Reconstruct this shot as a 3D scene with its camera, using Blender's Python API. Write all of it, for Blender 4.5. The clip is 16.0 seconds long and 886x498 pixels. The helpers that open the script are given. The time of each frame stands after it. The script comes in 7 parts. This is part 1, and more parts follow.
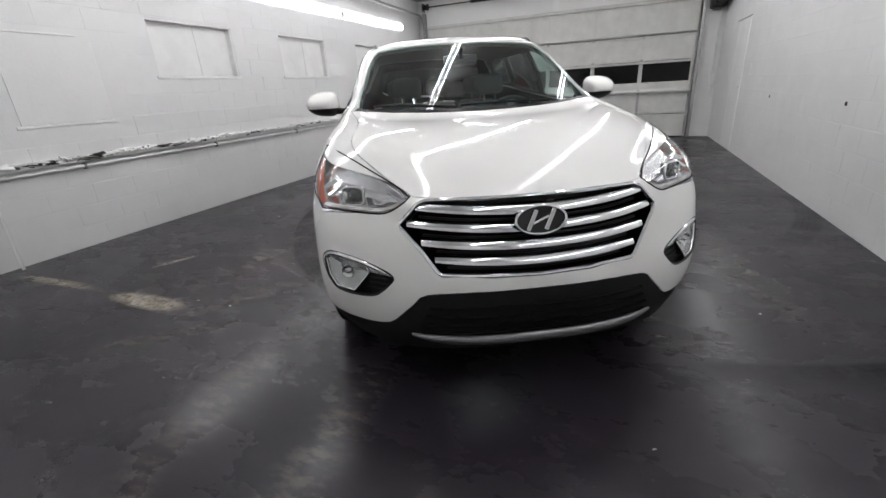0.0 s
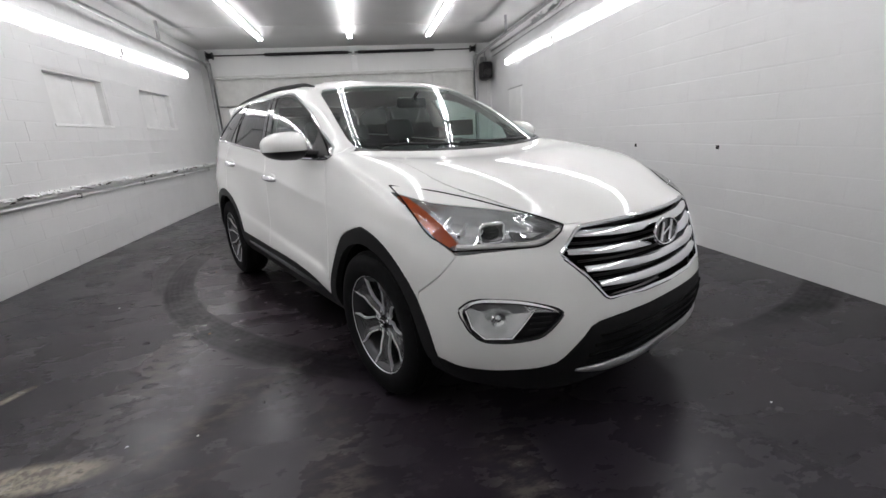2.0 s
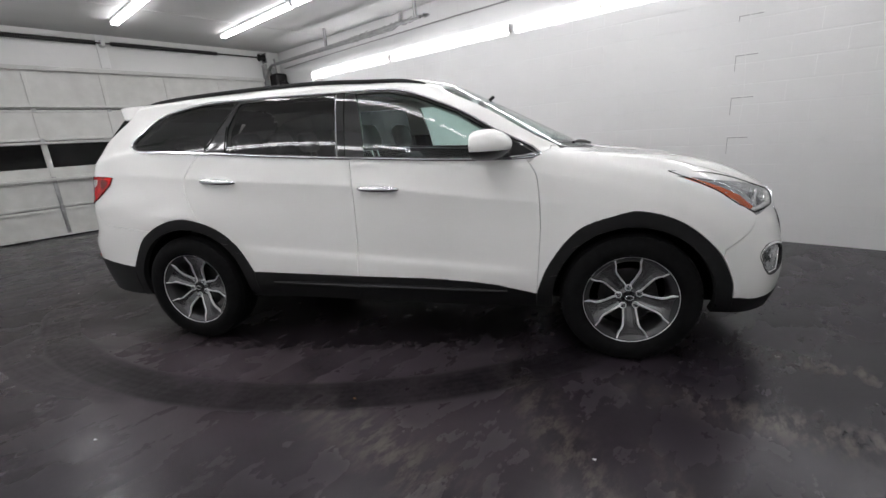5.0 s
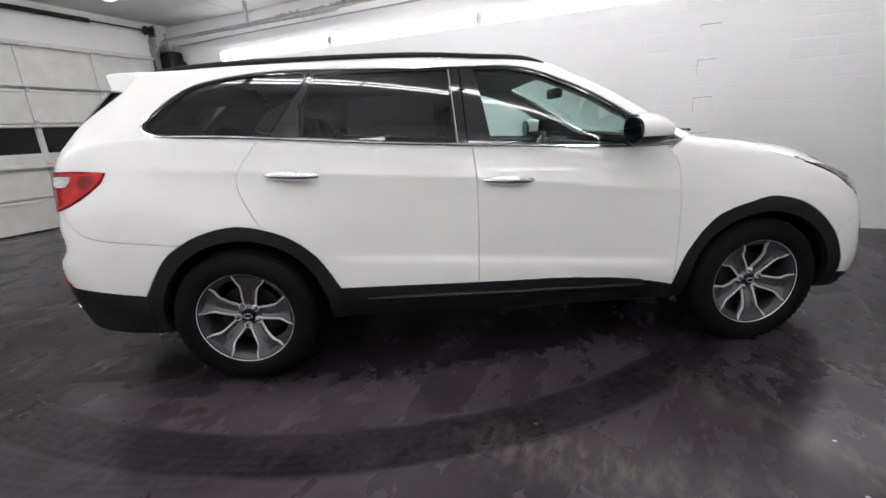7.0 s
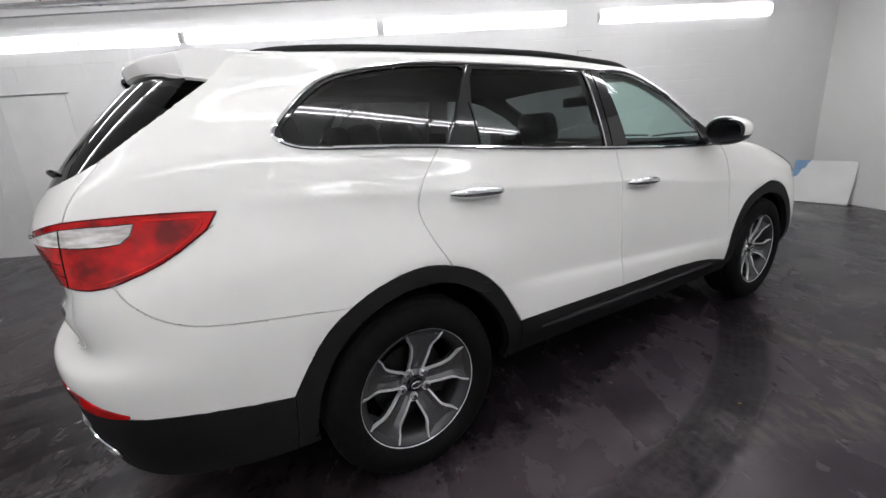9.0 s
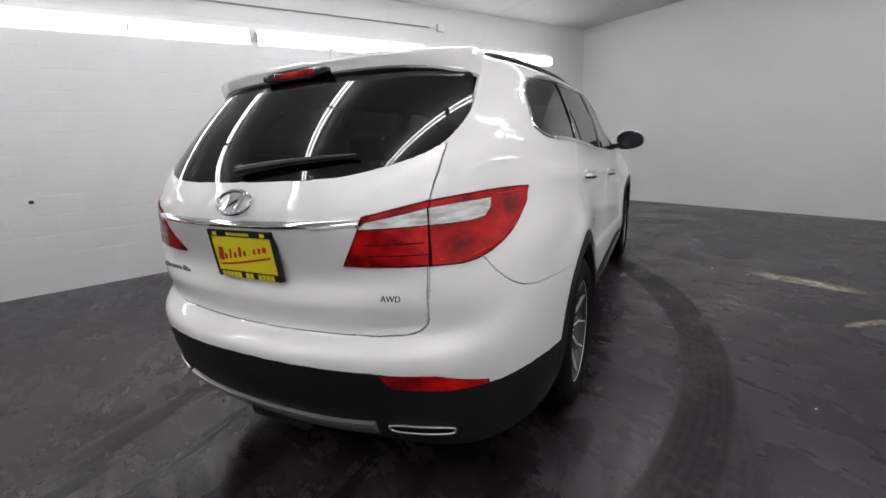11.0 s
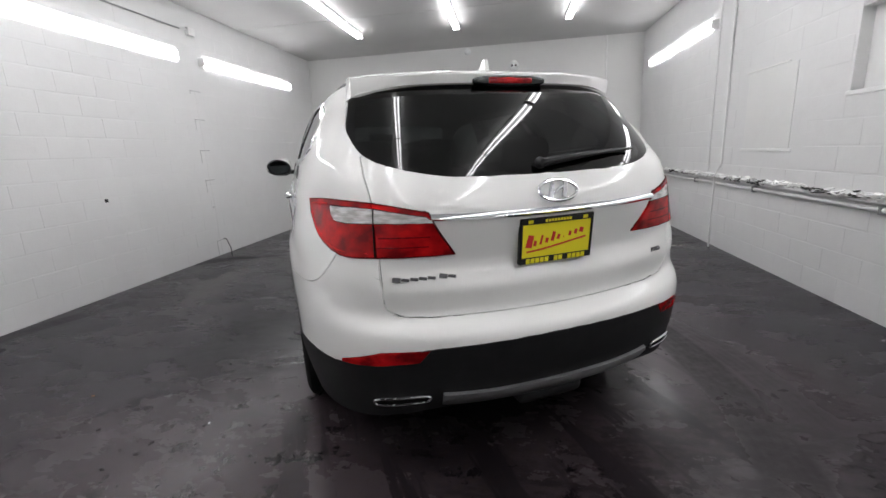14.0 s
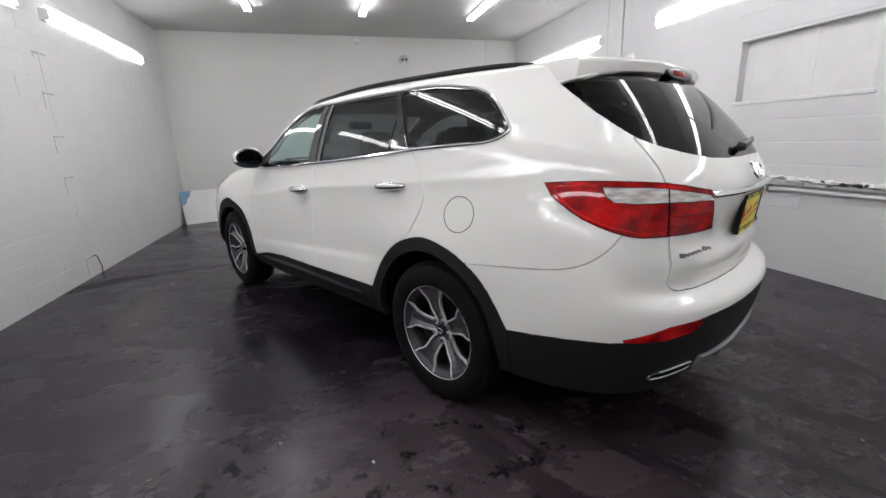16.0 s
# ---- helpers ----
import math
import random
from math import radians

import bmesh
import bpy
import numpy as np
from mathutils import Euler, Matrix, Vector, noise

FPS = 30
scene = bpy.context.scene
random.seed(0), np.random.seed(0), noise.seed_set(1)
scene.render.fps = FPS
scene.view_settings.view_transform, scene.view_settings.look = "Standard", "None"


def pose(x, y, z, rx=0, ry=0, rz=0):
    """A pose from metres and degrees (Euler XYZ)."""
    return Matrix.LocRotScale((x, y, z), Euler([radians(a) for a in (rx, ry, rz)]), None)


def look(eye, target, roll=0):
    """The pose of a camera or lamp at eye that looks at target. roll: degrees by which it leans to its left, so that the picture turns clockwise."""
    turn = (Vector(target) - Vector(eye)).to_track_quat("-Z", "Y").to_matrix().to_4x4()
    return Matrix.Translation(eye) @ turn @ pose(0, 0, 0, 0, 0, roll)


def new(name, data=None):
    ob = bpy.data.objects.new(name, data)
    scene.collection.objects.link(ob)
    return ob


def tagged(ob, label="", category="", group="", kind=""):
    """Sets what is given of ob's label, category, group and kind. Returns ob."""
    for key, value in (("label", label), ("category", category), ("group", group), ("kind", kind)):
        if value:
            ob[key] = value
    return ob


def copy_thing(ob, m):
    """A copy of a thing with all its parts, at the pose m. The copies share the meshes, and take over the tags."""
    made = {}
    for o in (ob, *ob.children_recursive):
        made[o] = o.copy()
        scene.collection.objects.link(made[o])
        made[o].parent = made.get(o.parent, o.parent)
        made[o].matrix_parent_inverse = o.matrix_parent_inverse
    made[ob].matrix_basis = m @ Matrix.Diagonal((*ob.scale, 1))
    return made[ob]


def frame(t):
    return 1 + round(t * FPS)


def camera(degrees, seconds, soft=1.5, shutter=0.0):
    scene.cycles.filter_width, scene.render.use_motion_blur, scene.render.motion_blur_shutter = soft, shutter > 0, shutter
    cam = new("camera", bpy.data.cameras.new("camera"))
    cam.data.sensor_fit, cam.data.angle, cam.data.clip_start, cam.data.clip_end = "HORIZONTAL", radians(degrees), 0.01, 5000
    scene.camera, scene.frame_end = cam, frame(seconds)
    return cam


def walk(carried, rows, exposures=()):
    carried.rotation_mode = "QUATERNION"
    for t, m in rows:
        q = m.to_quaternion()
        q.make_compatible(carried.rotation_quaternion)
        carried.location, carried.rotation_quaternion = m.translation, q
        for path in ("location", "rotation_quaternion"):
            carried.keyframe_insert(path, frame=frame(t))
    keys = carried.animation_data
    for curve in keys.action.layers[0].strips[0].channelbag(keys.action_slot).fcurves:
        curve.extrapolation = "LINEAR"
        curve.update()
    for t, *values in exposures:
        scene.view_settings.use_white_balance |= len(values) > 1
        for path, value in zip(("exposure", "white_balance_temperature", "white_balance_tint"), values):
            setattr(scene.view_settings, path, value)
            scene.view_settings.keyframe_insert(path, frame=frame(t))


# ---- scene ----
cam = camera(92.6, 16.0)
PATH = [
    (0, (0.686, -2.364, 1.284), (-0.041, -0.642, 0.575), -3.5),
    (0.5, (0.384, -2.447, 1.265), (-0.159, -0.622, 0.654), -4.0),
    (1, (0.038, -2.435, 1.295), (-0.218, -0.543, 0.698), -3.4),
    (1.5, (-0.391, -2.437, 1.275), (-0.366, -0.533, 0.663), -3.2),
    (2, (-0.77, -2.371, 1.255), (-0.459, -0.469, 0.722), -3.4),
    (2.5, (-1.159, -2.189, 1.279), (-0.596, -0.332, 0.794), -2.5),
    (3, (-1.616, -2.061, 1.258), (-0.826, -0.284, 0.793), -3.5),
    (3.2, (-1.775, -2.002, 1.272), (-0.955, -0.244, 0.788), -3.4),
    (5.3, (-3.204, -0.92, 1.307), (-1.714, 0.305, 0.781), -3.1),
    (5.5, (-3.29, -0.796, 1.316), (-1.78, 0.4, 0.779), -2.6),
    (6, (-3.481, -0.5, 1.303), (-1.887, 0.525, 0.665), -2.0),
    (6.5, (-3.524, -0.169, 1.27), (-1.846, 0.748, 0.685), -2.7),
    (7, (-3.549, 0.237, 1.291), (-1.803, 1.033, 0.729), -2.6),
    (7.5, (-3.584, 0.658, 1.307), (-1.749, 1.255, 0.782), -3.8),
    (8, (-3.557, 1.095, 1.289), (-1.672, 1.51, 0.762), -3.8),
    (8.5, (-3.563, 1.534, 1.309), (-1.64, 1.753, 0.806), -4.2),
    (9, (-3.577, 1.995, 1.323), (-1.654, 1.882, 0.785), -3.6),
    (9.5, (-3.519, 2.404, 1.312), (-1.631, 2.027, 0.769), -4.4),
    (10, (-3.51, 2.793, 1.308), (-1.681, 2.189, 0.768), -4.6),
    (10.2, (-3.493, 2.978, 1.313), (-1.7, 2.278, 0.771), -4.9),
    (12.3, (-2.787, 4.403, 1.266), (-1.67, 2.8, 0.838), -1.8),
    (12.5, (-2.656, 4.493, 1.318), (-1.627, 2.841, 0.856), -2.4),
    (13, (-2.379, 4.707, 1.314), (-1.558, 2.941, 0.856), -1.1),
    (13.5, (-2.053, 4.903, 1.316), (-1.478, 3.045, 0.848), -2.8),
    (14, (-1.669, 4.979, 1.296), (-1.355, 3.055, 0.85), -2.8),
    (14.5, (-1.302, 5.022, 1.288), (-1.228, 3.083, 0.805), -1.9),
    (15, (-0.893, 5.06, 1.314), (-1.045, 3.127, 0.822), -2.6),
    (15.5, (-0.472, 4.946, 1.305), (-0.811, 3.047, 0.777), -3.0),
    (16, (-0.053, 4.823, 1.305), (-0.563, 2.953, 0.812), -1.9),
]
walk(cam, [(t, look(eye, target, roll)) for t, eye, target, roll in PATH], [(0, 0.2), (3, 0.2), (5.5, 0.22), (6.2, 0.24), (7, 0.46), (8.5, 0.46), (9, 0.36), (9.5, 0.22), (10, 0.15), (12.5, 0.22), (14.5, 0.22), (16, 0.22)])

# ---- light ----
world = bpy.data.worlds.new("world")
world.use_nodes = True
world.node_tree.nodes["Background"].inputs[0].default_value = (0.02, 0.02, 0.022, 1)
world.node_tree.nodes["Background"].inputs[1].default_value = 0.2
scene.world = world
TUBE_POWER = 21.0
WALL_TUBE_POWER = 17.0


# ---- materials ----
def material(name, color, rough=0.5, metal=0.0, vary=0.0, scale=8.0, bump=0.0, bump_scale=60.0, coat=0.0, rough_vary=0.0, spec=0.5):
    """A principled material with noise in its colour, its roughness and its relief."""
    m = bpy.data.materials.new(name)
    m.use_nodes = True
    nt = m.node_tree
    b = nt.nodes["Principled BSDF"]
    b.inputs["Base Color"].default_value = (*color, 1)
    b.inputs["Roughness"].default_value = rough
    b.inputs["Metallic"].default_value = metal
    b.inputs["Coat Weight"].default_value = coat
    b.inputs["Coat Roughness"].default_value = 0.02
    b.inputs["Specular IOR Level"].default_value = spec
    tc = nt.nodes.new("ShaderNodeTexCoord")
    if vary or rough_vary:
        n = nt.nodes.new("ShaderNodeTexNoise")
        n.inputs["Scale"].default_value, n.inputs["Detail"].default_value = scale, 5
        nt.links.new(tc.outputs["Object"], n.inputs["Vector"])
        if vary:
            r = nt.nodes.new("ShaderNodeMapRange")
            r.inputs[1].default_value, r.inputs[2].default_value = 0.3, 0.7
            r.inputs[3].default_value, r.inputs[4].default_value = 1 - vary, 1 + vary
            nt.links.new(n.outputs[0], r.inputs[0])
            x = nt.nodes.new("ShaderNodeMix")
            x.data_type, x.blend_type = "RGBA", "MULTIPLY"
            x.inputs[0].default_value = 1
            x.inputs[6].default_value = (*color, 1)
            nt.links.new(r.outputs[0], x.inputs[7])
            nt.links.new(x.outputs[2], b.inputs["Base Color"])
        if rough_vary:
            r = nt.nodes.new("ShaderNodeMapRange")
            r.inputs[1].default_value, r.inputs[2].default_value = 0.3, 0.7
            r.inputs[3].default_value, r.inputs[4].default_value = rough - rough_vary, rough + rough_vary
            nt.links.new(n.outputs[0], r.inputs[0])
            nt.links.new(r.outputs[0], b.inputs["Roughness"])
    if bump:
        n = nt.nodes.new("ShaderNodeTexNoise")
        n.inputs["Scale"].default_value, n.inputs["Detail"].default_value = bump_scale, 4
        nt.links.new(tc.outputs["Object"], n.inputs["Vector"])
        k = nt.nodes.new("ShaderNodeBump")
        k.inputs["Strength"].default_value, k.inputs["Distance"].default_value = bump, 0.01
        nt.links.new(n.outputs[0], k.inputs["Height"])
        nt.links.new(k.outputs[0], b.inputs["Normal"])
    return m


def glass(name, tint, rough=0.0):
    """Thin tinted glass: it lets tinted light through and mirrors by Fresnel."""
    m = bpy.data.materials.new(name)
    m.use_nodes = True
    nt = m.node_tree
    nt.nodes.remove(nt.nodes["Principled BSDF"])
    t = nt.nodes.new("ShaderNodeBsdfTransparent")
    t.inputs[0].default_value = (*tint, 1)
    g = nt.nodes.new("ShaderNodeBsdfGlossy")
    g.inputs["Roughness"].default_value = rough
    w = nt.nodes.new("ShaderNodeLayerWeight")
    p = nt.nodes.new("ShaderNodeMath")
    p.operation = "POWER"
    p.inputs[1].default_value = 5
    nt.links.new(w.outputs["Facing"], p.inputs[0])
    f = nt.nodes.new("ShaderNodeMapRange")
    f.inputs[3].default_value, f.inputs[4].default_value = 0.055, 1.0
    nt.links.new(p.outputs[0], f.inputs[0])
    x = nt.nodes.new("ShaderNodeMixShader")
    nt.links.new(f.outputs[0], x.inputs[0])
    nt.links.new(t.outputs[0], x.inputs[1])
    nt.links.new(g.outputs[0], x.inputs[2])
    nt.links.new(x.outputs[0], nt.nodes["Material Output"].inputs[0])
    return m


def glowing(name, color, strength):
    m = bpy.data.materials.new(name)
    m.use_nodes = True
    nt = m.node_tree
    nt.nodes.remove(nt.nodes["Principled BSDF"])
    e = nt.nodes.new("ShaderNodeEmission")
    e.inputs[0].default_value, e.inputs[1].default_value = (*color, 1), strength
    nt.links.new(e.outputs[0], nt.nodes["Material Output"].inputs[0])
    return m


PAINT = material("white_car_paint", (0.82, 0.82, 0.80), 0.45, coat=1.0, spec=0.0, vary=0.012, scale=2.5)
CLADDING = material("black_textured_plastic", (0.011, 0.011, 0.0115), 0.55, vary=0.15, scale=20, bump=0.08, bump_scale=900, spec=0.22)
BLACK = material("black_plastic", (0.010, 0.010, 0.011), 0.38, spec=0.3)
GLOSS_BLACK = material("gloss_black_trim", (0.008, 0.008, 0.009), 0.06, coat=0.5)
VOID = material("dark_inner_plastic", (0.005, 0.005, 0.005), 0.9, spec=0.1)
CHROME = material("chrome", (0.82, 0.83, 0.85), 0.06, metal=1)
SATIN = material("satin_silver", (0.36, 0.36, 0.37), 0.38, metal=0.8, vary=0.08, scale=20)
BARREL = material("grey_rim_barrel", (0.065, 0.065, 0.068), 0.35, metal=0.7, vary=0.15, scale=12)
RUBBER = material("tyre_rubber", (0.006, 0.006, 0.0064), 0.8, vary=0.25, scale=30, bump=0.05, bump_scale=300, spec=0.12)
ALLOY = material("machined_alloy", (0.82, 0.82, 0.83), 0.36, metal=.5, rough_vary=0.06, scale=15)
ALLOY_DARK = material("grey_alloy", (0.20, 0.20, 0.205), 0.27, metal=0.8, vary=0.08)
STEEL = material("brake_steel", (0.05, 0.049, 0.048), 0.45, metal=1, vary=0.2, scale=40)


def fluted(name, low, high, stretch, coat):
    """A moulded lens: fine flutes and soft glows of two colours under a clear coat."""
    m = material(name, low, 0.2, coat=coat, spec=0.0)
    nt = m.node_tree
    b = nt.nodes["Principled BSDF"]
    tc, mp, n = nt.nodes.new("ShaderNodeTexCoord"), nt.nodes.new("ShaderNodeMapping"), nt.nodes.new("ShaderNodeTexNoise")
    mp.inputs["Scale"].default_value = stretch
    n.inputs["Scale"].default_value, n.inputs["Detail"].default_value = 1.0, 4
    r = nt.nodes.new("ShaderNodeMapRange")
    r.inputs[1].default_value, r.inputs[2].default_value = 0.36, 0.66
    x = nt.nodes.new("ShaderNodeMix")
    x.data_type = "RGBA"
    x.inputs[6].default_value, x.inputs[7].default_value = (*low, 1), (*high, 1)
    nt.links.new(tc.outputs["Object"], mp.inputs["Vector"])
    nt.links.new(mp.outputs[0], n.inputs["Vector"])
    nt.links.new(n.outputs[0], r.inputs[0])
    nt.links.new(r.outputs[0], x.inputs[0])
    nt.links.new(x.outputs[2], b.inputs["Base Color"])
    return m


RED_LENS = fluted("red_lens", (0.16, 0.002, 0.004), (0.62, 0.009, 0.010), (11, 11, 15), 0.8)
BRIGHT_RED = material("bright_red_lens", (0.62, 0.02, 0.02), 0.2, coat=0.4, spec=0.0)
DARK_RED = material("dark_red_lens", (0.10, 0.001, 0.003), 0.2, coat=0.4, spec=0.0)
CLEAR_LENS = fluted("clear_white_lens", (0.42, 0.40, 0.38), (0.82, 0.81, 0.80), (16, 14, 75), 1.0)
PALE_BAND = material("pale_light_band", (0.32, 0.32, 0.33), 0.25, metal=0.6, vary=0.2, scale=40)
BADGE = material("dark_chrome", (0.17, 0.17, 0.175), 0.2, metal=0.6)
AMBER = material("amber_reflector", (0.62, 0.12, 0.03), 0.2, coat=1.0, vary=0.15, scale=80)
REFLECTOR = material("lamp_reflector", (0.84, 0.84, 0.85), 0.12, metal=1, vary=0.15, scale=25)
LAMP_BEZEL = material("lamp_bezel", (0.70, 0.70, 0.71), 0.2, metal=0.75, vary=0.12, scale=18)
SMOKED = material("smoked_lamp_trim", (0.10, 0.10, 0.105), 0.3, metal=0.5)
CLEAR = glass("clear_lens", (0.93, 0.94, 0.94))
GLASS_FRONT = glass("green_tinted_glass", (0.72, 0.86, 0.82))
GLASS_DARK = glass("privacy_glass", (0.14, 0.143, 0.145))
GLASS_BACK = glass("dark_back_glass", (0.034, 0.035, 0.036))
SEAT = material("grey_seat_fabric", (0.095, 0.095, 0.097), 0.85, vary=0.2, scale=30, bump=0.1, bump_scale=400)
TRIM_DARK = material("dark_interior_trim", (0.022, 0.022, 0.024), 0.7)
TRIM_LIGHT = material("grey_headliner", (0.30, 0.295, 0.28), 0.9)
PLATE_YELLOW = material("yellow_plate", (0.82, 0.72, 0.02), 0.4)
PLATE_RED = material("red_print", (0.55, 0.02, 0.02), 0.45)
CEILING = material("painted_ceiling", (0.53, 0.53, 0.52), 0.75, vary=0.05, scale=1.2)
STEEL_WHITE = material("white_painted_steel", (0.76, 0.76, 0.75), 0.5, vary=0.06, scale=6)
STEEL_GREY = material("galvanised_steel", (0.36, 0.36, 0.36), 0.42, metal=0.8, vary=0.15, scale=12)
DARK_METAL = material("dark_oiled_steel", (0.018, 0.017, 0.017), 0.45, metal=0.5, vary=0.2)
GATE = material("aged_white_door_paint", (0.56, 0.56, 0.535), 0.5, vary=0.08, scale=5)
PANE = material("black_door_pane", (0.004, 0.004, 0.004), 0.12, spec=0.25)
DOOR_WHITE = material("white_painted_door", (0.74, 0.74, 0.73), 0.45, vary=0.04, scale=3)
BLOCK_FILL = material("white_window_fill", (0.76, 0.76, 0.75), 0.6, vary=0.05, scale=5)
TUBE = glowing("fluorescent_tube", (0.992, 0.985, 1.015), TUBE_POWER)
WALL_TUBE = glowing("wall_fluorescent_tube", (0.992, 0.985, 1.015), WALL_TUBE_POWER)
MIRROR = material("dark_mirror_glass", (0.05, 0.055, 0.06), 0.03, metal=1)
FIXTURE = material("white_enamel", (0.8, 0.8, 0.8), 0.35)

# ---- shaping tools ----
def link(name, bm, mat, parent=None, label="", smooth=True, angle=40):
    """Links a bmesh as one mesh object."""
    me = bpy.data.meshes.new(name)
    bm.to_mesh(me)
    bm.free()
    for m in mat if isinstance(mat, (list, tuple)) else [mat]:
        me.materials.append(m)
    if smooth:
        me.shade_smooth()
        me.set_sharp_from_angle(angle=radians(angle))
    ob = new(name, me)
    if parent:
        ob.parent = parent
    if label:
        tagged(ob, label)
    return ob


def part(name, bm, mat, parent, label="", smooth=True, angle=40):
    return link(name, bm, mat, parent, label, smooth, angle)


def thing(name, label, category, group="", kind="", m=None):
    ob = new(name)
    if m is not None:
        ob.matrix_basis = m
    return tagged(ob, label, category, group, kind)


def add_box(bm, lo, hi, bevel=0.0, seg=2, m=None):
    """Adds a box between two corners, with rounded edges."""
    made = bmesh.ops.create_cube(bm, size=1)["verts"]
    for v in made:
        v.co = [lo[i] + (v.co[i] + 0.5) * (hi[i] - lo[i]) for i in range(3)]
    if bevel:
        edges = list({e for v in made for e in v.link_edges})
        out = bmesh.ops.bevel(bm, geom=edges, offset=bevel, segments=seg, profile=0.5, affect="EDGES")
        made = list({v for f in out["faces"] for v in f.verts} | {v for v in made if v.is_valid})
    if m is not None:
        bmesh.ops.transform(bm, matrix=m, verts=made)
    return made


def box_bm(lo, hi, bevel=0.0, seg=2, m=None):
    bm = bmesh.new()
    add_box(bm, lo, hi, bevel, seg, m)
    return bm


def add_lathe(bm, profile, n=32, m=None, closed=True):
    """Turns a profile of (radius, along) about the x axis."""
    rings = []
    for k in range(n):
        a = 2 * math.pi * k / n
        rings.append([bm.verts.new((x, r * math.cos(a), r * math.sin(a))) for r, x in profile])
    made = [v for ring in rings for v in ring]
    for k in range(n):
        a, b = rings[k], rings[(k + 1) % n]
        for i in range(len(profile) - 1):
            bm.faces.new((a[i], b[i], b[i + 1], a[i + 1]))
    if closed:
        for i in (0, len(profile) - 1):
            if profile[i][0] > 1e-4:
                bm.faces.new([r[i] for r in rings])
    if m is not None:
        bmesh.ops.transform(bm, matrix=m, verts=made)
    bmesh.ops.remove_doubles(bm, verts=made, dist=1e-5)
    return made


def add_tube(bm, pts, radius, n=8, caps=True, flat=1.0):
    """A round tube along a line of points; flat squeezes it upright."""
    pts = [Vector(p) for p in pts]
    rings = []
    for i, p in enumerate(pts):
        t = (pts[min(i + 1, len(pts) - 1)] - pts[max(i - 1, 0)]).normalized()
        side = t.cross((0, 0, 1))
        side = side.normalized() if side.length > 1e-3 else Vector((1, 0, 0))
        up = side.cross(t)
        r = radius[i] if isinstance(radius, (list, tuple)) else radius
        rings.append([bm.verts.new(p + r * (math.cos(2 * math.pi * k / n) * side + flat * math.sin(2 * math.pi * k / n) * up)) for k in range(n)])
    for a, b in zip(rings, rings[1:]):
        for k in range(n):
            bm.faces.new((a[k], a[(k + 1) % n], b[(k + 1) % n], b[k]))
    if caps:
        bm.faces.new(rings[0][::-1])
        bm.faces.new(rings[-1])


def add_prism(bm, outline, a, b, frame_m=None):
    """A flat outline of (u, v) pushed from depth a to depth b along the third axis."""
    lo = [bm.verts.new((u, v, a)) for u, v in outline]
    hi = [bm.verts.new((u, v, b)) for u, v in outline]
    n = len(outline)
    bm.faces.new(lo[::-1])
    bm.faces.new(hi)
    for i in range(n):
        bm.faces.new((lo[i], lo[(i + 1) % n], hi[(i + 1) % n], hi[i]))
    if frame_m is not None:
        bmesh.ops.transform(bm, matrix=frame_m, verts=lo + hi)
    return lo + hi


def spline(points, per=8, closed=False):
    """A smooth line through points."""
    p = [Vector(q) for q in points]
    n = len(p)
    out = []
    for i in range(n if closed else n - 1):
        g = lambda k: p[k % n] if closed else p[min(max(k, 0), n - 1)]  # noqa: E731
        a, b, c, d = g(i - 1), g(i), g(i + 1), g(i + 2)
        for k in range(per):
            t = k / per
            out.append(0.5 * (2 * b + (c - a) * t + (2 * a - 5 * b + 4 * c - d) * t * t + (3 * b - a - 3 * c + d) * t**3))
    if not closed:
        out.append(p[-1])
    return out

# ---- floor ----
X0, X1, Y0, Y1, H = -4.165, 2.455, -3.98, 8.45, 3.275


class Graph:
    """Short names for the arithmetic of shader nodes."""

    def __init__(self, nt):
        self.nt = nt

    def math(self, op, a, b=0.0, c=0.0):
        n = self.nt.nodes.new("ShaderNodeMath")
        n.operation = op
        for i, v in enumerate((a, b, c)):
            if isinstance(v, (int, float)):
                n.inputs[i].default_value = v
            else:
                self.nt.links.new(v, n.inputs[i])
        return n.outputs[0]

    def noise(self, vector, scale, detail=4.0, rough=0.55):
        n = self.nt.nodes.new("ShaderNodeTexNoise")
        n.inputs["Scale"].default_value, n.inputs["Detail"].default_value, n.inputs["Roughness"].default_value = scale, detail, rough
        self.nt.links.new(vector, n.inputs["Vector"])
        return n.outputs[0]

    def ramp(self, v, a, b, lo=0.0, hi=1.0):
        n = self.nt.nodes.new("ShaderNodeMapRange")
        n.interpolation_type = "SMOOTHSTEP"
        n.inputs[1].default_value, n.inputs[2].default_value, n.inputs[3].default_value, n.inputs[4].default_value = a, b, lo, hi
        self.nt.links.new(v, n.inputs[0])
        return n.outputs[0]

    def mix(self, f, a, b):
        n = self.nt.nodes.new("ShaderNodeMix")
        n.data_type = "RGBA"
        for i, v in ((0, f), (6, a), (7, b)):
            if isinstance(v, tuple):
                n.inputs[i].default_value = (*v, 1)
            elif isinstance(v, (int, float)):
                n.inputs[i].default_value = v
            else:
                self.nt.links.new(v, n.inputs[i])
        return n.outputs[2]


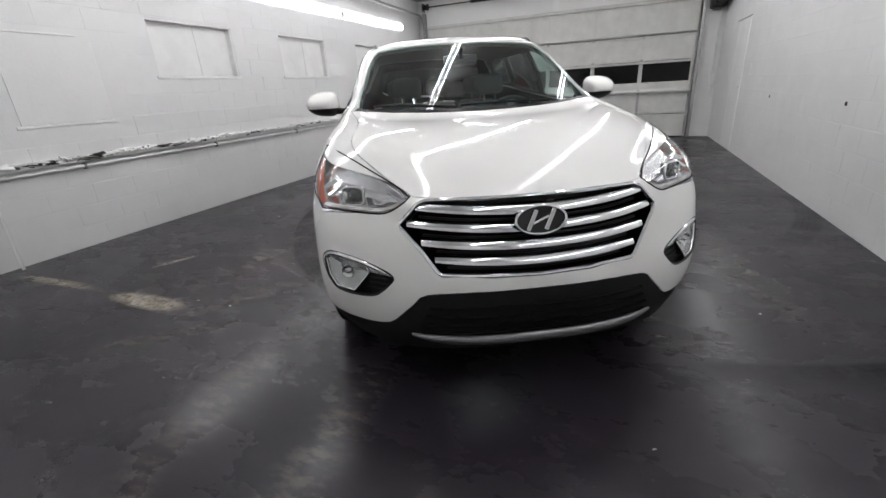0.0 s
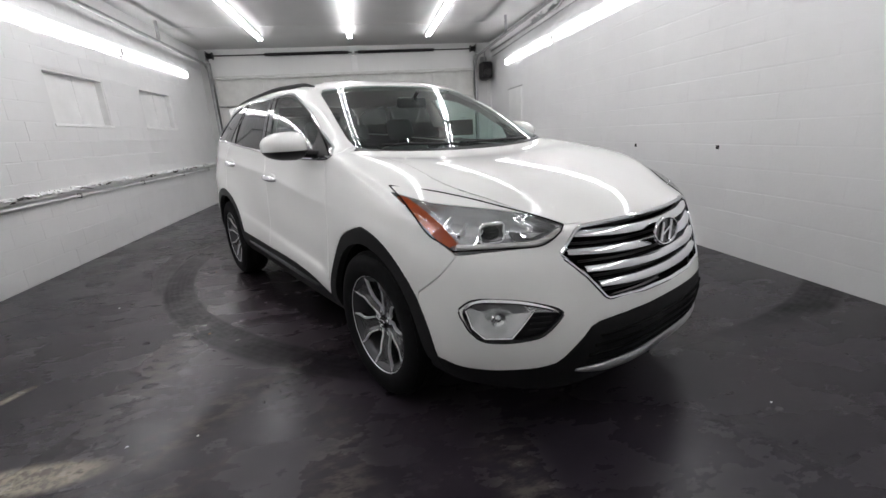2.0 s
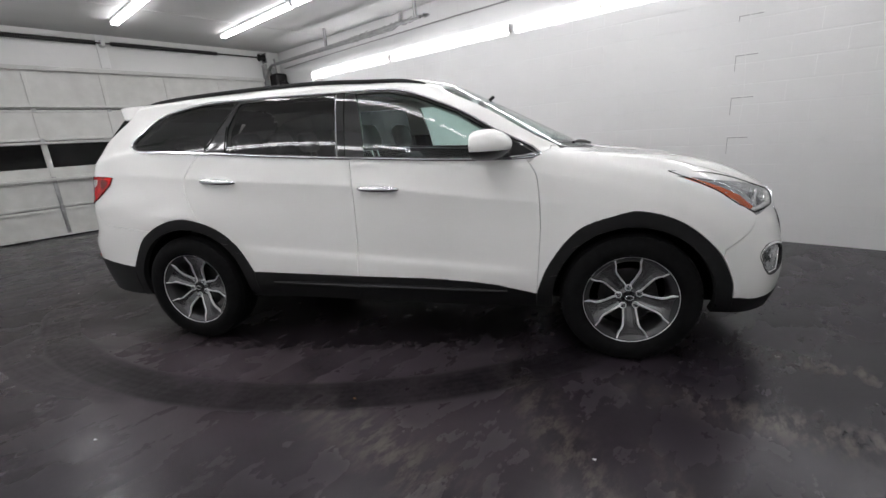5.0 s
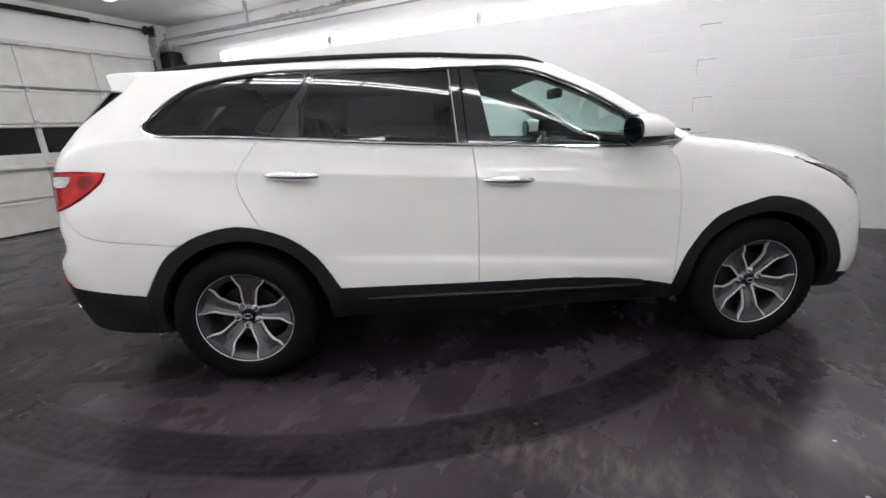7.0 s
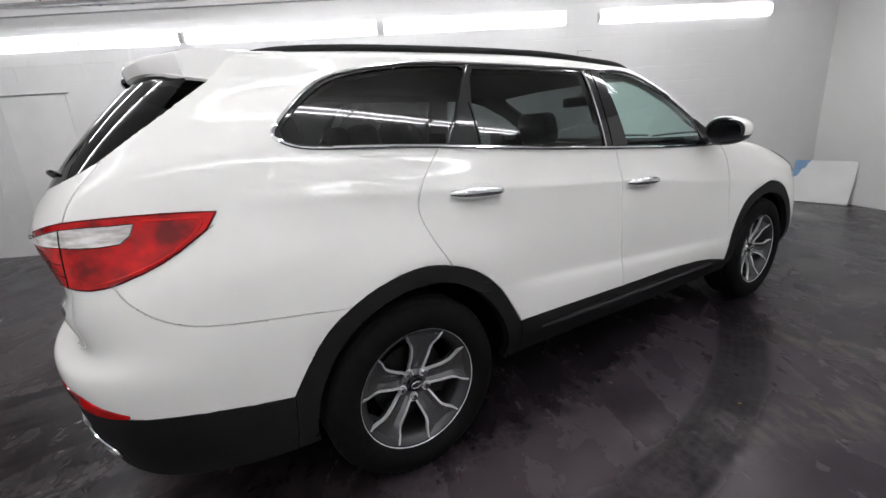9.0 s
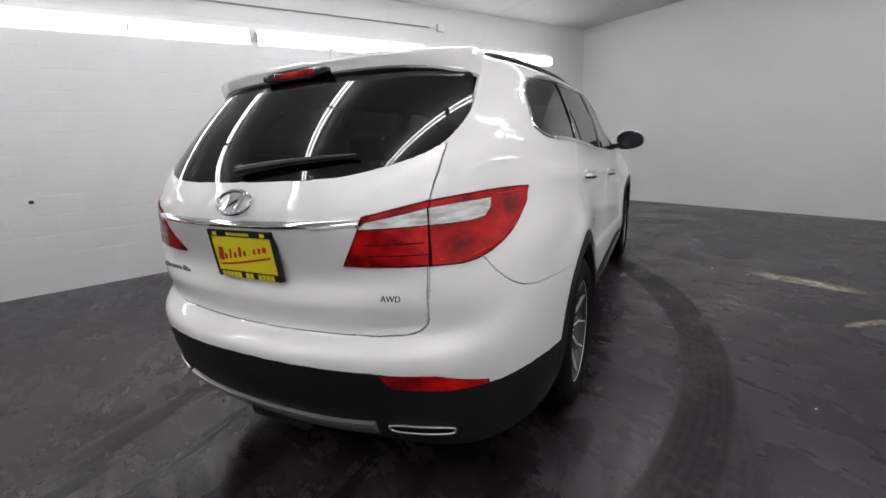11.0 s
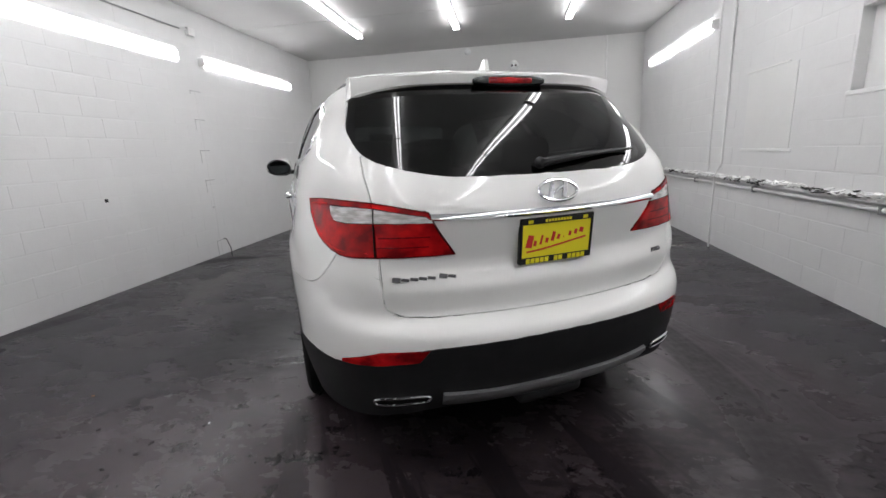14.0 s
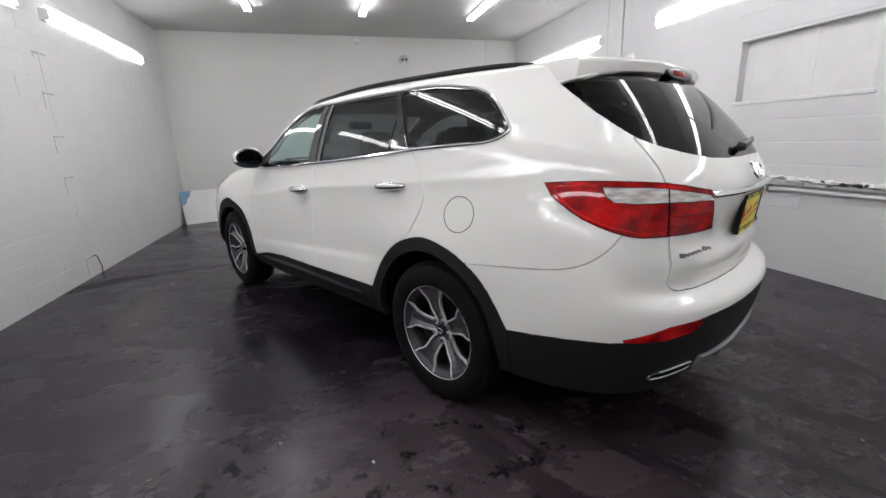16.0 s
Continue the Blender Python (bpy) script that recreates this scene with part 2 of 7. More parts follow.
def floor_material():
    m = bpy.data.materials.new("dark_painted_concrete")
    m.use_nodes = True
    nt = m.node_tree
    b = nt.nodes["Principled BSDF"]
    g = Graph(nt)
    tc = nt.nodes.new("ShaderNodeTexCoord")
    sep = nt.nodes.new("ShaderNodeSeparateXYZ")
    nt.links.new(tc.outputs["Object"], sep.inputs[0])
    P, x, y = tc.outputs["Object"], sep.outputs[0], sep.outputs[1]
    big, mid, fine = g.noise(P, .55, 4), g.noise(P, 3.2, 6, .6), g.noise(P, 22, 5, .65)
    grit = g.noise(P, 140, 3)
    wob = g.math("MULTIPLY", g.math("SUBTRACT", mid, .5), .5)
    wob2 = g.math("MULTIPLY", g.math("SUBTRACT", fine, .5), .16)

    def disc(cx, cy, rx, ry, turn=0.0, soft=.35):
        c, s = math.cos(turn), math.sin(turn)
        dx, dy = g.math("SUBTRACT", x, cx), g.math("SUBTRACT", y, cy)
        u = g.math("DIVIDE", g.math("ADD", g.math("MULTIPLY", dx, c), g.math("MULTIPLY", dy, s)), rx)
        v = g.math("DIVIDE", g.math("SUBTRACT", g.math("MULTIPLY", dy, c), g.math("MULTIPLY", dx, s)), ry)
        d = g.math("SQRT", g.math("ADD", g.math("MULTIPLY", u, u), g.math("MULTIPLY", v, v)))
        d = g.math("ADD", d, g.math("ADD", g.math("MULTIPLY", wob, 1.6), g.math("MULTIPLY", wob2, 2.2)))
        return g.ramp(d, 1.0 - soft, 1.0 + soft, 1.0, 0.0)

    def track(cx, cy, r, half, ylo, yhi, ribs=0.0):
        dx, dy = g.math("SUBTRACT", x, cx), g.math("SUBTRACT", y, cy)
        d = g.math("SUBTRACT", g.math("SQRT", g.math("ADD", g.math("MULTIPLY", dx, dx), g.math("MULTIPLY", dy, dy))), r)
        band = g.ramp(g.math("ADD", g.math("ABSOLUTE", d), g.math("MULTIPLY", wob2, .25)), half - .025, half + .02, 1.0, 0.0)
        band = g.math("MULTIPLY", band, g.math("MULTIPLY", g.ramp(y, ylo, ylo + .3), g.ramp(y, yhi - .5, yhi, 1.0, 0.0)))
        rib = g.ramp(g.math("SINE", g.math("MULTIPLY", d, 150.0)), -.4, .5, 1.0 - ribs, 1.0)
        cross = g.ramp(g.math("SINE", g.math("MULTIPLY", g.math("ARCTAN2", dy, dx), 260.0)), -.6, .3, 1.0 - ribs * .5, 1.0)
        return g.math("MULTIPLY", band, g.math("MULTIPLY", g.math("MULTIPLY", rib, cross), g.ramp(g.math("ADD", g.math("MULTIPLY", mid, .6), g.math("MULTIPLY", fine, .4)), .34, .60, .35, 1.0)))

    # smears run along the tyres' way, about 25 degrees off the room
    turn = nt.nodes.new("ShaderNodeMapping")
    turn.inputs["Rotation"].default_value = (0, 0, math.radians(-35))
    turn.inputs["Scale"].default_value = (.55, 1.3, 1)
    nt.links.new(P, turn.inputs["Vector"])
    smear, scrape = g.noise(turn.outputs[0], 2.2, 8, .62), g.noise(turn.outputs[0], 13, 7, .66)
    base = g.mix(g.ramp(big, .2, .8), (.0165, .0132, .0190), (.0250, .0198, .0272))
    base = g.mix(g.math("MULTIPLY", g.ramp(g.noise(P, 1.3, 5, .55), .38, .85), .5), base, (.040, .0305, .0305))
    base = g.mix(g.math("MULTIPLY", g.ramp(smear, .25, .85), .45), base, (.0100, .0088, .0112))
    base = g.mix(g.math("MULTIPLY", g.ramp(scrape, .52, .95), .24), base, (.070, .060, .060))
    base = g.mix(g.math("MULTIPLY", g.ramp(grit, .35, .75), .22), base, (.012, .011, .013))
    # paler soft patches on both sides of the car
    pale_area = disc(-1.95, 1.55, .95, 2.3, math.radians(18), .55)
    pale_area = g.math("MAXIMUM", g.math("MULTIPLY", pale_area, g.ramp(y, .4, 1.7, .55, 1.0)), g.math("MULTIPLY", disc(-.45, 3.3, 1.1, .75, .3, .6), .75))
    base = g.mix(g.math("MULTIPLY", pale_area, g.ramp(mid, .2, .8, .40, .65)), base, (.104, .0815, .0920))
    earth = disc(-1.3, 3.9, 1.9, 1.3, .4, .7)
    base = g.mix(g.math("MULTIPLY", earth, g.ramp(fine, .35, .75, .10, .55)), base, (.060, .043, .037))
    worn = disc(-2.30, -.69, .36, .085, 0, .3)
    for a in ((-3.4, -.66, .44, .045, 0, .5), (-2.83, -.05, .17, .03, 1.1, .6)):
        worn = g.math("MAXIMUM", worn, g.math("MULTIPLY", disc(*a), .8))
    # pale streaks: reflections of the lamps, painted into the floor's colour
    faint = disc(-1.55, -.35, .5, .10, .9, .9)
    for a in ((-.95, -1.2, .10, .6, .15, 1.0), (-.3, -1.35, .09, .4, .1, 1.0), (-2.1, .3, .12, .6, .0, 1.0), (-1.75, -1.0, .30, .05, .7, .9), (1.5, 1.0, .12, .7, .2, 1.0)):
        faint = g.math("MAXIMUM", faint, disc(*a))
    base = g.mix(g.math("MULTIPLY", faint, g.ramp(scrape, .42, .62, 0, .30)), base, (.24, .215, .18))
    base = g.mix(g.math("MULTIPLY", worn, g.ramp(fine, .38, .60, .35, 1.0)), base, (.30, .265, .21))
    dark = g.math("MAXIMUM", track(.572, 2.824, 3.366, .125, -.5, 4.4, .10), g.math("MULTIPLY", track(-.304, 3.02, 2.75, .10, 1.4, 3.4, .2), .6))
    dark = g.math("MULTIPLY", dark, g.ramp(y, .9, 2.6, 1.0, .8))
    wet = disc(-.15, 1.6, 1.0, 2.1, math.radians(28), .28)
    for a in ((-2.0, 3.2, .8, .8, .5, .4), (.25, 1.9, .45, .6, .4, .3), (-2.0, .9, .55, .16, .8, .5), (-.9, -.1, .8, .35, .6, .4), (-1.9, 4.3, .5, 1.0, .2, .6)):
        wet = g.math("MAXIMUM", wet, disc(*a))
    wet = g.math("MULTIPLY", wet, g.ramp(g.math("ADD", smear, g.math("MULTIPLY", g.math("SUBTRACT", fine, .5), .5)), .40, .68))
    # melt water round and under the car, with a drying edge along its side
    across = g.math("ADD", g.math("MULTIPLY", x, .843), g.math("MULTIPLY", y, .539))
    along = g.math("SUBTRACT", g.math("MULTIPLY_ADD", y, .843, g.math("MULTIPLY", x, -.539)), 2.1)
    rim = g.math("SUBTRACT", across, g.math("MULTIPLY_ADD", g.math("MULTIPLY", along, along), .11, -.86))
    rim = g.math("ADD", rim, g.math("ADD", g.math("MULTIPLY", wob, .55), g.math("MULTIPLY", g.math("SUBTRACT", g.noise(P, 11, 6, .75), .5), .55)))
    melt = g.math("MULTIPLY", g.ramp(rim, -.06, .12), g.ramp(g.math("ADD", across, wob), .85, 1.1, 1.0, 0.0))
    melt = g.math("MULTIPLY", melt, g.math("MULTIPLY", g.ramp(along, -1.7, -1.25), g.ramp(g.math("ADD", along, wob), 1.35, 1.8, 1.0, 0.0)))
    melt = g.math("MAXIMUM", melt, disc(-2.3, 4.0, .26, .12, .5, .25))
    melt = g.math("MULTIPLY", melt, g.ramp(g.math("ADD", g.math("MULTIPLY", smear, .6), g.math("MULTIPLY", scrape, .4)), .38, .56, .70, 1.0))
    drip = disc(.35, 1.6, .42, .9, .5, .5)
    for a in ((.30, 2.55, .40, .55, .5, .5), (.45, 3.1, .35, .3, .2, .5), (-1.75, 3.55, .7, .5, .5, .5), (-.5, 3.4, .75, .5, .3, .5)):
        drip = g.math("MAXIMUM", drip, disc(*a))
    melt = g.math("MAXIMUM", melt, g.math("MULTIPLY", drip, g.ramp(g.noise(P, 6.5, 8, .72), .53, .61)))
    # wet streaks drawn out behind the car by its tyres
    side = g.math("MULTIPLY_ADD", x, .88, g.math("MULTIPLY", y, .474))
    back = g.math("MULTIPLY_ADD", y, .88, g.math("MULTIPLY", x, -.474))
    drawn = nt.nodes.new("ShaderNodeCombineXYZ")
    nt.links.new(g.math("MULTIPLY", side, 5.5), drawn.inputs[0])
    nt.links.new(g.math("MULTIPLY", back, .6), drawn.inputs[1])
    streak = g.ramp(g.math("ADD", g.noise(drawn.outputs[0], 1.0, 5, .6), g.math("MULTIPLY", wob2, .5)), .47, .57)
    streak = g.math("MULTIPLY", streak, g.math("MULTIPLY", g.ramp(back, 2.7, 3.3), g.ramp(g.math("ADD", back, wob), 4.3, 5.6, 1.0, 0.0)))
    streak = g.math("MULTIPLY", streak, g.ramp(g.math("ADD", g.math("ABSOLUTE", side), wob), .8, 1.5, 1.0, 0.0))
    melt = g.math("MAXIMUM", melt, g.math("MULTIPLY", streak, .85))
    soil = disc(-2.55, 3.55, .85, .75, .2, .5)
    for a in ((-1.75, 3.75, .55, .35, .3, .5), (.2, 2.3, .45, .8, .3, .5)):
        soil = g.math("MAXIMUM", soil, disc(*a))
    soil = g.math("MULTIPLY", soil, g.ramp(g.math("ADD", scrape, g.math("MULTIPLY", fine, .35)), .52, .78, .15, .85))
    spots = g.math("MULTIPLY", g.ramp(g.noise(turn.outputs[0], 8.5, 5, .6), .52, .80), g.ramp(big, .44, .66))
    shade = g.math("MAXIMUM", g.math("MULTIPLY", dark, .96), g.math("MAXIMUM", g.math("MAXIMUM", g.math("MAXIMUM", g.math("MULTIPLY", wet, .50), g.math("MULTIPLY", melt, .85)), g.math("MULTIPLY", soil, .80)), g.math("MULTIPLY", spots, .22)))
    base = g.mix(shade, base, (.0035, .0031, .0040))
    nt.links.new(base, b.inputs["Base Color"])
    nt.links.new(g.math("MULTIPLY_ADD", g.math("MAXIMUM", dark, g.math("MULTIPLY", g.math("MAXIMUM", soil, streak), .75)), -.17, .29), b.inputs["Specular IOR Level"])
    rough = g.math("ADD", g.math("ADD", g.ramp(mid, .2, .8, .13, .21), g.ramp(smear, .34, .66, .09, 0.0)), g.math("MULTIPLY", scrape, .12))
    rough = g.math("SUBTRACT", rough, g.math("ADD", g.math("ADD", g.math("MULTIPLY", wet, .06), g.math("MULTIPLY", melt, .05)), g.math("MULTIPLY", faint, .07)))
    sheen = g.ramp(g.math("ADD", g.noise(P, 2.1, 5, .6), g.math("MULTIPLY", scrape, .3)), .66, .86, 0, .04)
    rough = g.math("ADD", g.math("SUBTRACT", rough, sheen), g.math("MULTIPLY", dark, .15))
    nt.links.new(rough, b.inputs["Roughness"])
    k = nt.nodes.new("ShaderNodeBump")
    k.inputs["Strength"].default_value, k.inputs["Distance"].default_value = .16, .004
    nt.links.new(g.math("ADD", g.math("MULTIPLY", fine, 1.0), g.math("ADD", g.math("MULTIPLY", grit, .25), g.math("MULTIPLY", mid, 1.5))), k.inputs["Height"])
    nt.links.new(k.outputs[0], b.inputs["Normal"])
    return m


def wall_material(name, color, blotch=.06):
    """Many coats of white paint with scuffs, faint stains and brush relief."""
    m = bpy.data.materials.new(name)
    m.use_nodes = True
    nt = m.node_tree
    b = nt.nodes["Principled BSDF"]
    g = Graph(nt)
    geo = nt.nodes.new("ShaderNodeNewGeometry")
    P = geo.outputs["Position"]
    big, mid, fine = g.noise(P, .8, 4), g.noise(P, 5, 5, .6), g.noise(P, 60, 4, .6)
    c = g.mix(g.ramp(big, .3, .7), color, tuple(v * (1 - blotch) for v in color))
    c = g.mix(g.math("MULTIPLY", g.ramp(mid, .60, .78), .35), c, tuple(v * .86 for v in color))
    info = nt.nodes.new("ShaderNodeObjectInfo")
    c = g.mix(g.math("MULTIPLY", info.outputs["Random"], .10), c, tuple(v * .93 for v in color))
    nt.links.new(c, b.inputs["Base Color"])
    nt.links.new(g.ramp(mid, .3, .7, .42, .6), b.inputs["Roughness"])
    k = nt.nodes.new("ShaderNodeBump")
    k.inputs["Strength"].default_value, k.inputs["Distance"].default_value = .35, .004
    nt.links.new(g.math("ADD", g.math("MULTIPLY", mid, 2.2), g.math("MULTIPLY", fine, .55)), k.inputs["Height"])
    nt.links.new(k.outputs[0], b.inputs["Normal"])
    return m


FLOOR = floor_material()
WALL = wall_material("painted_block", (.70, .70, .695))
PLASTER = wall_material("painted_plaster", (.72, .72, .705), .04)

bm = bmesh.new()
add_box(bm, (X0 - .3, Y0 - .3, -.15), (X1 + .3, Y1 + .6, 0))
tagged(link("floor", bm, FLOOR, smooth=False), "dark grey painted concrete floor with tyre marks and damp patches", "floor", kind="structure")
bm = bmesh.new()
add_box(bm, (X0 - .3, Y0 - .3, H), (X1 + .3, Y1 + .3, H + .12))
for y in (-1.6, 1.1, 3.8, 6.5):
    add_box(bm, (X0, y, H - .004), (X1, y + .012, H + .01))
tagged(link("ceiling", bm, CEILING, smooth=False), "off-white painted board ceiling", "ceiling", kind="structure")

# ---- walls ----
WINDOWS = [(1.25, 2.40), (3.30, 4.42), (5.40, 6.52)]
WZ0, WZ1 = 1.595, 2.185
bm = bmesh.new()
ys = [Y0 - .3] + [v for w in WINDOWS for v in w] + [Y1 + .3]
add_box(bm, (X0 - .3, Y0 - .3, 0), (X0, Y1 + .3, WZ0))
add_box(bm, (X0 - .3, Y0 - .3, WZ1), (X0, Y1 + .3, H))
for a, b_ in zip(ys[::2], ys[1::2]):
    add_box(bm, (X0 - .3, a, WZ0), (X0, b_, WZ1))
wall_west = tagged(link("wall_west", bm, WALL, smooth=False), "white painted concrete block wall with blocked windows", "wall", kind="structure")
bm = bmesh.new()
add_box(bm, (X1, Y0 - .3, 0), (X1 + .3, Y1 + .3, H))
wall_east = tagged(link("wall_east", bm, WALL, smooth=False), "white painted concrete block wall with chips and bolts", "wall", kind="structure")
DX0, DX1, DZ = -3.29, -2.395, 2.0
bm = bmesh.new()
add_box(bm, (X0, Y0 - .3, 0), (DX0 - .004, Y0, H))
add_box(bm, (DX1 + .004, Y0 - .3, 0), (X1, Y0, H))
add_box(bm, (DX0 - .004, Y0 - .3, DZ + .004), (DX1 + .004, Y0, H))
tagged(link("wall_south", bm, PLASTER, smooth=False), "smooth white painted end wall", "wall", kind="structure")
GX0, GX1, GZ = -3.90, 1.98, 2.72
bm = bmesh.new()
add_box(bm, (X0, Y1, 0), (GX0 + .04, Y1 + .3, H))
add_box(bm, (GX1 - .04, Y1, 0), (X1, Y1 + .3, H))
add_box(bm, (GX0 + .04, Y1, GZ - .06), (GX1 - .04, Y1 + .3, H))
tagged(link("wall_north", bm, PLASTER, smooth=False), "white painted wall round the garage door", "wall", kind="structure")

# blocked windows
for k, (a, b_) in enumerate(WINDOWS):
    win = thing("window_%d" % (k + 1), "old window opening blocked with a white painted panel", "window", kind="structure", m=pose(X0, 0, 0))
    part("fill_panel", box_bm((-.20, a, WZ0), (-.085, b_, WZ1)), BLOCK_FILL, win, smooth=False)
    mid = a + (b_ - a) * .56
    part("mullion", box_bm((-.086, mid - .006, WZ0), (-.080, mid + .006, WZ1), .002), BLOCK_FILL, win, smooth=False)
    part("window_sill", box_bm((-.09, a - .03, WZ0 - .035), (.012, b_ + .03, WZ0), .006), BLOCK_FILL, win, smooth=False)
    part("window_head", box_bm((-.09, a - .01, WZ1 - .025), (-.004, b_ + .01, WZ1 + .0), .004), STEEL_WHITE, win, smooth=False)
    part("window_jamb", box_bm((-.09, b_ - .022, WZ0), (-.006, b_, WZ1 - .025), .004), STEEL_WHITE, win, smooth=False)

# door in the end wall
door = thing("door_1", "closed white panelled door in its frame", "door", kind="structure")
bm = bmesh.new()
add_box(bm, (DX0, Y0 - .05, .006), (DX1, Y0 - .012, DZ), .003)
leaf = part("door_leaf", bm, DOOR_WHITE, door, smooth=False)
for z0, z1 in ((.14, .62), (.76, 1.0), (1.10, 1.40), (1.50, 1.88)):
    for a, b_ in ((DX0 + .13, (DX0 + DX1) / 2 - .05), ((DX0 + DX1) / 2 + .05, DX1 - .13)):
        bm = bmesh.new()
        add_box(bm, (a, Y0 - .014, z0), (b_, Y0 - .005, z1), .004)
        part("door_panel", bm, DOOR_WHITE, leaf, smooth=False)
for lo, hi in (((DX0 - .055, Y0 - .02, 0), (DX0 - .006, Y0 + .012, DZ + .05)), ((DX1 + .006, Y0 - .02, 0), (DX1 + .055, Y0 + .012, DZ + .05)), ((DX0 - .004, Y0 - .02, DZ + .008), (DX1 + .004, Y0 + .012, DZ + .05))):
    part("door_frame", box_bm(lo, hi, .004), DOOR_WHITE, door, smooth=False)
bm = bmesh.new()
add_lathe(bm, [(0, .07), (.022, .068), (.028, .05), (.020, .034), (.012, .03), (.012, .008), (.030, .006), (.032, 0)], 24, pose(DX0 + .075, Y0 - .012, .90, 0, 0, 90))
part("door_knob", bm, STEEL_GREY, leaf, "steel door knob")
bm = bmesh.new()
add_lathe(bm, [(0, .02), (.024, .018), (.028, 0)], 24, pose(DX0 + .075, Y0 - .012, 1.06, 0, 0, 90))
part("dead_bolt", bm, STEEL_GREY, leaf, "steel lock")
part("threshold", box_bm((DX0, Y0 - .05, 0), (DX1, Y0 + .02, .014), .003), STEEL_GREY, door, smooth=False)

bm = bmesh.new()
add_lathe(bm, [(0, .10), (.045, .095), (.07, .07), (.085, .03), (.095, 0)], 28, pose(-1.78, Y0, 2.87, 0, 0, 90))
vent = link("wall_vent", bm, STEEL_WHITE)
tagged(vent, "round white vent hood high on the end wall", "vent")
bm = bmesh.new()
for dx in (-.035, .035):
    add_lathe(bm, [(0, .105), (.022, .100), (.024, .07)], 16, pose(-1.78 + dx, Y0, 2.86, 0, 0, 90))
part("vent_mouth", bm, DARK_METAL, vent)
bm = bmesh.new()
add_lathe(bm, [(0, .05), (.05, .045), (.065, .01), (.065, 0)], 24, pose(-.89, Y0, 3.19, 0, 0, 90))
tagged(link("smoke_detector", bm, FIXTURE), "small round white detector under the ceiling", "detector")
bm = bmesh.new()
add_box(bm, (-3.56, Y0, 1.15), (-3.44, Y0 + .045, 1.25), .006)
box_ = link("switch_box", bm, STEEL_WHITE, smooth=False)
tagged(box_, "white switch box with conduit on the end wall", "switch")
bm = bmesh.new()
add_tube(bm, [(-3.50, Y0 + .014, 1.24), (-3.50, Y0 + .014, H)], .012, 8)
part("conduit", bm, STEEL_WHITE, box_)
part("switch_plate", box_bm((-3.54, Y0 + .044, 1.17), (-3.46, Y0 + .05, 1.23), .002), FIXTURE, box_, smooth=False)

# leaning board in the corner
board = thing("leaning_board", "white board with a blue torn corner leaning on the wall", "board", m=pose(2.05, -3.72, 0, 14, 0, 24))
part("board_sheet", box_bm((-.36, -.012, .004), (.36, .012, .60), .002), DOOR_WHITE, board, smooth=False)
BLUE = material("faded_blue_paper", (.20, .33, .52), .7, vary=.2, scale=30)
bm = bmesh.new()
add_prism(bm, [(.36, .60), (.17, .60), (.20, .56), (.215, .50), (.26, .47), (.28, .40), (.31, .36), (.36, .35)][::-1], .0122, .0135, pose(0, 0, 0, 90, 0, 0) @ Matrix.Diagonal((1, 1, -1, 1)))
bmesh.ops.recalc_face_normals(bm, faces=bm.faces)
part("blue_corner", bm, BLUE, board, "faded blue corner", smooth=False)

# ---- pipes along the west wall ----
bm = bmesh.new()
add_box(bm, (X0, Y0, .815), (X0 + .055, 8.2, .86), .008)
ledge = link("wall_ledge", bm, STEEL_WHITE, smooth=False)
tagged(ledge, "white ledge with flaking paint along the wall", "ledge", kind="structure")
rng = random.Random(5)
flakes = {0: bmesh.new(), 1: bmesh.new()}
for k in range(980):
    y = rng.uniform(Y0 + .1, 8.1)
    clump = noise.noise(Vector((y * 1.7, 0, 0)))
    dark = 1 if noise.noise(Vector((y * 2.3, 4, 0))) > .02 and rng.random() < .8 else 0
    w = rng.uniform(.016, .085) * (1.3 if clump > 0 else .8)
    add_box(flakes[dark], (-w, -rng.uniform(.010, .032), 0), (w, rng.uniform(.010, .026), rng.uniform(.002, .006) if dark else rng.uniform(.006, .026)), 0, m=pose(X0 + rng.uniform(.012, .058), y, .856 + (rng.uniform(-.012, .002) if dark else rng.uniform(-.012, .008)), rng.uniform(-35, 35), rng.uniform(-12, 12), 90 + rng.uniform(-25, 25)))
tagged(link("paint_flakes", flakes[0], BLOCK_FILL, ledge, smooth=False), "white paint flakes", kind="stuff")
tagged(link("bare_patches", flakes[1], DARK_METAL, ledge, smooth=False), "dark bare patches", kind="stuff")
bm = bmesh.new()
add_tube(bm, [(X0 + .03, Y0 + .02, .775), (X0 + .03, 8.2, .775)], .0165, 10)
pipe = link("wall_pipe", bm, STEEL_WHITE)
tagged(pipe, "white painted pipe clamped along the wall", "pipe")
for y in (-2.6, -1.2, .2, 1.75, 3.3, 4.8, 6.3, 7.6):
    bm = bmesh.new()
    add_box(bm, (X0, y - .012, .745), (X0 + .052, y + .012, .805), .006)
    part("pipe_clamp", bm, STEEL_GREY, pipe, smooth=False)
bm = bmesh.new()
add_tube(bm, [(X0 + .075, -.57, .0), (X0 + .075, -.57, .86), (X0 + .05, -.57, .93), (X0 + .016, -.57, 1.0), (X0 + .016, -.57, H)], .013, 8)
add_tube(bm, [(X0 + .016, -.90, .86), (X0 + .016, -.90, H)], .006, 8)
tagged(link("wall_conduit", bm, STEEL_WHITE), "white vertical conduit on the block wall", "conduit")
# an old opening that was patched over
patch = thing("wall_patch", "old wall opening patched over with plaster", "patch", m=pose(X0, 0, 0))
part("patch_plaster", box_bm((-.01, -.16, 1.18), (.007, .62, 1.93), .003), PLASTER, patch, smooth=False)
part("patch_sill", box_bm((-.01, -.20, 1.150), (.012, .66, 1.178), .005), PLASTER, patch, smooth=False)
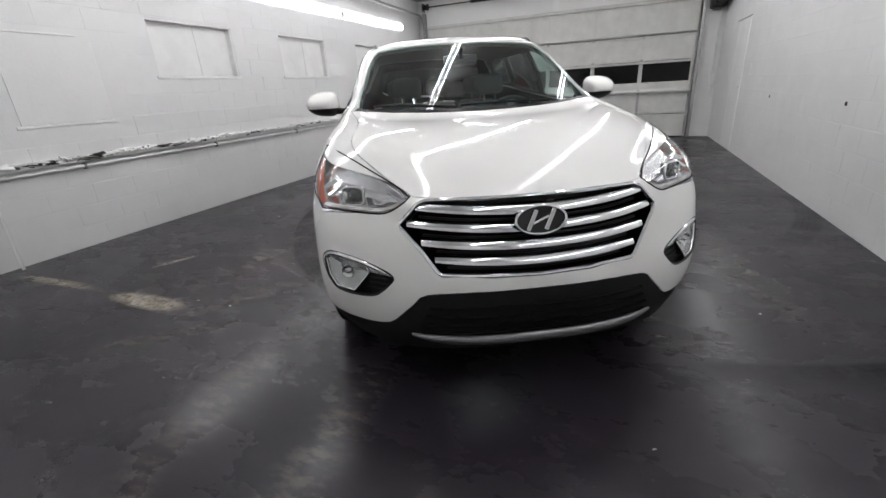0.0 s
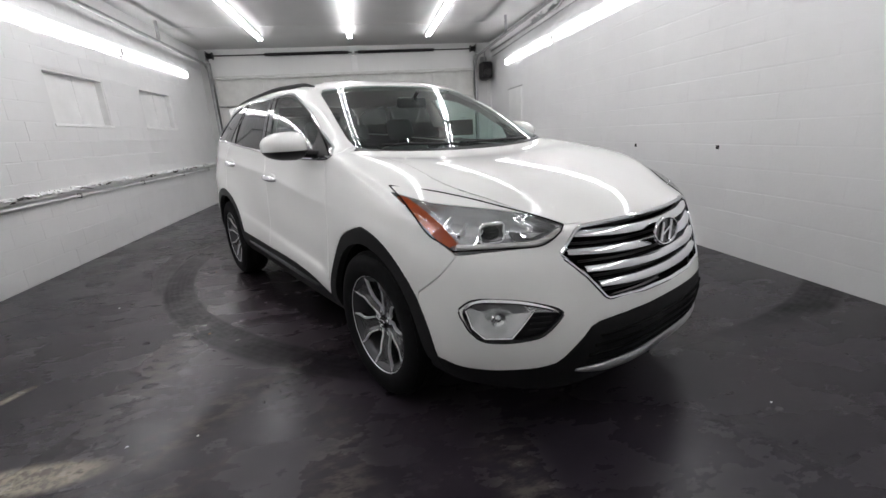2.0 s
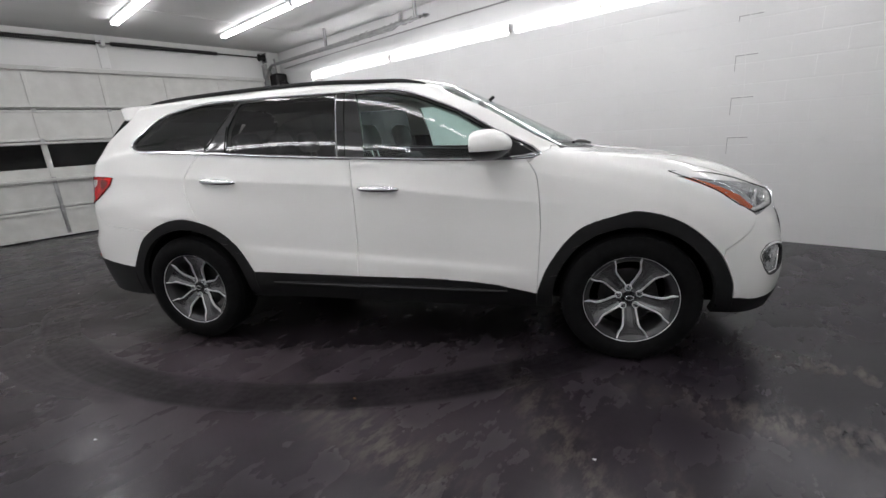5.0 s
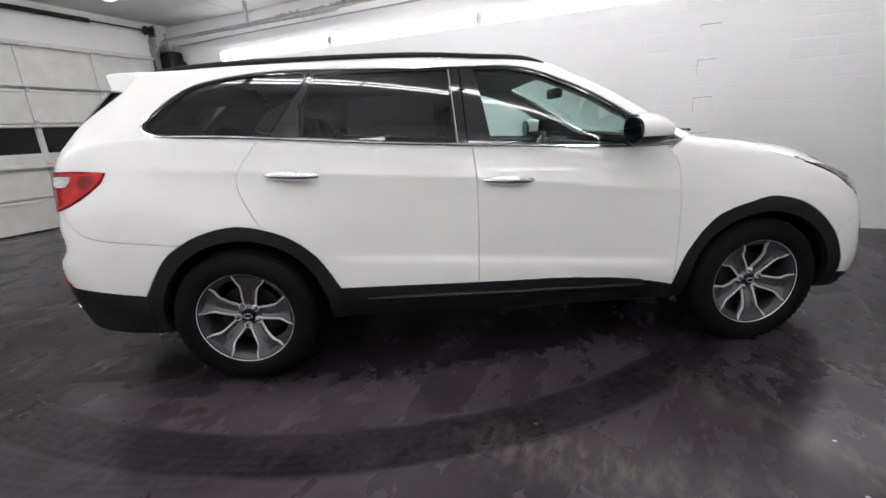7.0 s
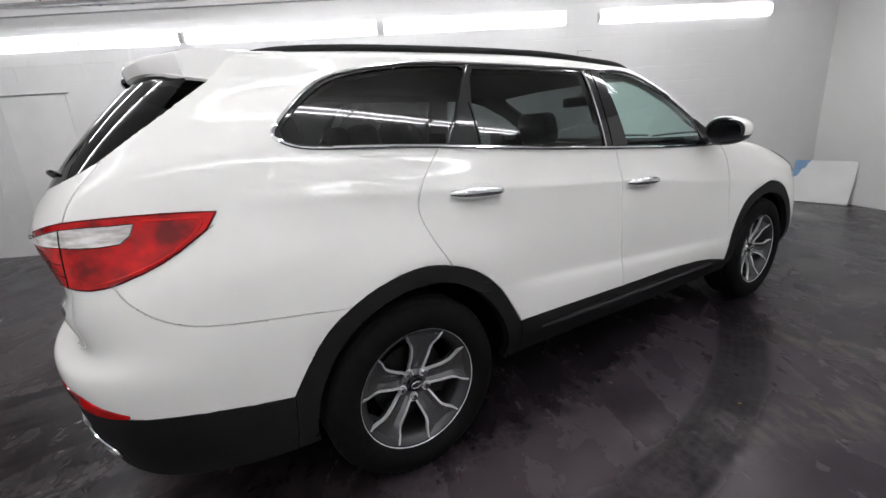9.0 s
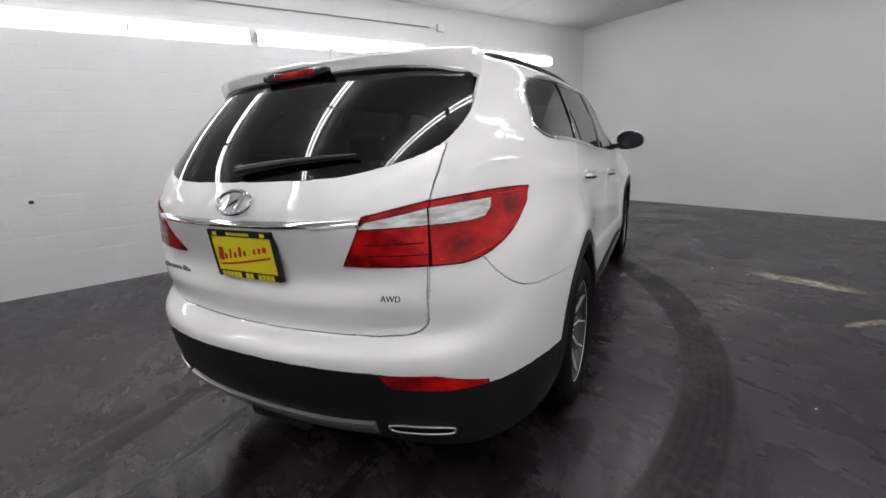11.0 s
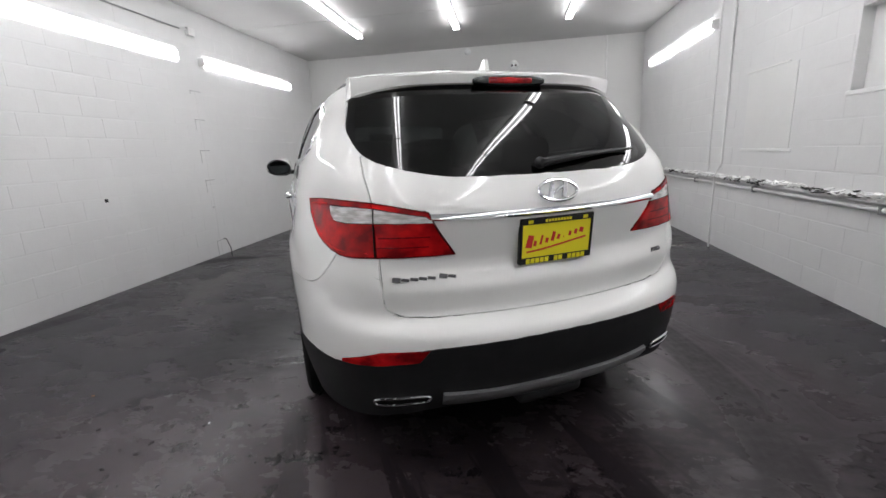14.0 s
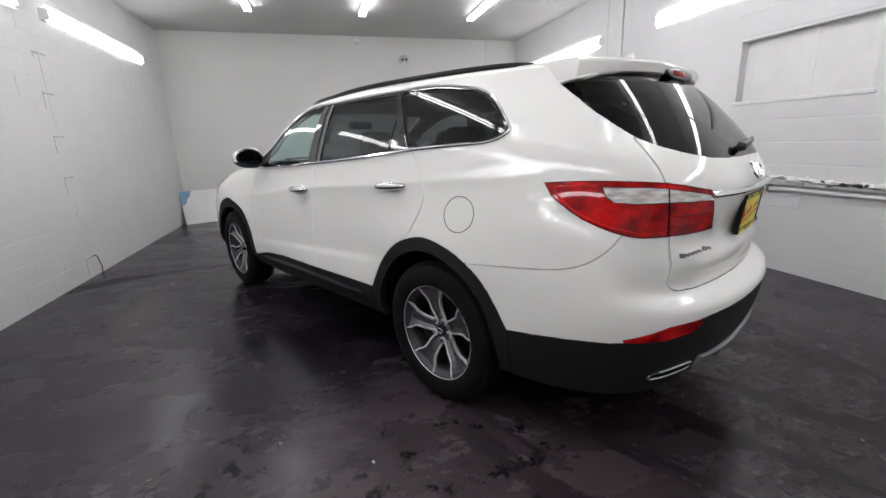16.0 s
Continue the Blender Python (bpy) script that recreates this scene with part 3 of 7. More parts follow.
part("patch_head", box_bm((-.01, -.22, 1.935), (.010, .50, 1.953), .005), PLASTER, patch, smooth=False)

# ---- details of the east wall ----
for k, (y, z) in enumerate(((1.17, .97), (2.42, .965), (4.6, .945), (6.4, 1.03))):
    bm = bmesh.new()
    add_lathe(bm, [(0, .012), (.010, .010), (.012, 0)], 8, pose(X1, y, z, 0, 0, 180))
    add_box(bm, (X1 - .004, y - .02, z - .018), (X1, y + .02, z + .018), .002)
    tagged(link("wall_bolt", bm, DARK_METAL, smooth=False), "rusty bolt stub in the white block wall", "bolt", "wall bolts")
joint = thing("masonry_joint", "ragged toothed joint between two stretches of block wall", "wall joint", kind="structure", m=pose(X1, -.43, 0))
for z, w, drop in ((2.245, .21, .05), (1.88, .20, .15), (1.475, .20, .17), (1.075, .19, .17), (.70, .06, .03), (.215, .14, .20)):
    bm = bmesh.new()
    add_box(bm, (-.010, -w / 2, z), (.004, w / 2, z + .010), .003)
    tooth = part("joint_tooth", bm, WALL, joint, smooth=False)
    # grey strips stand in for the shade in the grooves below and beside each tooth
    part("tooth_shadow", box_bm((-.0036, -w / 2 + .006, z - .009), (.003, w / 2 - .004, z - .001), .001), STEEL_GREY, joint, "dark strip as the shadow gap under the tooth", smooth=False)
    part("tooth_edge_shadow", box_bm((-.0034, w / 2 - .012, z - drop), (.003, w / 2 - .006, z - .009), .001), STEEL_GREY, joint, smooth=False)
bm = bmesh.new()
add_prism(bm, [(-.035, 0), (-.01, .30), (-.03, .70), (.0, 1.1), (-.015, 1.5), (.01, 1.9), (.0, 2.3), (.012, 2.3), (.018, 1.9), (.0, 1.5), (.012, 1.1), (-.012, .7), (.002, .3), (-.02, 0)], -.0045, .003, pose(0, 0, 0, 90, 0, 90))
part("joint_seam", bm, WALL, joint, smooth=False)
flush = thing("door_2", "flush white painted door without a handle", "door", kind="structure", m=pose(X1, 0, 0))
part("door_leaf", box_bm((-.006, 6.30, .01), (.02, 7.10, 2.05), .003), DOOR_WHITE, flush, smooth=False)
part("drip_rail", box_bm((-.022, 6.26, 2.06), (.0, 7.14, 2.075), .003), STEEL_GREY, flush, smooth=False)
bm = bmesh.new()
add_tube(bm, [(X1 - .03, 8.3, 3.05), (X1 - .03, 4.6, 3.05), (X1 - .03, 4.45, 3.10), (X1 - .03, 4.4, H)], .02, 8)
add_tube(bm, [(X1 - .02, 8.2, 2.92), (X1 - .02, 6.3, 2.95), (X1 - .02, 3.2, 2.98), (X1 - .02, -.3, 2.98)], .010, 8)
tagged(link("ceiling_conduit", bm, STEEL_GREY), "grey conduits under the ceiling along the block wall", "conduit")
bm = bmesh.new()
add_box(bm, (X1 - .05, -.55, 2.93), (X1, -.43, 3.03), .006)
add_tube(bm, [(X1 - .03, -.43, 2.99), (X1 - .09, -.2, 2.97)], .004, 6)
tagged(link("junction_box", bm, STEEL_WHITE, smooth=False), "white junction box above the wall lamps", "junction box")

bm = bmesh.new()
add_tube(bm, spline([(X1 - .004, -.63, .006), (X1 - .022, -.61, .07), (X1 - .026, -.57, .14), (X1 - .03, -.54, .20), (X1 - .026, -.505, .225), (X1 - .012, -.49, .215)], 4), .0055, 6)
tagged(link("wire_stub", bm, DARK_METAL), "dark bent wire stub at the foot of the block wall", "wire")
rng = random.Random(77)
LEAF = material("dry_leaf", (.30, .15, .05), .7, vary=.2, scale=60)
for kind_, mat, lab, at in (("leaf_scrap", LEAF, "small dry orange leaf scrap on the concrete floor", ((-2.17, 3.8), (-1.96, .55), (-.6, 3.9), (-2.4, 2.1), (.75, 3.1))), ("paper_crumb", FIXTURE, "small white crumb on the concrete floor", ((-1.64, -.58), (-1.93, -.58), (-2.9, 1.3), (.9, -1.0), (1.5, .2), (-2.5, 4.2), (-.14, 3.28)))):
    for x_, y_ in at:
        bm = bmesh.new()
        n = 6
        ring = [bm.verts.new((.011 * rng.uniform(.6, 1.3) * math.cos(2 * math.pi * k / n), .007 * rng.uniform(.6, 1.3) * math.sin(2 * math.pi * k / n), rng.uniform(.001, .006))) for k in range(n)]
        bm.faces.new(ring)
        bmesh.ops.solidify(bm, geom=bm.faces[:], thickness=.0015)
        bmesh.ops.transform(bm, matrix=pose(x_, y_, .0015, 0, 0, rng.uniform(0, 180)), verts=bm.verts)
        tagged(link(kind_, bm, mat, smooth=False), lab, "litter", kind_.replace("_", " ") + "s")
rng = random.Random(31)
bm = bmesh.new()
for k in range(230):
    f = rng.random()
    y = 6.0 - 2.4 * f
    z = 3.08 + .05 * f + rng.gauss(0, .020)
    if noise.noise(Vector((y * 2.6, 1, 0))) < -.05:
        continue
    w = rng.uniform(.012, .07)
    add_box(bm, (-.004, -w, -rng.uniform(.004, .016)), (.001, w, rng.uniform(.004, .016)), 0, m=pose(X1, y, z, rng.uniform(-20, 20), 0, 0))
tagged(link("paint_scar", bm, STEEL_GREY, smooth=False), "dark scars of peeled paint high on the block wall", "paint scar", kind="stuff")

# ---- garage door ----
gate = thing("garage_door", "white sectional garage door with a row of dark windows", "garage door", kind="structure", m=pose(0, Y1 - .06, 0))
ZS = [.004, .487, .955, 1.565, 2.06, GZ]
XS = [GX0 + .98 * k for k in range(7)]
for k, (z0, z1) in enumerate(zip(ZS, ZS[1:])):
    if k == 2:
        for lo, hi in (((GX0, 0, z0 + .004), (GX1, .045, z0 + .19)), ((GX0, 0, z1 - .05), (GX1, .045, z1 - .004))):
            sec = part("door_section", box_bm(lo, hi, .004), GATE, gate, smooth=False)
        for xa in XS:
            part("window_stile", box_bm((max(xa - .04, GX0), 0, z0 + .19), (min(xa + .04, GX1), .045, z1 - .05), .002), GATE, gate, smooth=False)
        for xa, xb in zip(XS, XS[1:]):
            part("door_pane", box_bm((xa + .04, .020, z0 + .19), (xb - .04, .026, z1 - .05)), PANE, gate, "dark night behind the pane", smooth=False)
    else:
        part("door_section", box_bm((GX0, .006, z0 + .004), (GX1, .045, z1 - .004), .004), GATE, gate, smooth=False)
    for z in (z0 + .018, z1 - .05):
        part("section_rail", box_bm((GX0, -.014, z), (GX1, .008, z + .030), .004), GATE, gate, smooth=False)
    for xa in XS:
        part("stile", box_bm((max(xa - .026, GX0), -.012, z0 + .05), (min(xa + .026, GX1), .010, z1 - .052), .003), STEEL_GREY if k < 2 else GATE, gate, smooth=False)
for xa in XS[1:-1]:
    for z in ZS[1:-1]:
        bm = bmesh.new()
        add_box(bm, (xa - .03, -.026, z - .045), (xa + .03, -.014, z + .045), .003)
        part("hinge", bm, STEEL_GREY, gate, smooth=False)
for z in (2.10, 2.66, 1.54, .96):
    part("strut", box_bm((GX0, -.075, z - .020), (GX1, -.012, z + .020), .004), GATE, gate, smooth=False)
part("bottom_seal", box_bm((GX0, .0, 0), (GX1, .045, .02)), BLACK, gate, smooth=False)
tracks = thing("door_tracks", "grey steel garage door tracks with shaft and dark springs", "door track")
for xa, d in ((GX0 - .05, -1), (GX1 + .05, 1)):
    bm = bmesh.new()
    pts = [(xa, Y1 - .09, 0), (xa, Y1 - .09, 2.55), (xa, Y1 - .13, 2.72), (xa, Y1 - .25, 2.86), (xa, Y1 - .42, 2.93), (xa, 3.6, 2.98)]
    add_tube(bm, pts, .028, 8)
    part("track", bm, STEEL_GREY, tracks)
    part("jamb_angle", box_bm((xa - .05 if d < 0 else xa - .01, Y1 - .13, 0), (xa + .01 if d < 0 else xa + .05, Y1, 3.0), .003), STEEL_GREY, tracks, smooth=False)
    for y in (3.7, 6.0):
        bm = bmesh.new()
        add_box(bm, (xa - .02, y - .02, 2.98), (xa + .02, y + .02, H), .003)
        part("track_hanger", bm, STEEL_GREY, tracks, smooth=False)
    bm = bmesh.new()
    add_lathe(bm, [(.0, -.06), (.075, -.06), (.075, -.05), (.055, -.045), (.055, .045), (.075, .05), (.075, .06), (0, .06)], 28, pose(xa - .06 * d, Y1 - .14, 3.12))
    part("cable_drum", bm, DARK_METAL, tracks)
    part("end_bearing", box_bm((xa + .02 * d - .006, Y1 - .20, 3.02), (xa + .02 * d + .006, Y1, 3.22), .003), STEEL_GREY, tracks, smooth=False)
bm = bmesh.new()
add_tube(bm, [(GX0 - .05, Y1 - .14, 3.12), (GX1 + .05, Y1 - .14, 3.12)], .013, 8)
part("shaft", bm, DARK_METAL, tracks, "dark torsion shaft")
for a, b_ in ((-2.75, -.95), (-.72, 1.02)):
    bm = bmesh.new()
    n = 64
    prof = []
    for k in range(n + 1):
        u = a + (b_ - a) * k / n
        prof += [(.030, u), (.038, u + (b_ - a) / n * .5)]
    add_lathe(bm, prof, 12, pose(0, Y1 - .14, 3.12), closed=False)
    part("torsion_spring", bm, DARK_METAL, tracks, "dark torsion spring")
bm = bmesh.new()
add_box(bm, (-.90, Y1 - .02, 2.74), (-.76, Y1, H), .003)
add_box(bm, (-.86, Y1 - .17, 3.07), (-.80, Y1 - .02, 3.17), .004)
part("centre_bracket", bm, STEEL_WHITE, tracks, smooth=False)
bm = bmesh.new()
add_box(bm, (2.13, Y1 - .36, 2.42), (2.40, Y1 - .05, 2.80), .05, 3)
motor = link("door_opener", bm, DARK_METAL)
tagged(motor, "dark grey garage door opener on the wall", "door opener")
bm = bmesh.new()
add_lathe(bm, [(0, -.16), (.07, -.16), (.085, -.13), (.085, .02), (0, .02)], 28, pose(2.26, Y1 - .36, 2.54, 0, 0, 90))
part("opener_motor", bm, DARK_METAL, motor)
bm = bmesh.new()
add_tube(bm, [(2.26, Y1 - .16, 2.8), (2.26, Y1 - .14, 3.12)], .02, 8)
part("opener_chain", bm, STEEL_GREY, motor)
part("opener_bracket", box_bm((2.20, Y1 - .05, 2.4), (2.34, Y1, 2.95), .003), STEEL_GREY, motor, smooth=False)
bm = bmesh.new()
add_tube(bm, [(2.36, Y1 - .02, .9), (2.36, Y1 - .02, 2.45)], .012, 8)
add_box(bm, (2.31, Y1 - .05, 1.05), (2.40, Y1, 1.25), .006)
tagged(link("opener_switch", bm, STEEL_WHITE, smooth=False), "wall switch with conduit beside the garage door", "switch")

# ---- lamps ----
def strip_lamp(name, label, group, glow):
    """An eight-foot fluorescent strip along y, its back at z = 0 facing up."""
    lamp = thing(name, label, "lamp", group)
    bm = bmesh.new()
    add_prism(bm, [(-.055, 0), (-.055, .028), (-.028, .052), (.028, .052), (.055, .028), (.055, 0)], -1.19, 1.19, pose(0, 0, 0, 90, 0, 0) @ Matrix.Diagonal((1, -1, 1, 1)))
    bmesh.ops.recalc_face_normals(bm, faces=bm.faces)
    part("housing", bm, FIXTURE, lamp, smooth=False)
    for y in (-1.19, 0, 1.19):
        part("lamp_holder", box_bm((-.052, y - .014 if y > -1 else y, -.085), (.052, y + .014 if y < 1 else y, -.028), .004), FIXTURE, lamp, smooth=False)
    for y0, y1 in ((-1.172, -.020), (.020, 1.172)):
        for dx in (-.034, .034):
            bm = bmesh.new()
            add_tube(bm, [(dx, y0, -.068), (dx, y1, -.068)], .0127, 8)
            part("tube", bm, glow, lamp, "glowing fluorescent tube")
    if glow is WALL_TUBE:
        for d in (-1, 1):
            bm = bmesh.new()
            add_prism(bm, [(d * .050, .046), (d * .092, .058), (d * .092, .061), (d * .050, .050)], -1.185, 1.185, pose(0, 0, 0, 90, 0, 0) @ Matrix.Diagonal((1, -1, 1, 1)))
            bmesh.ops.recalc_face_normals(bm, faces=bm.faces)
            part("reflector", bm, FIXTURE, lamp, "white enamel reflector wing", smooth=False)
    return lamp


first = strip_lamp("ceiling_lamp", "long white fluorescent strip on the ceiling, lit", "ceiling strip lamps", TUBE)
spots = [(x, -1.20 + 2.432 * k) for x in (.76, -.86, -2.60) for k in range(4)]
first.matrix_basis = pose(spots[0][0], spots[0][1], H)
for x, y in spots[1:]:
    copy_thing(first, pose(x, y, H))
wall_first = None
for wall, ys_ in (("e", (-1.78, 1.04, 3.49, 5.93)), ("w", (-2.18, 1.30, 3.75, 6.20))):
    for y in ys_:
        m = pose(X1, y, 2.63, 0, 90, 0) if wall == "e" else pose(X0, y, 2.63, 0, -90, 0)
        if wall_first is None:
            wall_first = strip_lamp("wall_lamp", "long white fluorescent strip on the block wall, lit", "wall strip lamps", WALL_TUBE)
            wall_first.matrix_basis = m
        else:
            copy_thing(wall_first, m)

# ---- the car's outer surface ----
# Design lines of one half, each from the front middle round the side to the rear middle.
BODY_LINES = []


def body_line(*pts):
    BODY_LINES.append(np.array(pts, float))


# lower edge
body_line((0, -.885, .235), (.3, -.870, .235), (.6, -.785, .245), (.795, -.61, .27), (.868, -.43, .29), (.88, 0, .30), (.88, .5, .30), (.88, 1, .30),
          (.88, 1.6, .31), (.88, 2.2, .32), (.89, 2.8, .31), (.885, 3.25, .305), (.835, 3.52, .315), (.70, 3.72, .33), (.42, 3.84, .370), (0, 3.87, .380))
body_line((0, -.955, .36), (.3, -.937, .36), (.6, -.835, .37), (.83, -.66, .38), (.920, -.44, .40), (.93, 0, .42), (.925, .5, .40), (.92, 1, .40),
          (.92, 1.6, .41), (.925, 2.2, .42), (.940, 2.8, .45), (.920, 3.25, .455), (.846, 3.558, .46), (.71, 3.755, .46), (.4, 3.872, .45), (0, 3.908, .45))
# bumpers' foremost line and lower doors
body_line((0, -.972, .53), (.3, -.950, .53), (.6, -.835, .54), (.843, -.66, .55), (.935, -.44, .56), (.94, 0, .58), (.925, .5, .55), (.92, 1, .55),
          (.92, 1.6, .56), (.925, 2.2, .58), (.945, 2.8, .60), (.922, 3.25, .60), (.853, 3.567, .60), (.715, 3.775, .60), (.4, 3.900, .59), (0, 3.940, .585))
# upper edge of the rear bumper
body_line((0, -.945, .66), (.3, -.92, .66), (.585, -.81, .67), (.838, -.64, .68), (.934, -.425, .70), (.942, 0, .76), (.912, .5, .68), (.906, 1, .68),
          (.906, 1.6, .69), (.912, 2.2, .71), (.945, 2.8, .77), (.921, 3.25, .70), (.852, 3.560, .704), (.716, 3.766, .690), (.4, 3.893, .682), (0, 3.930, .678))
body_line((0, -.925, .75), (.3, -.90, .75), (.575, -.785, .76), (.830, -.622, .77), (.928, -.415, .80), (.940, 0, .86), (.90, .5, .78), (.895, 1, .78),
          (.895, 1.6, .79), (.90, 2.2, .82), (.938, 2.8, .88), (.913, 3.25, .80), (.848, 3.552, .768), (.703, 3.738, .742), (.4, 3.826, .727), (0, 3.854, .720))
# through the headlamps and under the handles
body_line((0, -.895, .85), (.3, -.86, .86), (.56, -.74, .875), (.805, -.570, .90), (.904, -.38, .925), (.920, 0, .95), (.885, .5, .93), (.88, 1, .94),
          (.88, 1.6, .95), (.885, 2.2, .97), (.903, 2.8, .99), (.891, 3.25, .97), (.826, 3.546, .94), (.689, 3.740, .92), (.4, 3.820, .90), (0, 3.842, .90))
# crease of the tailgate under the plate; elsewhere half-way between its neighbours
UPPER = BODY_LINES.pop()
crease = (BODY_LINES[-1] + UPPER) / 2
crease[-3:] = (.697, 3.746, .836), (.4, 3.846, .818), (0, 3.874, .814)
BODY_LINES += [crease, UPPER]
# bonnet edge and shoulder
body_line((0, -.845, .905), (.3, -.80, .91), (.54, -.67, .925), (.760, -.47, .972), (.860, -.27, 1.012), (.888, .05, 1.05), (.87, .5, 1.04), (.865, 1, 1.05),
          (.865, 1.6, 1.07), (.87, 2.2, 1.09), (.872, 2.8, 1.11), (.85, 3.25, 1.11), (.785, 3.53, 1.09), (.675, 3.725, 1.075), (.4, 3.858, 1.078), (0, 3.888, 1.075))
# middle of the bonnet and belt
body_line((0, -.60, 1.018), (.29, -.57, 1.028), (.555, -.475, 1.045), (.715, -.275, 1.073), (.797, -.065, 1.099), (.836, .22, 1.128), (.845, .5, 1.135), (.848, 1, 1.155),
          (.848, 1.6, 1.19), (.85, 2.2, 1.225), (.845, 2.8, 1.27), (.81, 3.25, 1.28), (.756, 3.50, 1.25), (.666, 3.685, 1.21), (.38, 3.82, 1.185), (0, 3.85, 1.175))
# rear of the bonnet, just before the cowl
BELT = BODY_LINES[-1]
# foot of the windscreen and lower glass
body_line((0, .10, 1.145), (.27, .118, 1.147), (.5, .17, 1.154), (.66, .25, 1.165), (.735, .34, 1.18), (.77, .46, 1.20), (.79, .66, 1.235), (.813, 1, 1.27),
          (.819, 1.6, 1.30), (.818, 2.2, 1.34), (.797, 2.8, 1.38), (.758, 3.2, 1.39), (.706, 3.425, 1.37), (.636, 3.592, 1.33), (.357, 3.752, 1.28), (0, 3.79, 1.265))
FOOT = BODY_LINES.pop()
near_cowl = (BELT + FOOT) / 2 + np.array((.002, 0, 0))
near_cowl[:6] = (0, -.10, 1.112), (.27, -.08, 1.118), (.485, -.03, 1.127), (.665, .08, 1.140), (.752, .19, 1.152), (.795, .35, 1.168)
BODY_LINES += [near_cowl, FOOT]
body_line((0, .655, 1.421), (.25, .662, 1.418), (.45, .676, 1.408), (.60, .693, 1.391), (.655, .73, 1.40), (.685, .80, 1.42), (.708, .95, 1.455), (.727, 1.2, 1.49),
          (.740, 1.65, 1.51), (.739, 2.2, 1.51), (.722, 2.75, 1.505), (.690, 3.12, 1.495), (.650, 3.342, 1.485), (.600, 3.484, 1.47), (.333, 3.60, 1.455), (0, 3.632, 1.45))
# just under the head of the windscreen: the glass stays flat up to its edge
MIDDLE = BODY_LINES[-1]
HEAD = np.array(((0, 1.042, 1.612), (.22, 1.047, 1.609), (.42, 1.064, 1.598), (.55, 1.07, 1.58), (.605, 1.12, 1.578), (.64, 1.2, 1.585), (.66, 1.32, 1.59), (.67, 1.5, 1.60),
          (.672, 1.8, 1.61), (.67, 2.25, 1.61), (.66, 2.72, 1.605), (.643, 3.02, 1.600), (.616, 3.2, 1.596), (.555, 3.36, 1.585), (.32, 3.46, 1.575), (0, 3.50, 1.57)))
near_head = MIDDLE + (HEAD - MIDDLE) * .8 + np.array((.003, 0, .003))
near_head[:4] = (0, .968, 1.580), (.226, .973, 1.577), (.427, .990, 1.564), (.562, 1.005, 1.5465)
near_head[-3:] = (.570, 3.383, 1.559), (.323, 3.492, 1.555), (0, 3.530, 1.549)
BODY_LINES.append(near_head)
# head of the windscreen and edge of the roof
BODY_LINES.append(HEAD)
body_line((0, 1.2, 1.645), (.2, 1.2, 1.643), (.36, 1.22, 1.64), (.46, 1.25, 1.635), (.5, 1.3, 1.63), (.52, 1.38, 1.63), (.535, 1.5, 1.632), (.54, 1.65, 1.635),
          (.54, 1.9, 1.65), (.535, 2.25, 1.65), (.53, 2.65, 1.642), (.518, 2.9, 1.632), (.495, 3.06, 1.627), (.435, 3.17, 1.622), (.22, 3.22, 1.620), (0, 3.25, 1.618))
BODY_LINES.append(np.array([(0, 1.45 + 0.1 * i, 1.664 - 0.0008 * abs(i - 7) ** 1.5) for i in range(16)]))


def cubic(t, p, q):
    """A C2 spline through p at t, with free ends, taken at q."""
    n = len(t)
    h = np.diff(t)
    a = np.eye(n)
    r = np.zeros_like(p)
    for i in range(1, n - 1):
        a[i, i - 1], a[i, i], a[i, i + 1] = h[i - 1], 2 * (h[i - 1] + h[i]), h[i]
        r[i] = 6 * ((p[i + 1] - p[i]) / h[i] - (p[i] - p[i - 1]) / h[i - 1])
    m = np.linalg.solve(a, r)
    k = np.clip(np.searchsorted(t, q) - 1, 0, n - 2)
    d, e, w = (q - t[k])[:, None], (t[k + 1] - q)[:, None], h[k][:, None]
    return m[k] * e**3 / (6 * w) + m[k + 1] * d**3 / (6 * w) + (p[k] / w - m[k] * w / 6) * e + (p[k + 1] / w - m[k + 1] * w / 6) * d


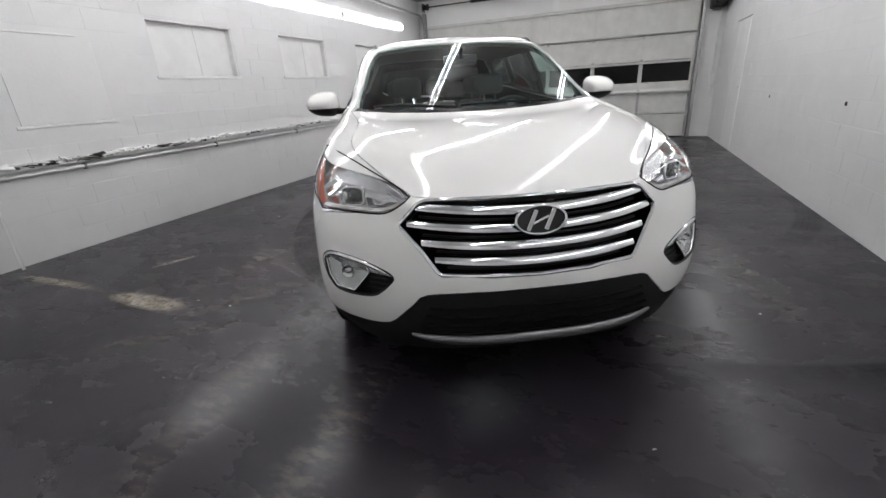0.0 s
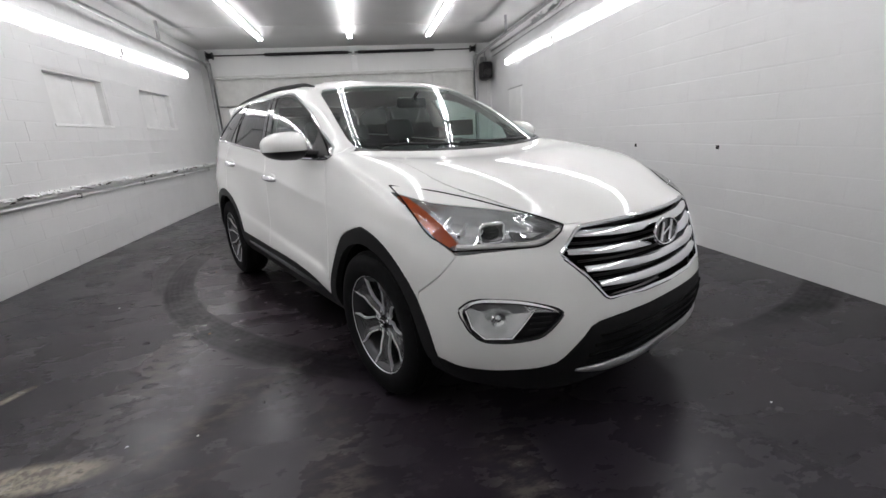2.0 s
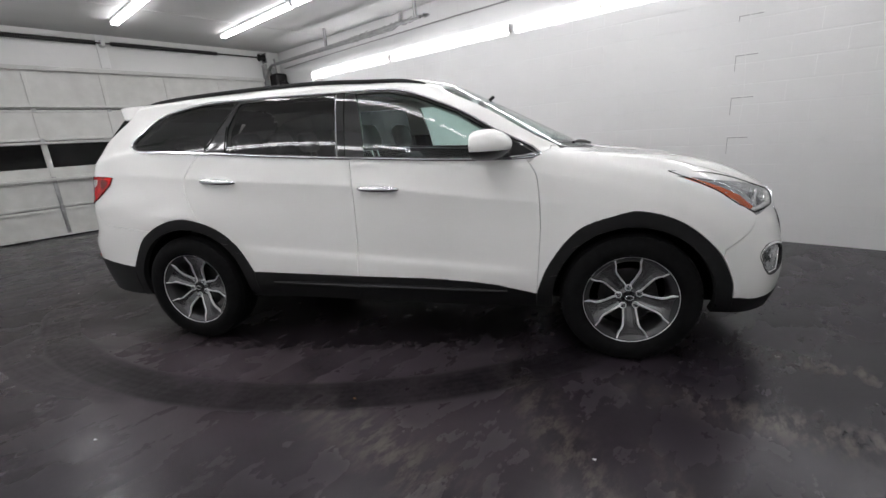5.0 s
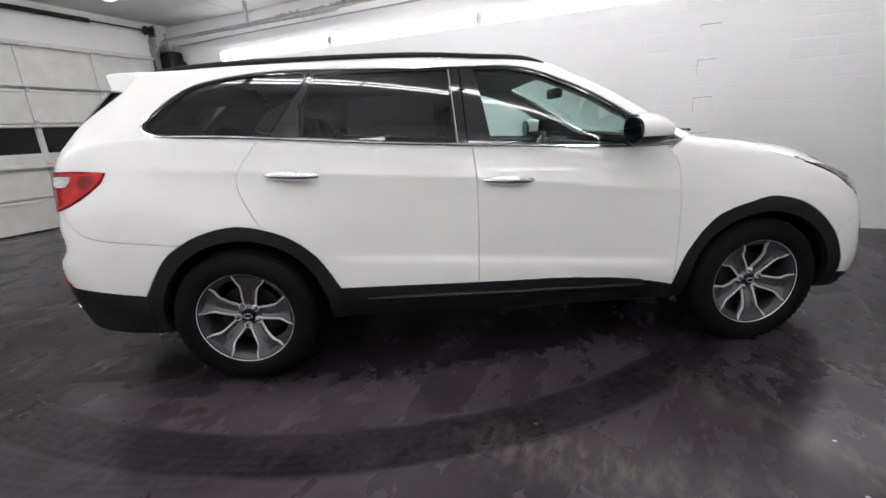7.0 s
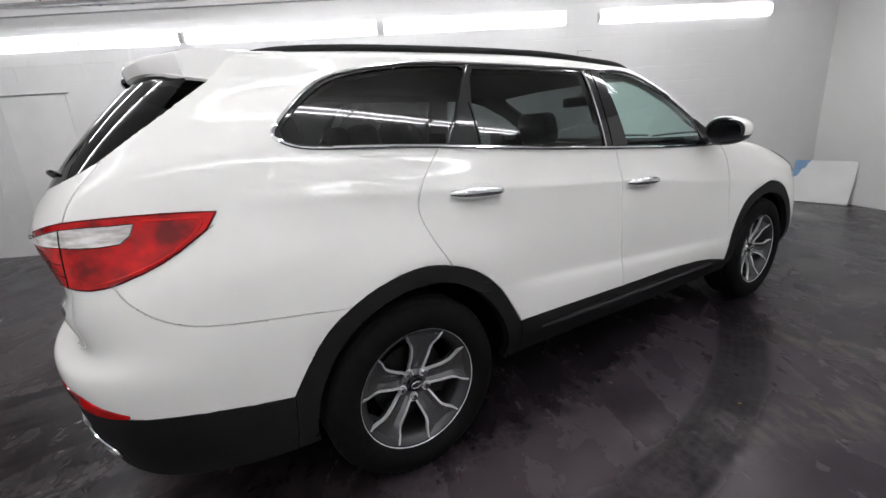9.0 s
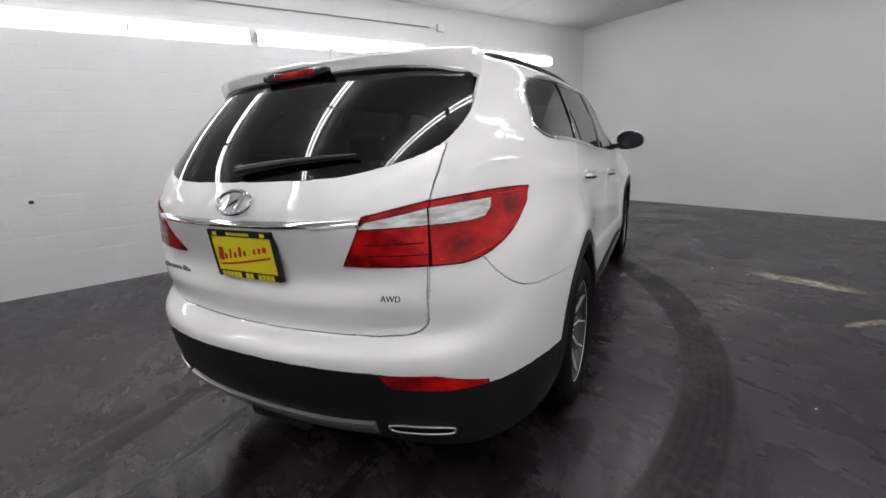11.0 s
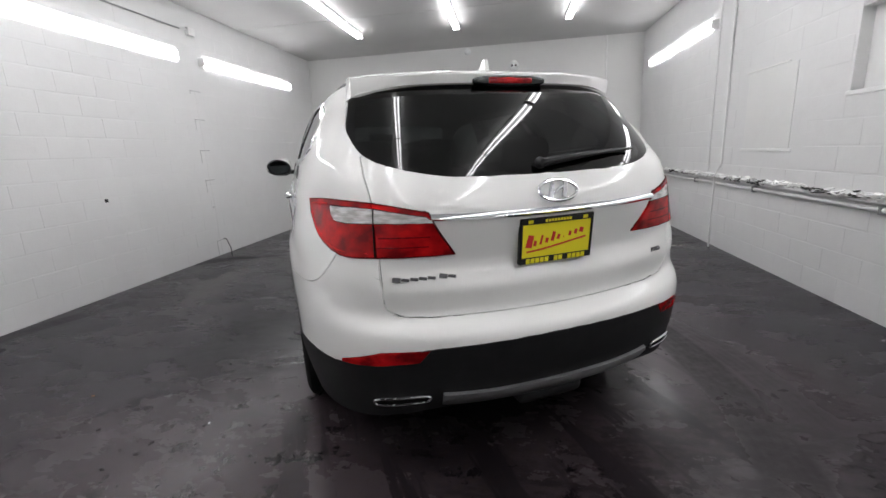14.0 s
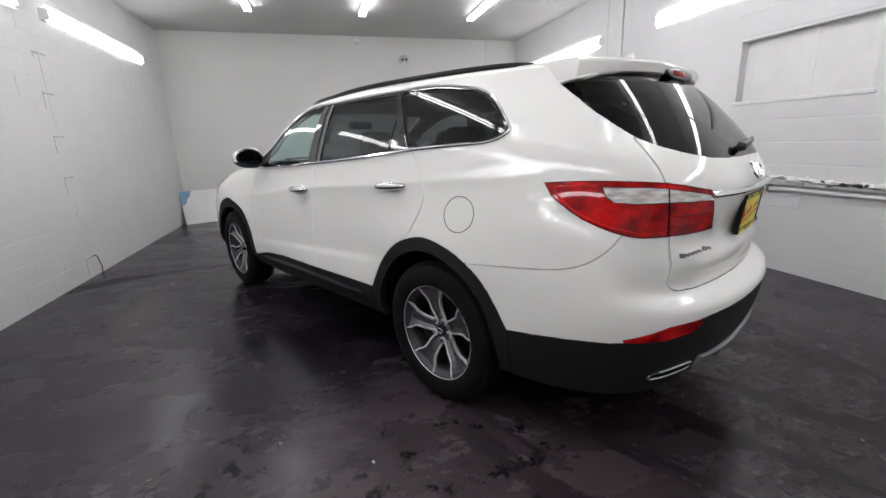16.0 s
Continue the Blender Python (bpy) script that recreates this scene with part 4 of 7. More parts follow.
def body_grid(per_u=8, per_v=13):
    """The half surface as a grid of points, lines first."""
    flip = np.array([-1, 1, 1])
    lines = []
    for p in BODY_LINES:
        full = np.concatenate([p[4:0:-1] * flip, p, p[-2:-6:-1] * flip])
        t = np.arange(len(full)) - 4.0
        lines.append(cubic(t, full, np.linspace(0, len(p) - 1, (len(p) - 1) * per_u + 1)))
    lines = np.array(lines)
    lines[:, 0, 0] = lines[:, -1, 0] = 0
    nv = len(lines)
    out = np.zeros(((nv - 1) * per_v + 1, lines.shape[1], 3))
    for u in range(lines.shape[1]):
        p = lines[:, u]
        step = np.maximum(np.linalg.norm(np.diff(p, axis=0), axis=1), 0.02) ** 0.6
        t = np.r_[0, np.cumsum(step)]
        q = np.concatenate([np.linspace(t[i], t[i + 1], per_v, endpoint=False) for i in range(nv - 1)] + [[t[-1]]])
        out[:, u] = cubic(t, p, q)
    # the crease through the handles and the hollow over the sill
    y, z = out[..., 1], out[..., 2]
    side = np.clip((out[..., 0] - .70) / .08, 0, 1)
    d = z - np.interp(y, (.3, .77, 1.185, 1.6, 2.06, 2.6, 3.0, 3.36), (.89, .935, .990, 1.034, 1.066, 1.110, 1.140, 1.160))
    fade = np.clip((y - .15) / .6, 0, 1) * np.clip((3.42 - y) / .35, 0, 1)
    out[..., 0] += side * fade * .017 * np.exp(-(np.sqrt(d * d + .004**2) - .004) / np.where(d > 0, .068, .085))
    h = z - (.537 + .0765 * (y - .57))
    fade = np.clip((y - .50) / .12, 0, 1) * np.clip((2.36 - y) / .16, 0, 1)
    hollow = np.where(h > .012, np.exp(-((np.maximum(h - .012, 0)) / .11) ** 2), np.exp(-((h - .012) / .026) ** 2))
    out[..., 0] -= side * fade * .010 * hollow
    out[:, 0, 0] = out[:, -1, 0] = 0
    out[-1, :, 0] = 0
    return out


def half_body():
    g = body_grid()
    bm = bmesh.new()
    vs = [[bm.verts.new(p) for p in row] for row in g]
    for a, b in zip(vs, vs[1:]):
        for k in range(len(a) - 1):
            bm.faces.new((a[k], a[k + 1], b[k + 1], b[k]))
    bmesh.ops.remove_doubles(bm, verts=bm.verts, dist=1e-5)
    bmesh.ops.recalc_face_normals(bm, faces=bm.faces)
    bm.normal_update()
    if sum(f.normal.x for f in bm.faces if f.calc_center_median().x > 0.8) < 0:
        bmesh.ops.reverse_faces(bm, faces=bm.faces)
    bm.normal_update()
    return bm

# ---- cutting the surface into panels ----
from mathutils import interpolate
from mathutils.bvhtree import BVHTree

SIDE, FRONT, REAR = Vector((1, 0, 0)), Vector((0, -1, 0)), Vector((0, 1, 0))
FRONT_CORNER, REAR_CORNER, ABOVE = Vector((.62, -.78, 0)).normalized(), Vector((.62, .78, 0)).normalized(), Vector((0, 0, 1))

body = half_body()
region = body.faces.layers.int.new("region")
reference = body.copy()
reference.normal_update()
for v in reference.verts:
    if v.co.x < 1e-4:
        v.normal = Vector((0, v.normal.y, v.normal.z)).normalized()
reference.faces.ensure_lookup_table()
REFERENCE_TREE = BVHTree.FromBMesh(reference)
NAMES = ["body_frame"]


def surface(co):
    """The nearest place on the outer surface and its smooth normal."""
    s = -1 if co[0] < 0 else 1
    place, _, k, _ = REFERENCE_TREE.find_nearest(Vector((abs(co[0]), co[1], co[2])))
    vs = reference.faces[k].verts
    w = interpolate.poly_3d_calc([v.co for v in vs], place)
    n = sum((v.normal * a for v, a in zip(vs, w)), Vector())
    n.normalize()
    return Vector((s * place.x, place.y, place.z)), Vector((s * n.x, n.y, n.z))


def on_skin(x, z, front=True, off=0.0):
    """A place on the front or rear face at a given x and z."""
    hit = REFERENCE_TREE.ray_cast(Vector((max(abs(x), 1e-3), -3 if front else 6, z)), Vector((0, 1 if front else -1, 0)))[0]
    p, n = surface((x, hit.y, hit.z))
    return p + n * off


def side_skin(y, z, s=1, off=0.0):
    hit = REFERENCE_TREE.ray_cast(Vector((3, y, z)), Vector((-1, 0, 0)))[0]
    p, n = surface((s * hit.x, hit.y, hit.z))
    return p + n * off


def inside(p, poly):
    odd = False
    for (ax, ay), (bx, by) in zip(poly, poly[1:] + poly[:1]):
        if (ay > p[1]) != (by > p[1]) and p[0] < (bx - ax) * (p[1] - ay) / (by - ay) + ax:
            odd = not odd
    return odd


def cut(name, pts, d, over=("body_frame",), where=None):
    """Cuts the surface along a closed line seen along d, and gives what lies within it a name."""
    if name not in NAMES:
        NAMES.append(name)
    d = Vector(d).normalized()
    r = d.cross((0, 0, 1)) if abs(d.z) < 0.9 else Vector((1, 0, 0))
    r.normalize()
    u = r.cross(d)
    pts = [Vector(p) for p in pts]
    flat = [(p.dot(r), p.dot(u)) for p in pts]
    over = {NAMES.index(o) for o in over}
    lo = [min(p[i] for p in flat) - 0.01 for i in (0, 1)]
    hi = [max(p[i] for p in flat) + 0.01 for i in (0, 1)]

    def span(f):
        a = [v.co.dot(r) for v in f.verts]
        b = [v.co.dot(u) for v in f.verts]
        return min(a), max(a), min(b), max(b)

    live = []
    for f in body.faces:
        if f[region] in over and f.normal.dot(d) > 0.03 and (where is None or where(f.calc_center_median())):
            a, b, c, e = span(f)
            if b > lo[0] and a < hi[0] and e > lo[1] and c < hi[1]:
                live.append(f)
    for k in range(len(pts)):
        a, b = pts[k], pts[(k + 1) % len(pts)]
        n = (b - a).cross(d)
        if n.length < 1e-6:
            continue
        ea = (min(flat[k][0], flat[(k + 1) % len(pts)][0]) - 0.002, max(flat[k][0], flat[(k + 1) % len(pts)][0]) + 0.002)
        eb = (min(flat[k][1], flat[(k + 1) % len(pts)][1]) - 0.002, max(flat[k][1], flat[(k + 1) % len(pts)][1]) + 0.002)
        hit, rest = [], []
        for f in live:
            s = span(f)
            (hit if s[1] > ea[0] and s[0] < ea[1] and s[3] > eb[0] and s[2] < eb[1] else rest).append(f)
        if not hit:
            continue
        geom = hit + list({e for f in hit for e in f.edges}) + list({v for f in hit for v in f.verts})
        out = bmesh.ops.bisect_plane(body, geom=geom, dist=1e-5, plane_co=a, plane_no=n.normalized())
        live = rest + [g for g in {*out["geom"], *hit} if isinstance(g, bmesh.types.BMFace) and g.is_valid]
    for f in live:
        c = f.calc_center_median()
        if inside((c.dot(r), c.dot(u)), flat):
            f[region] = NAMES.index(name)


def yz(*pairs):
    return [(0.9, y, z) for y, z in pairs]


def xz(y, *pairs):
    return [(x, y, z) for x, z in pairs]


def arc(cy, cz, r, n=64):
    return yz(*[(cy + r * math.cos(2 * math.pi * k / n), cz + r * math.sin(2 * math.pi * k / n)) for k in range(n)])


right_half = lambda c: c.x > 0.3  # noqa: E731
cut("opening", arc(0, .365, .408), SIDE, where=right_half)
cut("opening", arc(2.775, .37, .418), SIDE, where=right_half)
ARCH_F = spline(yz((.497, .393), (.433, .562), (.284, .756), (.085, .840), (-.038, .856), (-.217, .798), (-.386, .655), (-.470, .50), (-.49, .385)), 8)
ARCH_R = spline(yz((3.255, .525), (3.172, .657), (3.094, .743), (2.94, .827), (2.749, .858), (2.544, .799), (2.395, .679), (2.289, .503)), 8)
cut("front_arch", ARCH_F + yz((-.49, .1), (.497, .1)), SIDE, where=right_half)
cut("rear_arch", ARCH_R + yz((2.285, .1), (3.27, .1)), SIDE, where=right_half)
SILL = spline(yz((.497, .393), (.626, .423), (.788, .451), (1.103, .473), (1.563, .481), (2.289, .503)), 3)
cut("sill", SILL + yz((2.285, .1), (.497, .1)), SIDE, where=right_half)
LOW_FRONT = [(.90, -.40, .392)] + spline([(.872, -.488, .387), (.847, -.555, .375), (.753, -.693, .366), (.658, -.78, .367), (.60, -.822, .378)], 3) + \
    spline([(.570, -.84, .40), (.50, -.88, .475), (.445, -.90, .522), (.242, -.943, .538), (0, -.955, .540), (-.2, -.943, .538)], 3)
cut("front_apron", LOW_FRONT + [(-.2, -.9, .1), (.93, -.38, .1)], FRONT_CORNER, where=lambda c: c.y < -.3)
LOW_REAR = spline([(.915, 3.22, .522), (.907, 3.264, .527), (.855, 3.511, .548), (.787, 3.684, .562), (.70, 3.80, .592), (.53, 3.89, .627), (.363, 3.938, .632), (.07, 3.969, .638), (-.2, 3.96, .636)], 3)
cut("rear_apron", LOW_REAR + [(-.2, 3.9, .1), (.93, 3.2, .1)], REAR_CORNER, where=lambda c: c.y > 3)
HEADLAMP = [(.845, -.145, 1.024)] + spline([(.767, -.312, .990), (.615, -.56, .950), (.529, -.685, .922), (.482, -.765, .894)], 3) + \
    spline([(.505, -.768, .868), (.554, -.763, .842), (.607, -.739, .825), (.711, -.655, .822), (.773, -.60, .819), (.832, -.538, .814)], 3) + \
    spline([(.862, -.464, .867), (.872, -.366, .931), (.862, -.258, .985)], 3)
cut("headlamp", HEADLAMP, FRONT_CORNER, where=lambda c: c.y < .1)
FOG = [Vector(p) for p in ((.852, -.572, .612), (.819, -.610, .654), (.70, -.74, .640), (.60, -.822, .606), (.570, -.846, .580), (.61, -.83, .535), (.655, -.80, .494), (.748, -.72, .484), (.812, -.648, .492), (.838, -.608, .536))]
for _ in range(2):
    FOG = [p + (q - p) * w for p, q in zip(FOG, FOG[1:] + FOG[:1]) for w in (.2, .8)]
cut("fog", FOG, FRONT_CORNER, where=lambda c: c.y < -.3)
GRILLE = xz(-1, (-.1, .884), (.11, .884), (.30, .884), (.425, .880), (.456, .868), (.533, .79), (.527, .775), (.46, .70), (.40, .615), (.385, .605), (.19, .598), (0, .594), (-.1, .594))
cut("grille", GRILLE, FRONT, where=lambda c: c.y < -.5)
TAIL = spline([(.474, 3.835, 1.10), (.643, 3.736, 1.136), (.761, 3.567, 1.146), (.822, 3.36, 1.138)], 3) + spline([(.829, 3.40, 1.09), (.811, 3.518, 1.012), (.753, 3.662, .958), (.648, 3.762, .952), (.405, 3.853, .948)], 3)
cut("tail_lamp", TAIL, REAR_CORNER, where=lambda c: c.y > 3)
cut("tail_lamp_inner", [(.3, 3.9, .8), (.644, 3.740, .8), (.644, 3.740, 1.3), (.3, 3.9, 1.3)], REAR, over=("tail_lamp",))
WHITE_TAIL = [(.462, 3.845, 1.066), (.639, 3.756, 1.069), (.724, 3.671, 1.068), (.757, 3.605, 1.073), (.766, 3.58, 1.095), (.763, 3.565, 1.125), (.70, 3.68, 1.124), (.642, 3.742, 1.118), (.482, 3.835, 1.086)]
cut("tail_white", WHITE_TAIL, REAR_CORNER, over=("tail_lamp",), where=lambda c: c.y > 3)
cut("tail_white_inner", WHITE_TAIL, REAR_CORNER, over=("tail_lamp_inner",), where=lambda c: c.y > 3)
REFLECTOR_R = [(.520, 3.892, .624), (.67, 3.82, .620), (.79, 3.69, .575), (.79, 3.69, .565), (.69, 3.80, .566), (.555, 3.876, .580)]
cut("reflector", REFLECTOR_R, REAR_CORNER, over=("rear_apron", "body_frame"), where=lambda c: c.y > 3)
GLASS_AREA = spline(yz((.473, 1.163), (.727, 1.143), (1.1, 1.158), (1.517, 1.183), (1.671, 1.192), (2.415, 1.249), (2.557, 1.264), (2.763, 1.275), (2.98, 1.287), (3.095, 1.298), (3.150, 1.320), (3.165, 1.352), (3.085, 1.432), (2.985, 1.504),
                        (2.870, 1.542), (2.637, 1.574), (2.387, 1.580), (1.7, 1.570), (1.36, 1.566), (1.18, 1.527), (.915, 1.414), (.72, 1.300)), 3, closed=True)
cut("window_surround", GLASS_AREA, SIDE, where=lambda c: c.x > .4 and c.z > 1.0)
WIN_F = yz((.745, 1.162), (1.478, 1.196), (1.508, 1.38), (1.548, 1.553), (1.36, 1.551), (1.19, 1.512), (.93, 1.405), (.755, 1.298))
WIN_R = yz((1.662, 1.203), (2.402, 1.262), (2.404, 1.41), (2.36, 1.530), (2.335, 1.556), (1.684, 1.556), (1.672, 1.4))
WIN_Q = spline(yz((2.555, 1.280), (2.763, 1.287), (2.98, 1.299), (3.087, 1.310), (3.130, 1.328), (3.143, 1.353), (3.070, 1.424), (2.972, 1.493), (2.864, 1.530), (2.637, 1.562), (2.405, 1.566)), 2) + yz((2.385, 1.555), (2.445, 1.450), (2.505, 1.350), (2.548, 1.285))
for n, w in (("front_window", WIN_F), ("rear_window", WIN_R), ("quarter_window", WIN_Q)):
    cut(n, w, SIDE, over=("window_surround",), where=right_half)
B_SEAM = yz((1.580, 1.22), (1.566, 1.08), (1.56, .984), (1.558, .782), (1.569, .47))
F_SEAM = spline(yz((.497, .39), (.483, .627), (.477, .808), (.490, 1.014), (.515, 1.087), (.575, 1.17)), 3)
R_SEAM = spline(yz((2.60, 1.275), (2.700, 1.152), (2.733, 1.06), (2.706, .966), (2.636, .841), (2.589, .768)), 3)
cut("front_door", F_SEAM + B_SEAM + yz((1.5, .3), (.6, .3)), SIDE, where=right_half)
cut("rear_door", B_SEAM[::-1] + R_SEAM + yz((2.3, .3), (1.6, .3)), SIDE, where=right_half)
HATCH = spline(xz(4, (-.2, .714), (0, .713), (.343, .720), (.55, .729), (.618, .752), (.638, .80), (.640, .93), (.645, 1.14), (.655, 1.22), (.650, 1.295)), 3)
GLASS_REAR = spline([(-.2, 3.83, 1.206), (0, 3.83, 1.206), (.20, 3.82, 1.208), (.384, 3.797, 1.215), (.55, 3.715, 1.250), (.625, 3.63, 1.288), (.655, 3.55, 1.338), (.664, 3.45, 1.405), (.652, 3.37, 1.468), (.638, 3.300, 1.517)], 4) + [(.534, 3.42, 1.546), (.38, 3.475, 1.556), (.2, 3.51, 1.560), (-.2, 3.52, 1.560)]
cut("back_glass", GLASS_REAR, REAR_CORNER, where=lambda c: c.y > 3)
cut("tailgate", HATCH + xz(4, (-.2, 1.295)), REAR, where=lambda c: c.y > 3)
HOOD = [(-.2, -.868, 1)] + spline([(0, -.870, 1), (.2, -.857, 1), (.36, -.815, 1), (.47, -.765, 1)], 3) + spline([(.53, -.68, 1), (.615, -.555, 1), (.70, -.40, 1), (.725, -.25, 1), (.705, -.05, 1), (.715, .12, 1), (.745, .28, 1), (.77, .385, 1)], 3) + \
    spline([(.68, .30, 1), (.5, .205, 1), (.25, .140, 1), (0, .120, 1), (-.2, .13, 1)], 3)
cut("hood", HOOD, ABOVE, where=lambda c: .8 < c.z < 1.3)
SCREEN = spline([(-.2, .162, 1.18), (0, .155, 1.178), (.25, .168, 1.178), (.5, .225, 1.183), (.69, .330, 1.193)], 3) + spline([(.722, .38, 1.208), (.718, .47, 1.255), (.684, .667, 1.366), (.650, .843, 1.458), (.612, 1.005, 1.54)], 3) + \
    spline([(.582, 1.038, 1.566), (.4, 1.01, 1.580), (.07, .99, 1.590), (-.2, .99, 1.589)], 3)
cut("windscreen", SCREEN, (0, -.8, .6), where=lambda c: c.y < 1.4 and c.z > 1.1)
cut("cowl", [(-.2, .05, 1.1), (.5, .15, 1.1), (.76, .36, 1.1), (.705, .40, 1.22), (.3, .4, 1.25), (-.2, .3, 1.25)], ABOVE, where=lambda c: 1.1 < c.z < 1.24 and c.y < .42)
BUMPER_F = [(-.2, -.88, .95), (.45, -.79, .93), (.832, -.538, .83), (.832, -.538, .812), (.865, -.47, .735), (.905, -.385, .655), (.93, -.38, .3), (-.2, -.9, .1)]
cut("front_bumper", BUMPER_F, FRONT_CORNER, where=lambda c: c.y < -.2)
BUMPER_R = spline([(-.2, 3.91, .715), (.343, 3.884, .722), (.54, 3.835, .735), (.62, 3.785, .79), (.640, 3.77, .87), (.645, 3.765, .96)], 2) + spline([(.765, 3.645, .96), (.79, 3.60, .903), (.825, 3.53, .848), (.862, 3.44, .818), (.90, 3.30, .803), (.93, 3.092, .787), (.94, 2.95, .775)], 4) + [(.94, 2.95, .3), (-.2, 3.9, .3)]
cut("rear_bumper", BUMPER_R, REAR_CORNER, where=lambda c: c.y > 3)
cut("fender", yz((-1, .3), (.55, .3), (.55, 1.11), (.49, 1.16), (.40, 1.19), (-1, 1.19)), SIDE, where=lambda c: c.x > .55)
cut("fender", [(.66, -.6, 1), (1, -.6, 1), (1, .42, 1), (.66, .42, 1)], ABOVE, where=lambda c: c.x > .55 and c.z < 1.2)

CAR_AT = pose(0, 0, 0, 0, 0, 28.3)
car = thing("car", "white sport utility car with black cladding, parked askew", "car", m=CAR_AT)


def panel(regions, gap=0.0025, depth=0.012, sides=(1,), offset=0.0, weld=False):
    """A bmesh of some regions with lips turned inwards along their edges; weld: both halves in one."""
    ids = {NAMES.index(r) for r in regions}
    bm = body.copy()
    lay = bm.faces.layers.int["region"]
    bmesh.ops.delete(bm, geom=[f for f in bm.faces if f[lay] not in ids], context="FACES")
    if weld:
        bmesh.ops.mirror(bm, geom=bm.verts[:] + bm.edges[:] + bm.faces[:], axis="X", merge_dist=0)
        bmesh.ops.remove_doubles(bm, verts=bm.verts, dist=2e-4)
    elif sides[0] < 0:
        for v in bm.verts:
            v.co.x = -v.co.x
        bmesh.ops.reverse_faces(bm, faces=bm.faces)
    bm.normal_update()
    for f in bm.faces:
        if f.normal.dot(surface(f.calc_center_median())[1]) < 0:
            f.normal_flip()
    bm.normal_update()
    lip = bm.faces.layers.int.new("lip")
    if gap:
        bmesh.ops.remove_doubles(bm, verts=bm.verts, dist=3e-4)
        before = set(bm.faces)
        ring = bmesh.ops.inset_region(bm, faces=bm.faces[:], thickness=gap, depth=0, use_boundary=True, use_even_offset=False)["faces"]
        for f in ring:
            f[lip] = 1
        for v in {v for e in bm.edges if e.is_boundary for v in e.verts}:
            v.co -= surface(v.co)[1] * depth
    if offset:
        for v in bm.verts:
            v.co += surface(v.co)[1] * offset
    return bm


def skin(name, bm, mat, parent, label=""):
    """Links a piece of the outer surface, shaded by the smooth surface's normals."""
    me = bpy.data.meshes.new(name)
    lip = bm.faces.layers.int.get("lip")
    flags = [f[lip] for f in bm.faces] if lip else [0] * len(bm.faces)
    bm.to_mesh(me)
    bm.free()
    me.materials.append(mat)
    me.shade_smooth()
    smooth = {}
    normals = []
    for p, k in zip(me.polygons, flags):
        for v in p.vertices:
            if k:
                normals.append(p.normal.copy())
                continue
            if v not in smooth:
                smooth[v] = surface(me.vertices[v].co)[1]
            n = smooth[v]
            normals.append(n if n.dot(p.normal) > 0 else -n)
    me.normals_split_custom_set(normals)
    ob = new(name, me)
    ob.parent = parent
    return tagged(ob, label) if label else ob

def pane(regions, mat, parent, label, s=0, name="window"):
    """A pane of glass: the smooth bent sheet that fits its opening best. s: the car's side, 0 for a pane across it."""
    bm = panel(regions, 0, weld=not s, sides=(s or 1,))
    co = np.array([v.co for v in bm.verts])
    depth, u = (0, co[:, 1]) if s else (1, co[:, 0])
    u0, v0 = (u.mean() if s else 0.0), co[:, 2].mean()
    u, v = u - u0, co[:, 2] - v0
    if s:
        terms = [np.ones_like(u), u, v, u * u, u * v, v * v, u**3, u * u * v]
        du = [0 * u, 1 + 0 * u, 0 * u, 2 * u, v, 0 * u, 3 * u * u, 2 * u * v]
        dv = [0 * u, 0 * u, 1 + 0 * u, 0 * u, u, 2 * v, 0 * u, u * u]
    else:
        terms = [np.ones_like(u), v, v * v, u * u, u * u * v, u**4]
        du = [0 * u, 0 * u, 0 * u, 2 * u, 2 * u * v, 4 * u**3]
        dv = [0 * u, 1 + 0 * u, 2 * v, 0 * u, u * u, 0 * u]
    k = np.linalg.lstsq(np.stack(terms, 1), co[:, depth], rcond=None)[0]
    f, fu, fv = (np.stack(t, 1) @ k for t in (terms, du, dv))
    n = np.stack([np.ones_like(f), -fu, -fv] if s else [-fu, np.ones_like(f), -fv], 1)
    n *= (np.sign(co[:, depth].mean() - (0 if s else 1.5)) / np.linalg.norm(n, axis=1))[:, None]
    for vert, d, m in zip(bm.verts, f, n):
        p = vert.co.copy()
        p[depth] = d
        vert.co = p - Vector(m) * .003
    me = bpy.data.meshes.new(name)
    bm.to_mesh(me)
    bm.free()
    me.materials.append(mat)
    me.shade_smooth()
    me.normals_split_custom_set_from_vertices([tuple(m) for m in n])
    ob = new(name, me)
    ob.parent = parent
    return tagged(ob, label)


# ---- the car's panels ----
BOTH = ((1,), (-1,))
skin("body_frame", panel(["body_frame"], weld=True), PAINT, car)
skin("hood", panel(["hood"], weld=True), PAINT, car)
front_bumper = skin("front_bumper", panel(["front_bumper"], weld=True), PAINT, car)
front_apron = skin("front_apron", panel(["front_apron"], 0.002, 0.03, weld=True), CLADDING, car, "black textured lower front apron")
rear_bumper = skin("rear_bumper", panel(["rear_bumper"], weld=True), PAINT, car)
rear_apron = skin("rear_apron", panel(["rear_apron"], 0.002, 0.03, weld=True), CLADDING, car, "black textured lower rear apron")
tailgate = skin("tailgate", panel(["tailgate"], .0042, .02, weld=True), PAINT, car)
skin("cowl", panel(["cowl"], 0.002, 0.02, weld=True), BLACK, car, "black plastic cowl under the windscreen")
pane(["windscreen"], GLASS_FRONT, car, "clear greenish windscreen", name="windscreen")
pane(["back_glass"], GLASS_BACK, tailgate, "dark tinted rear window", name="rear_windscreen")
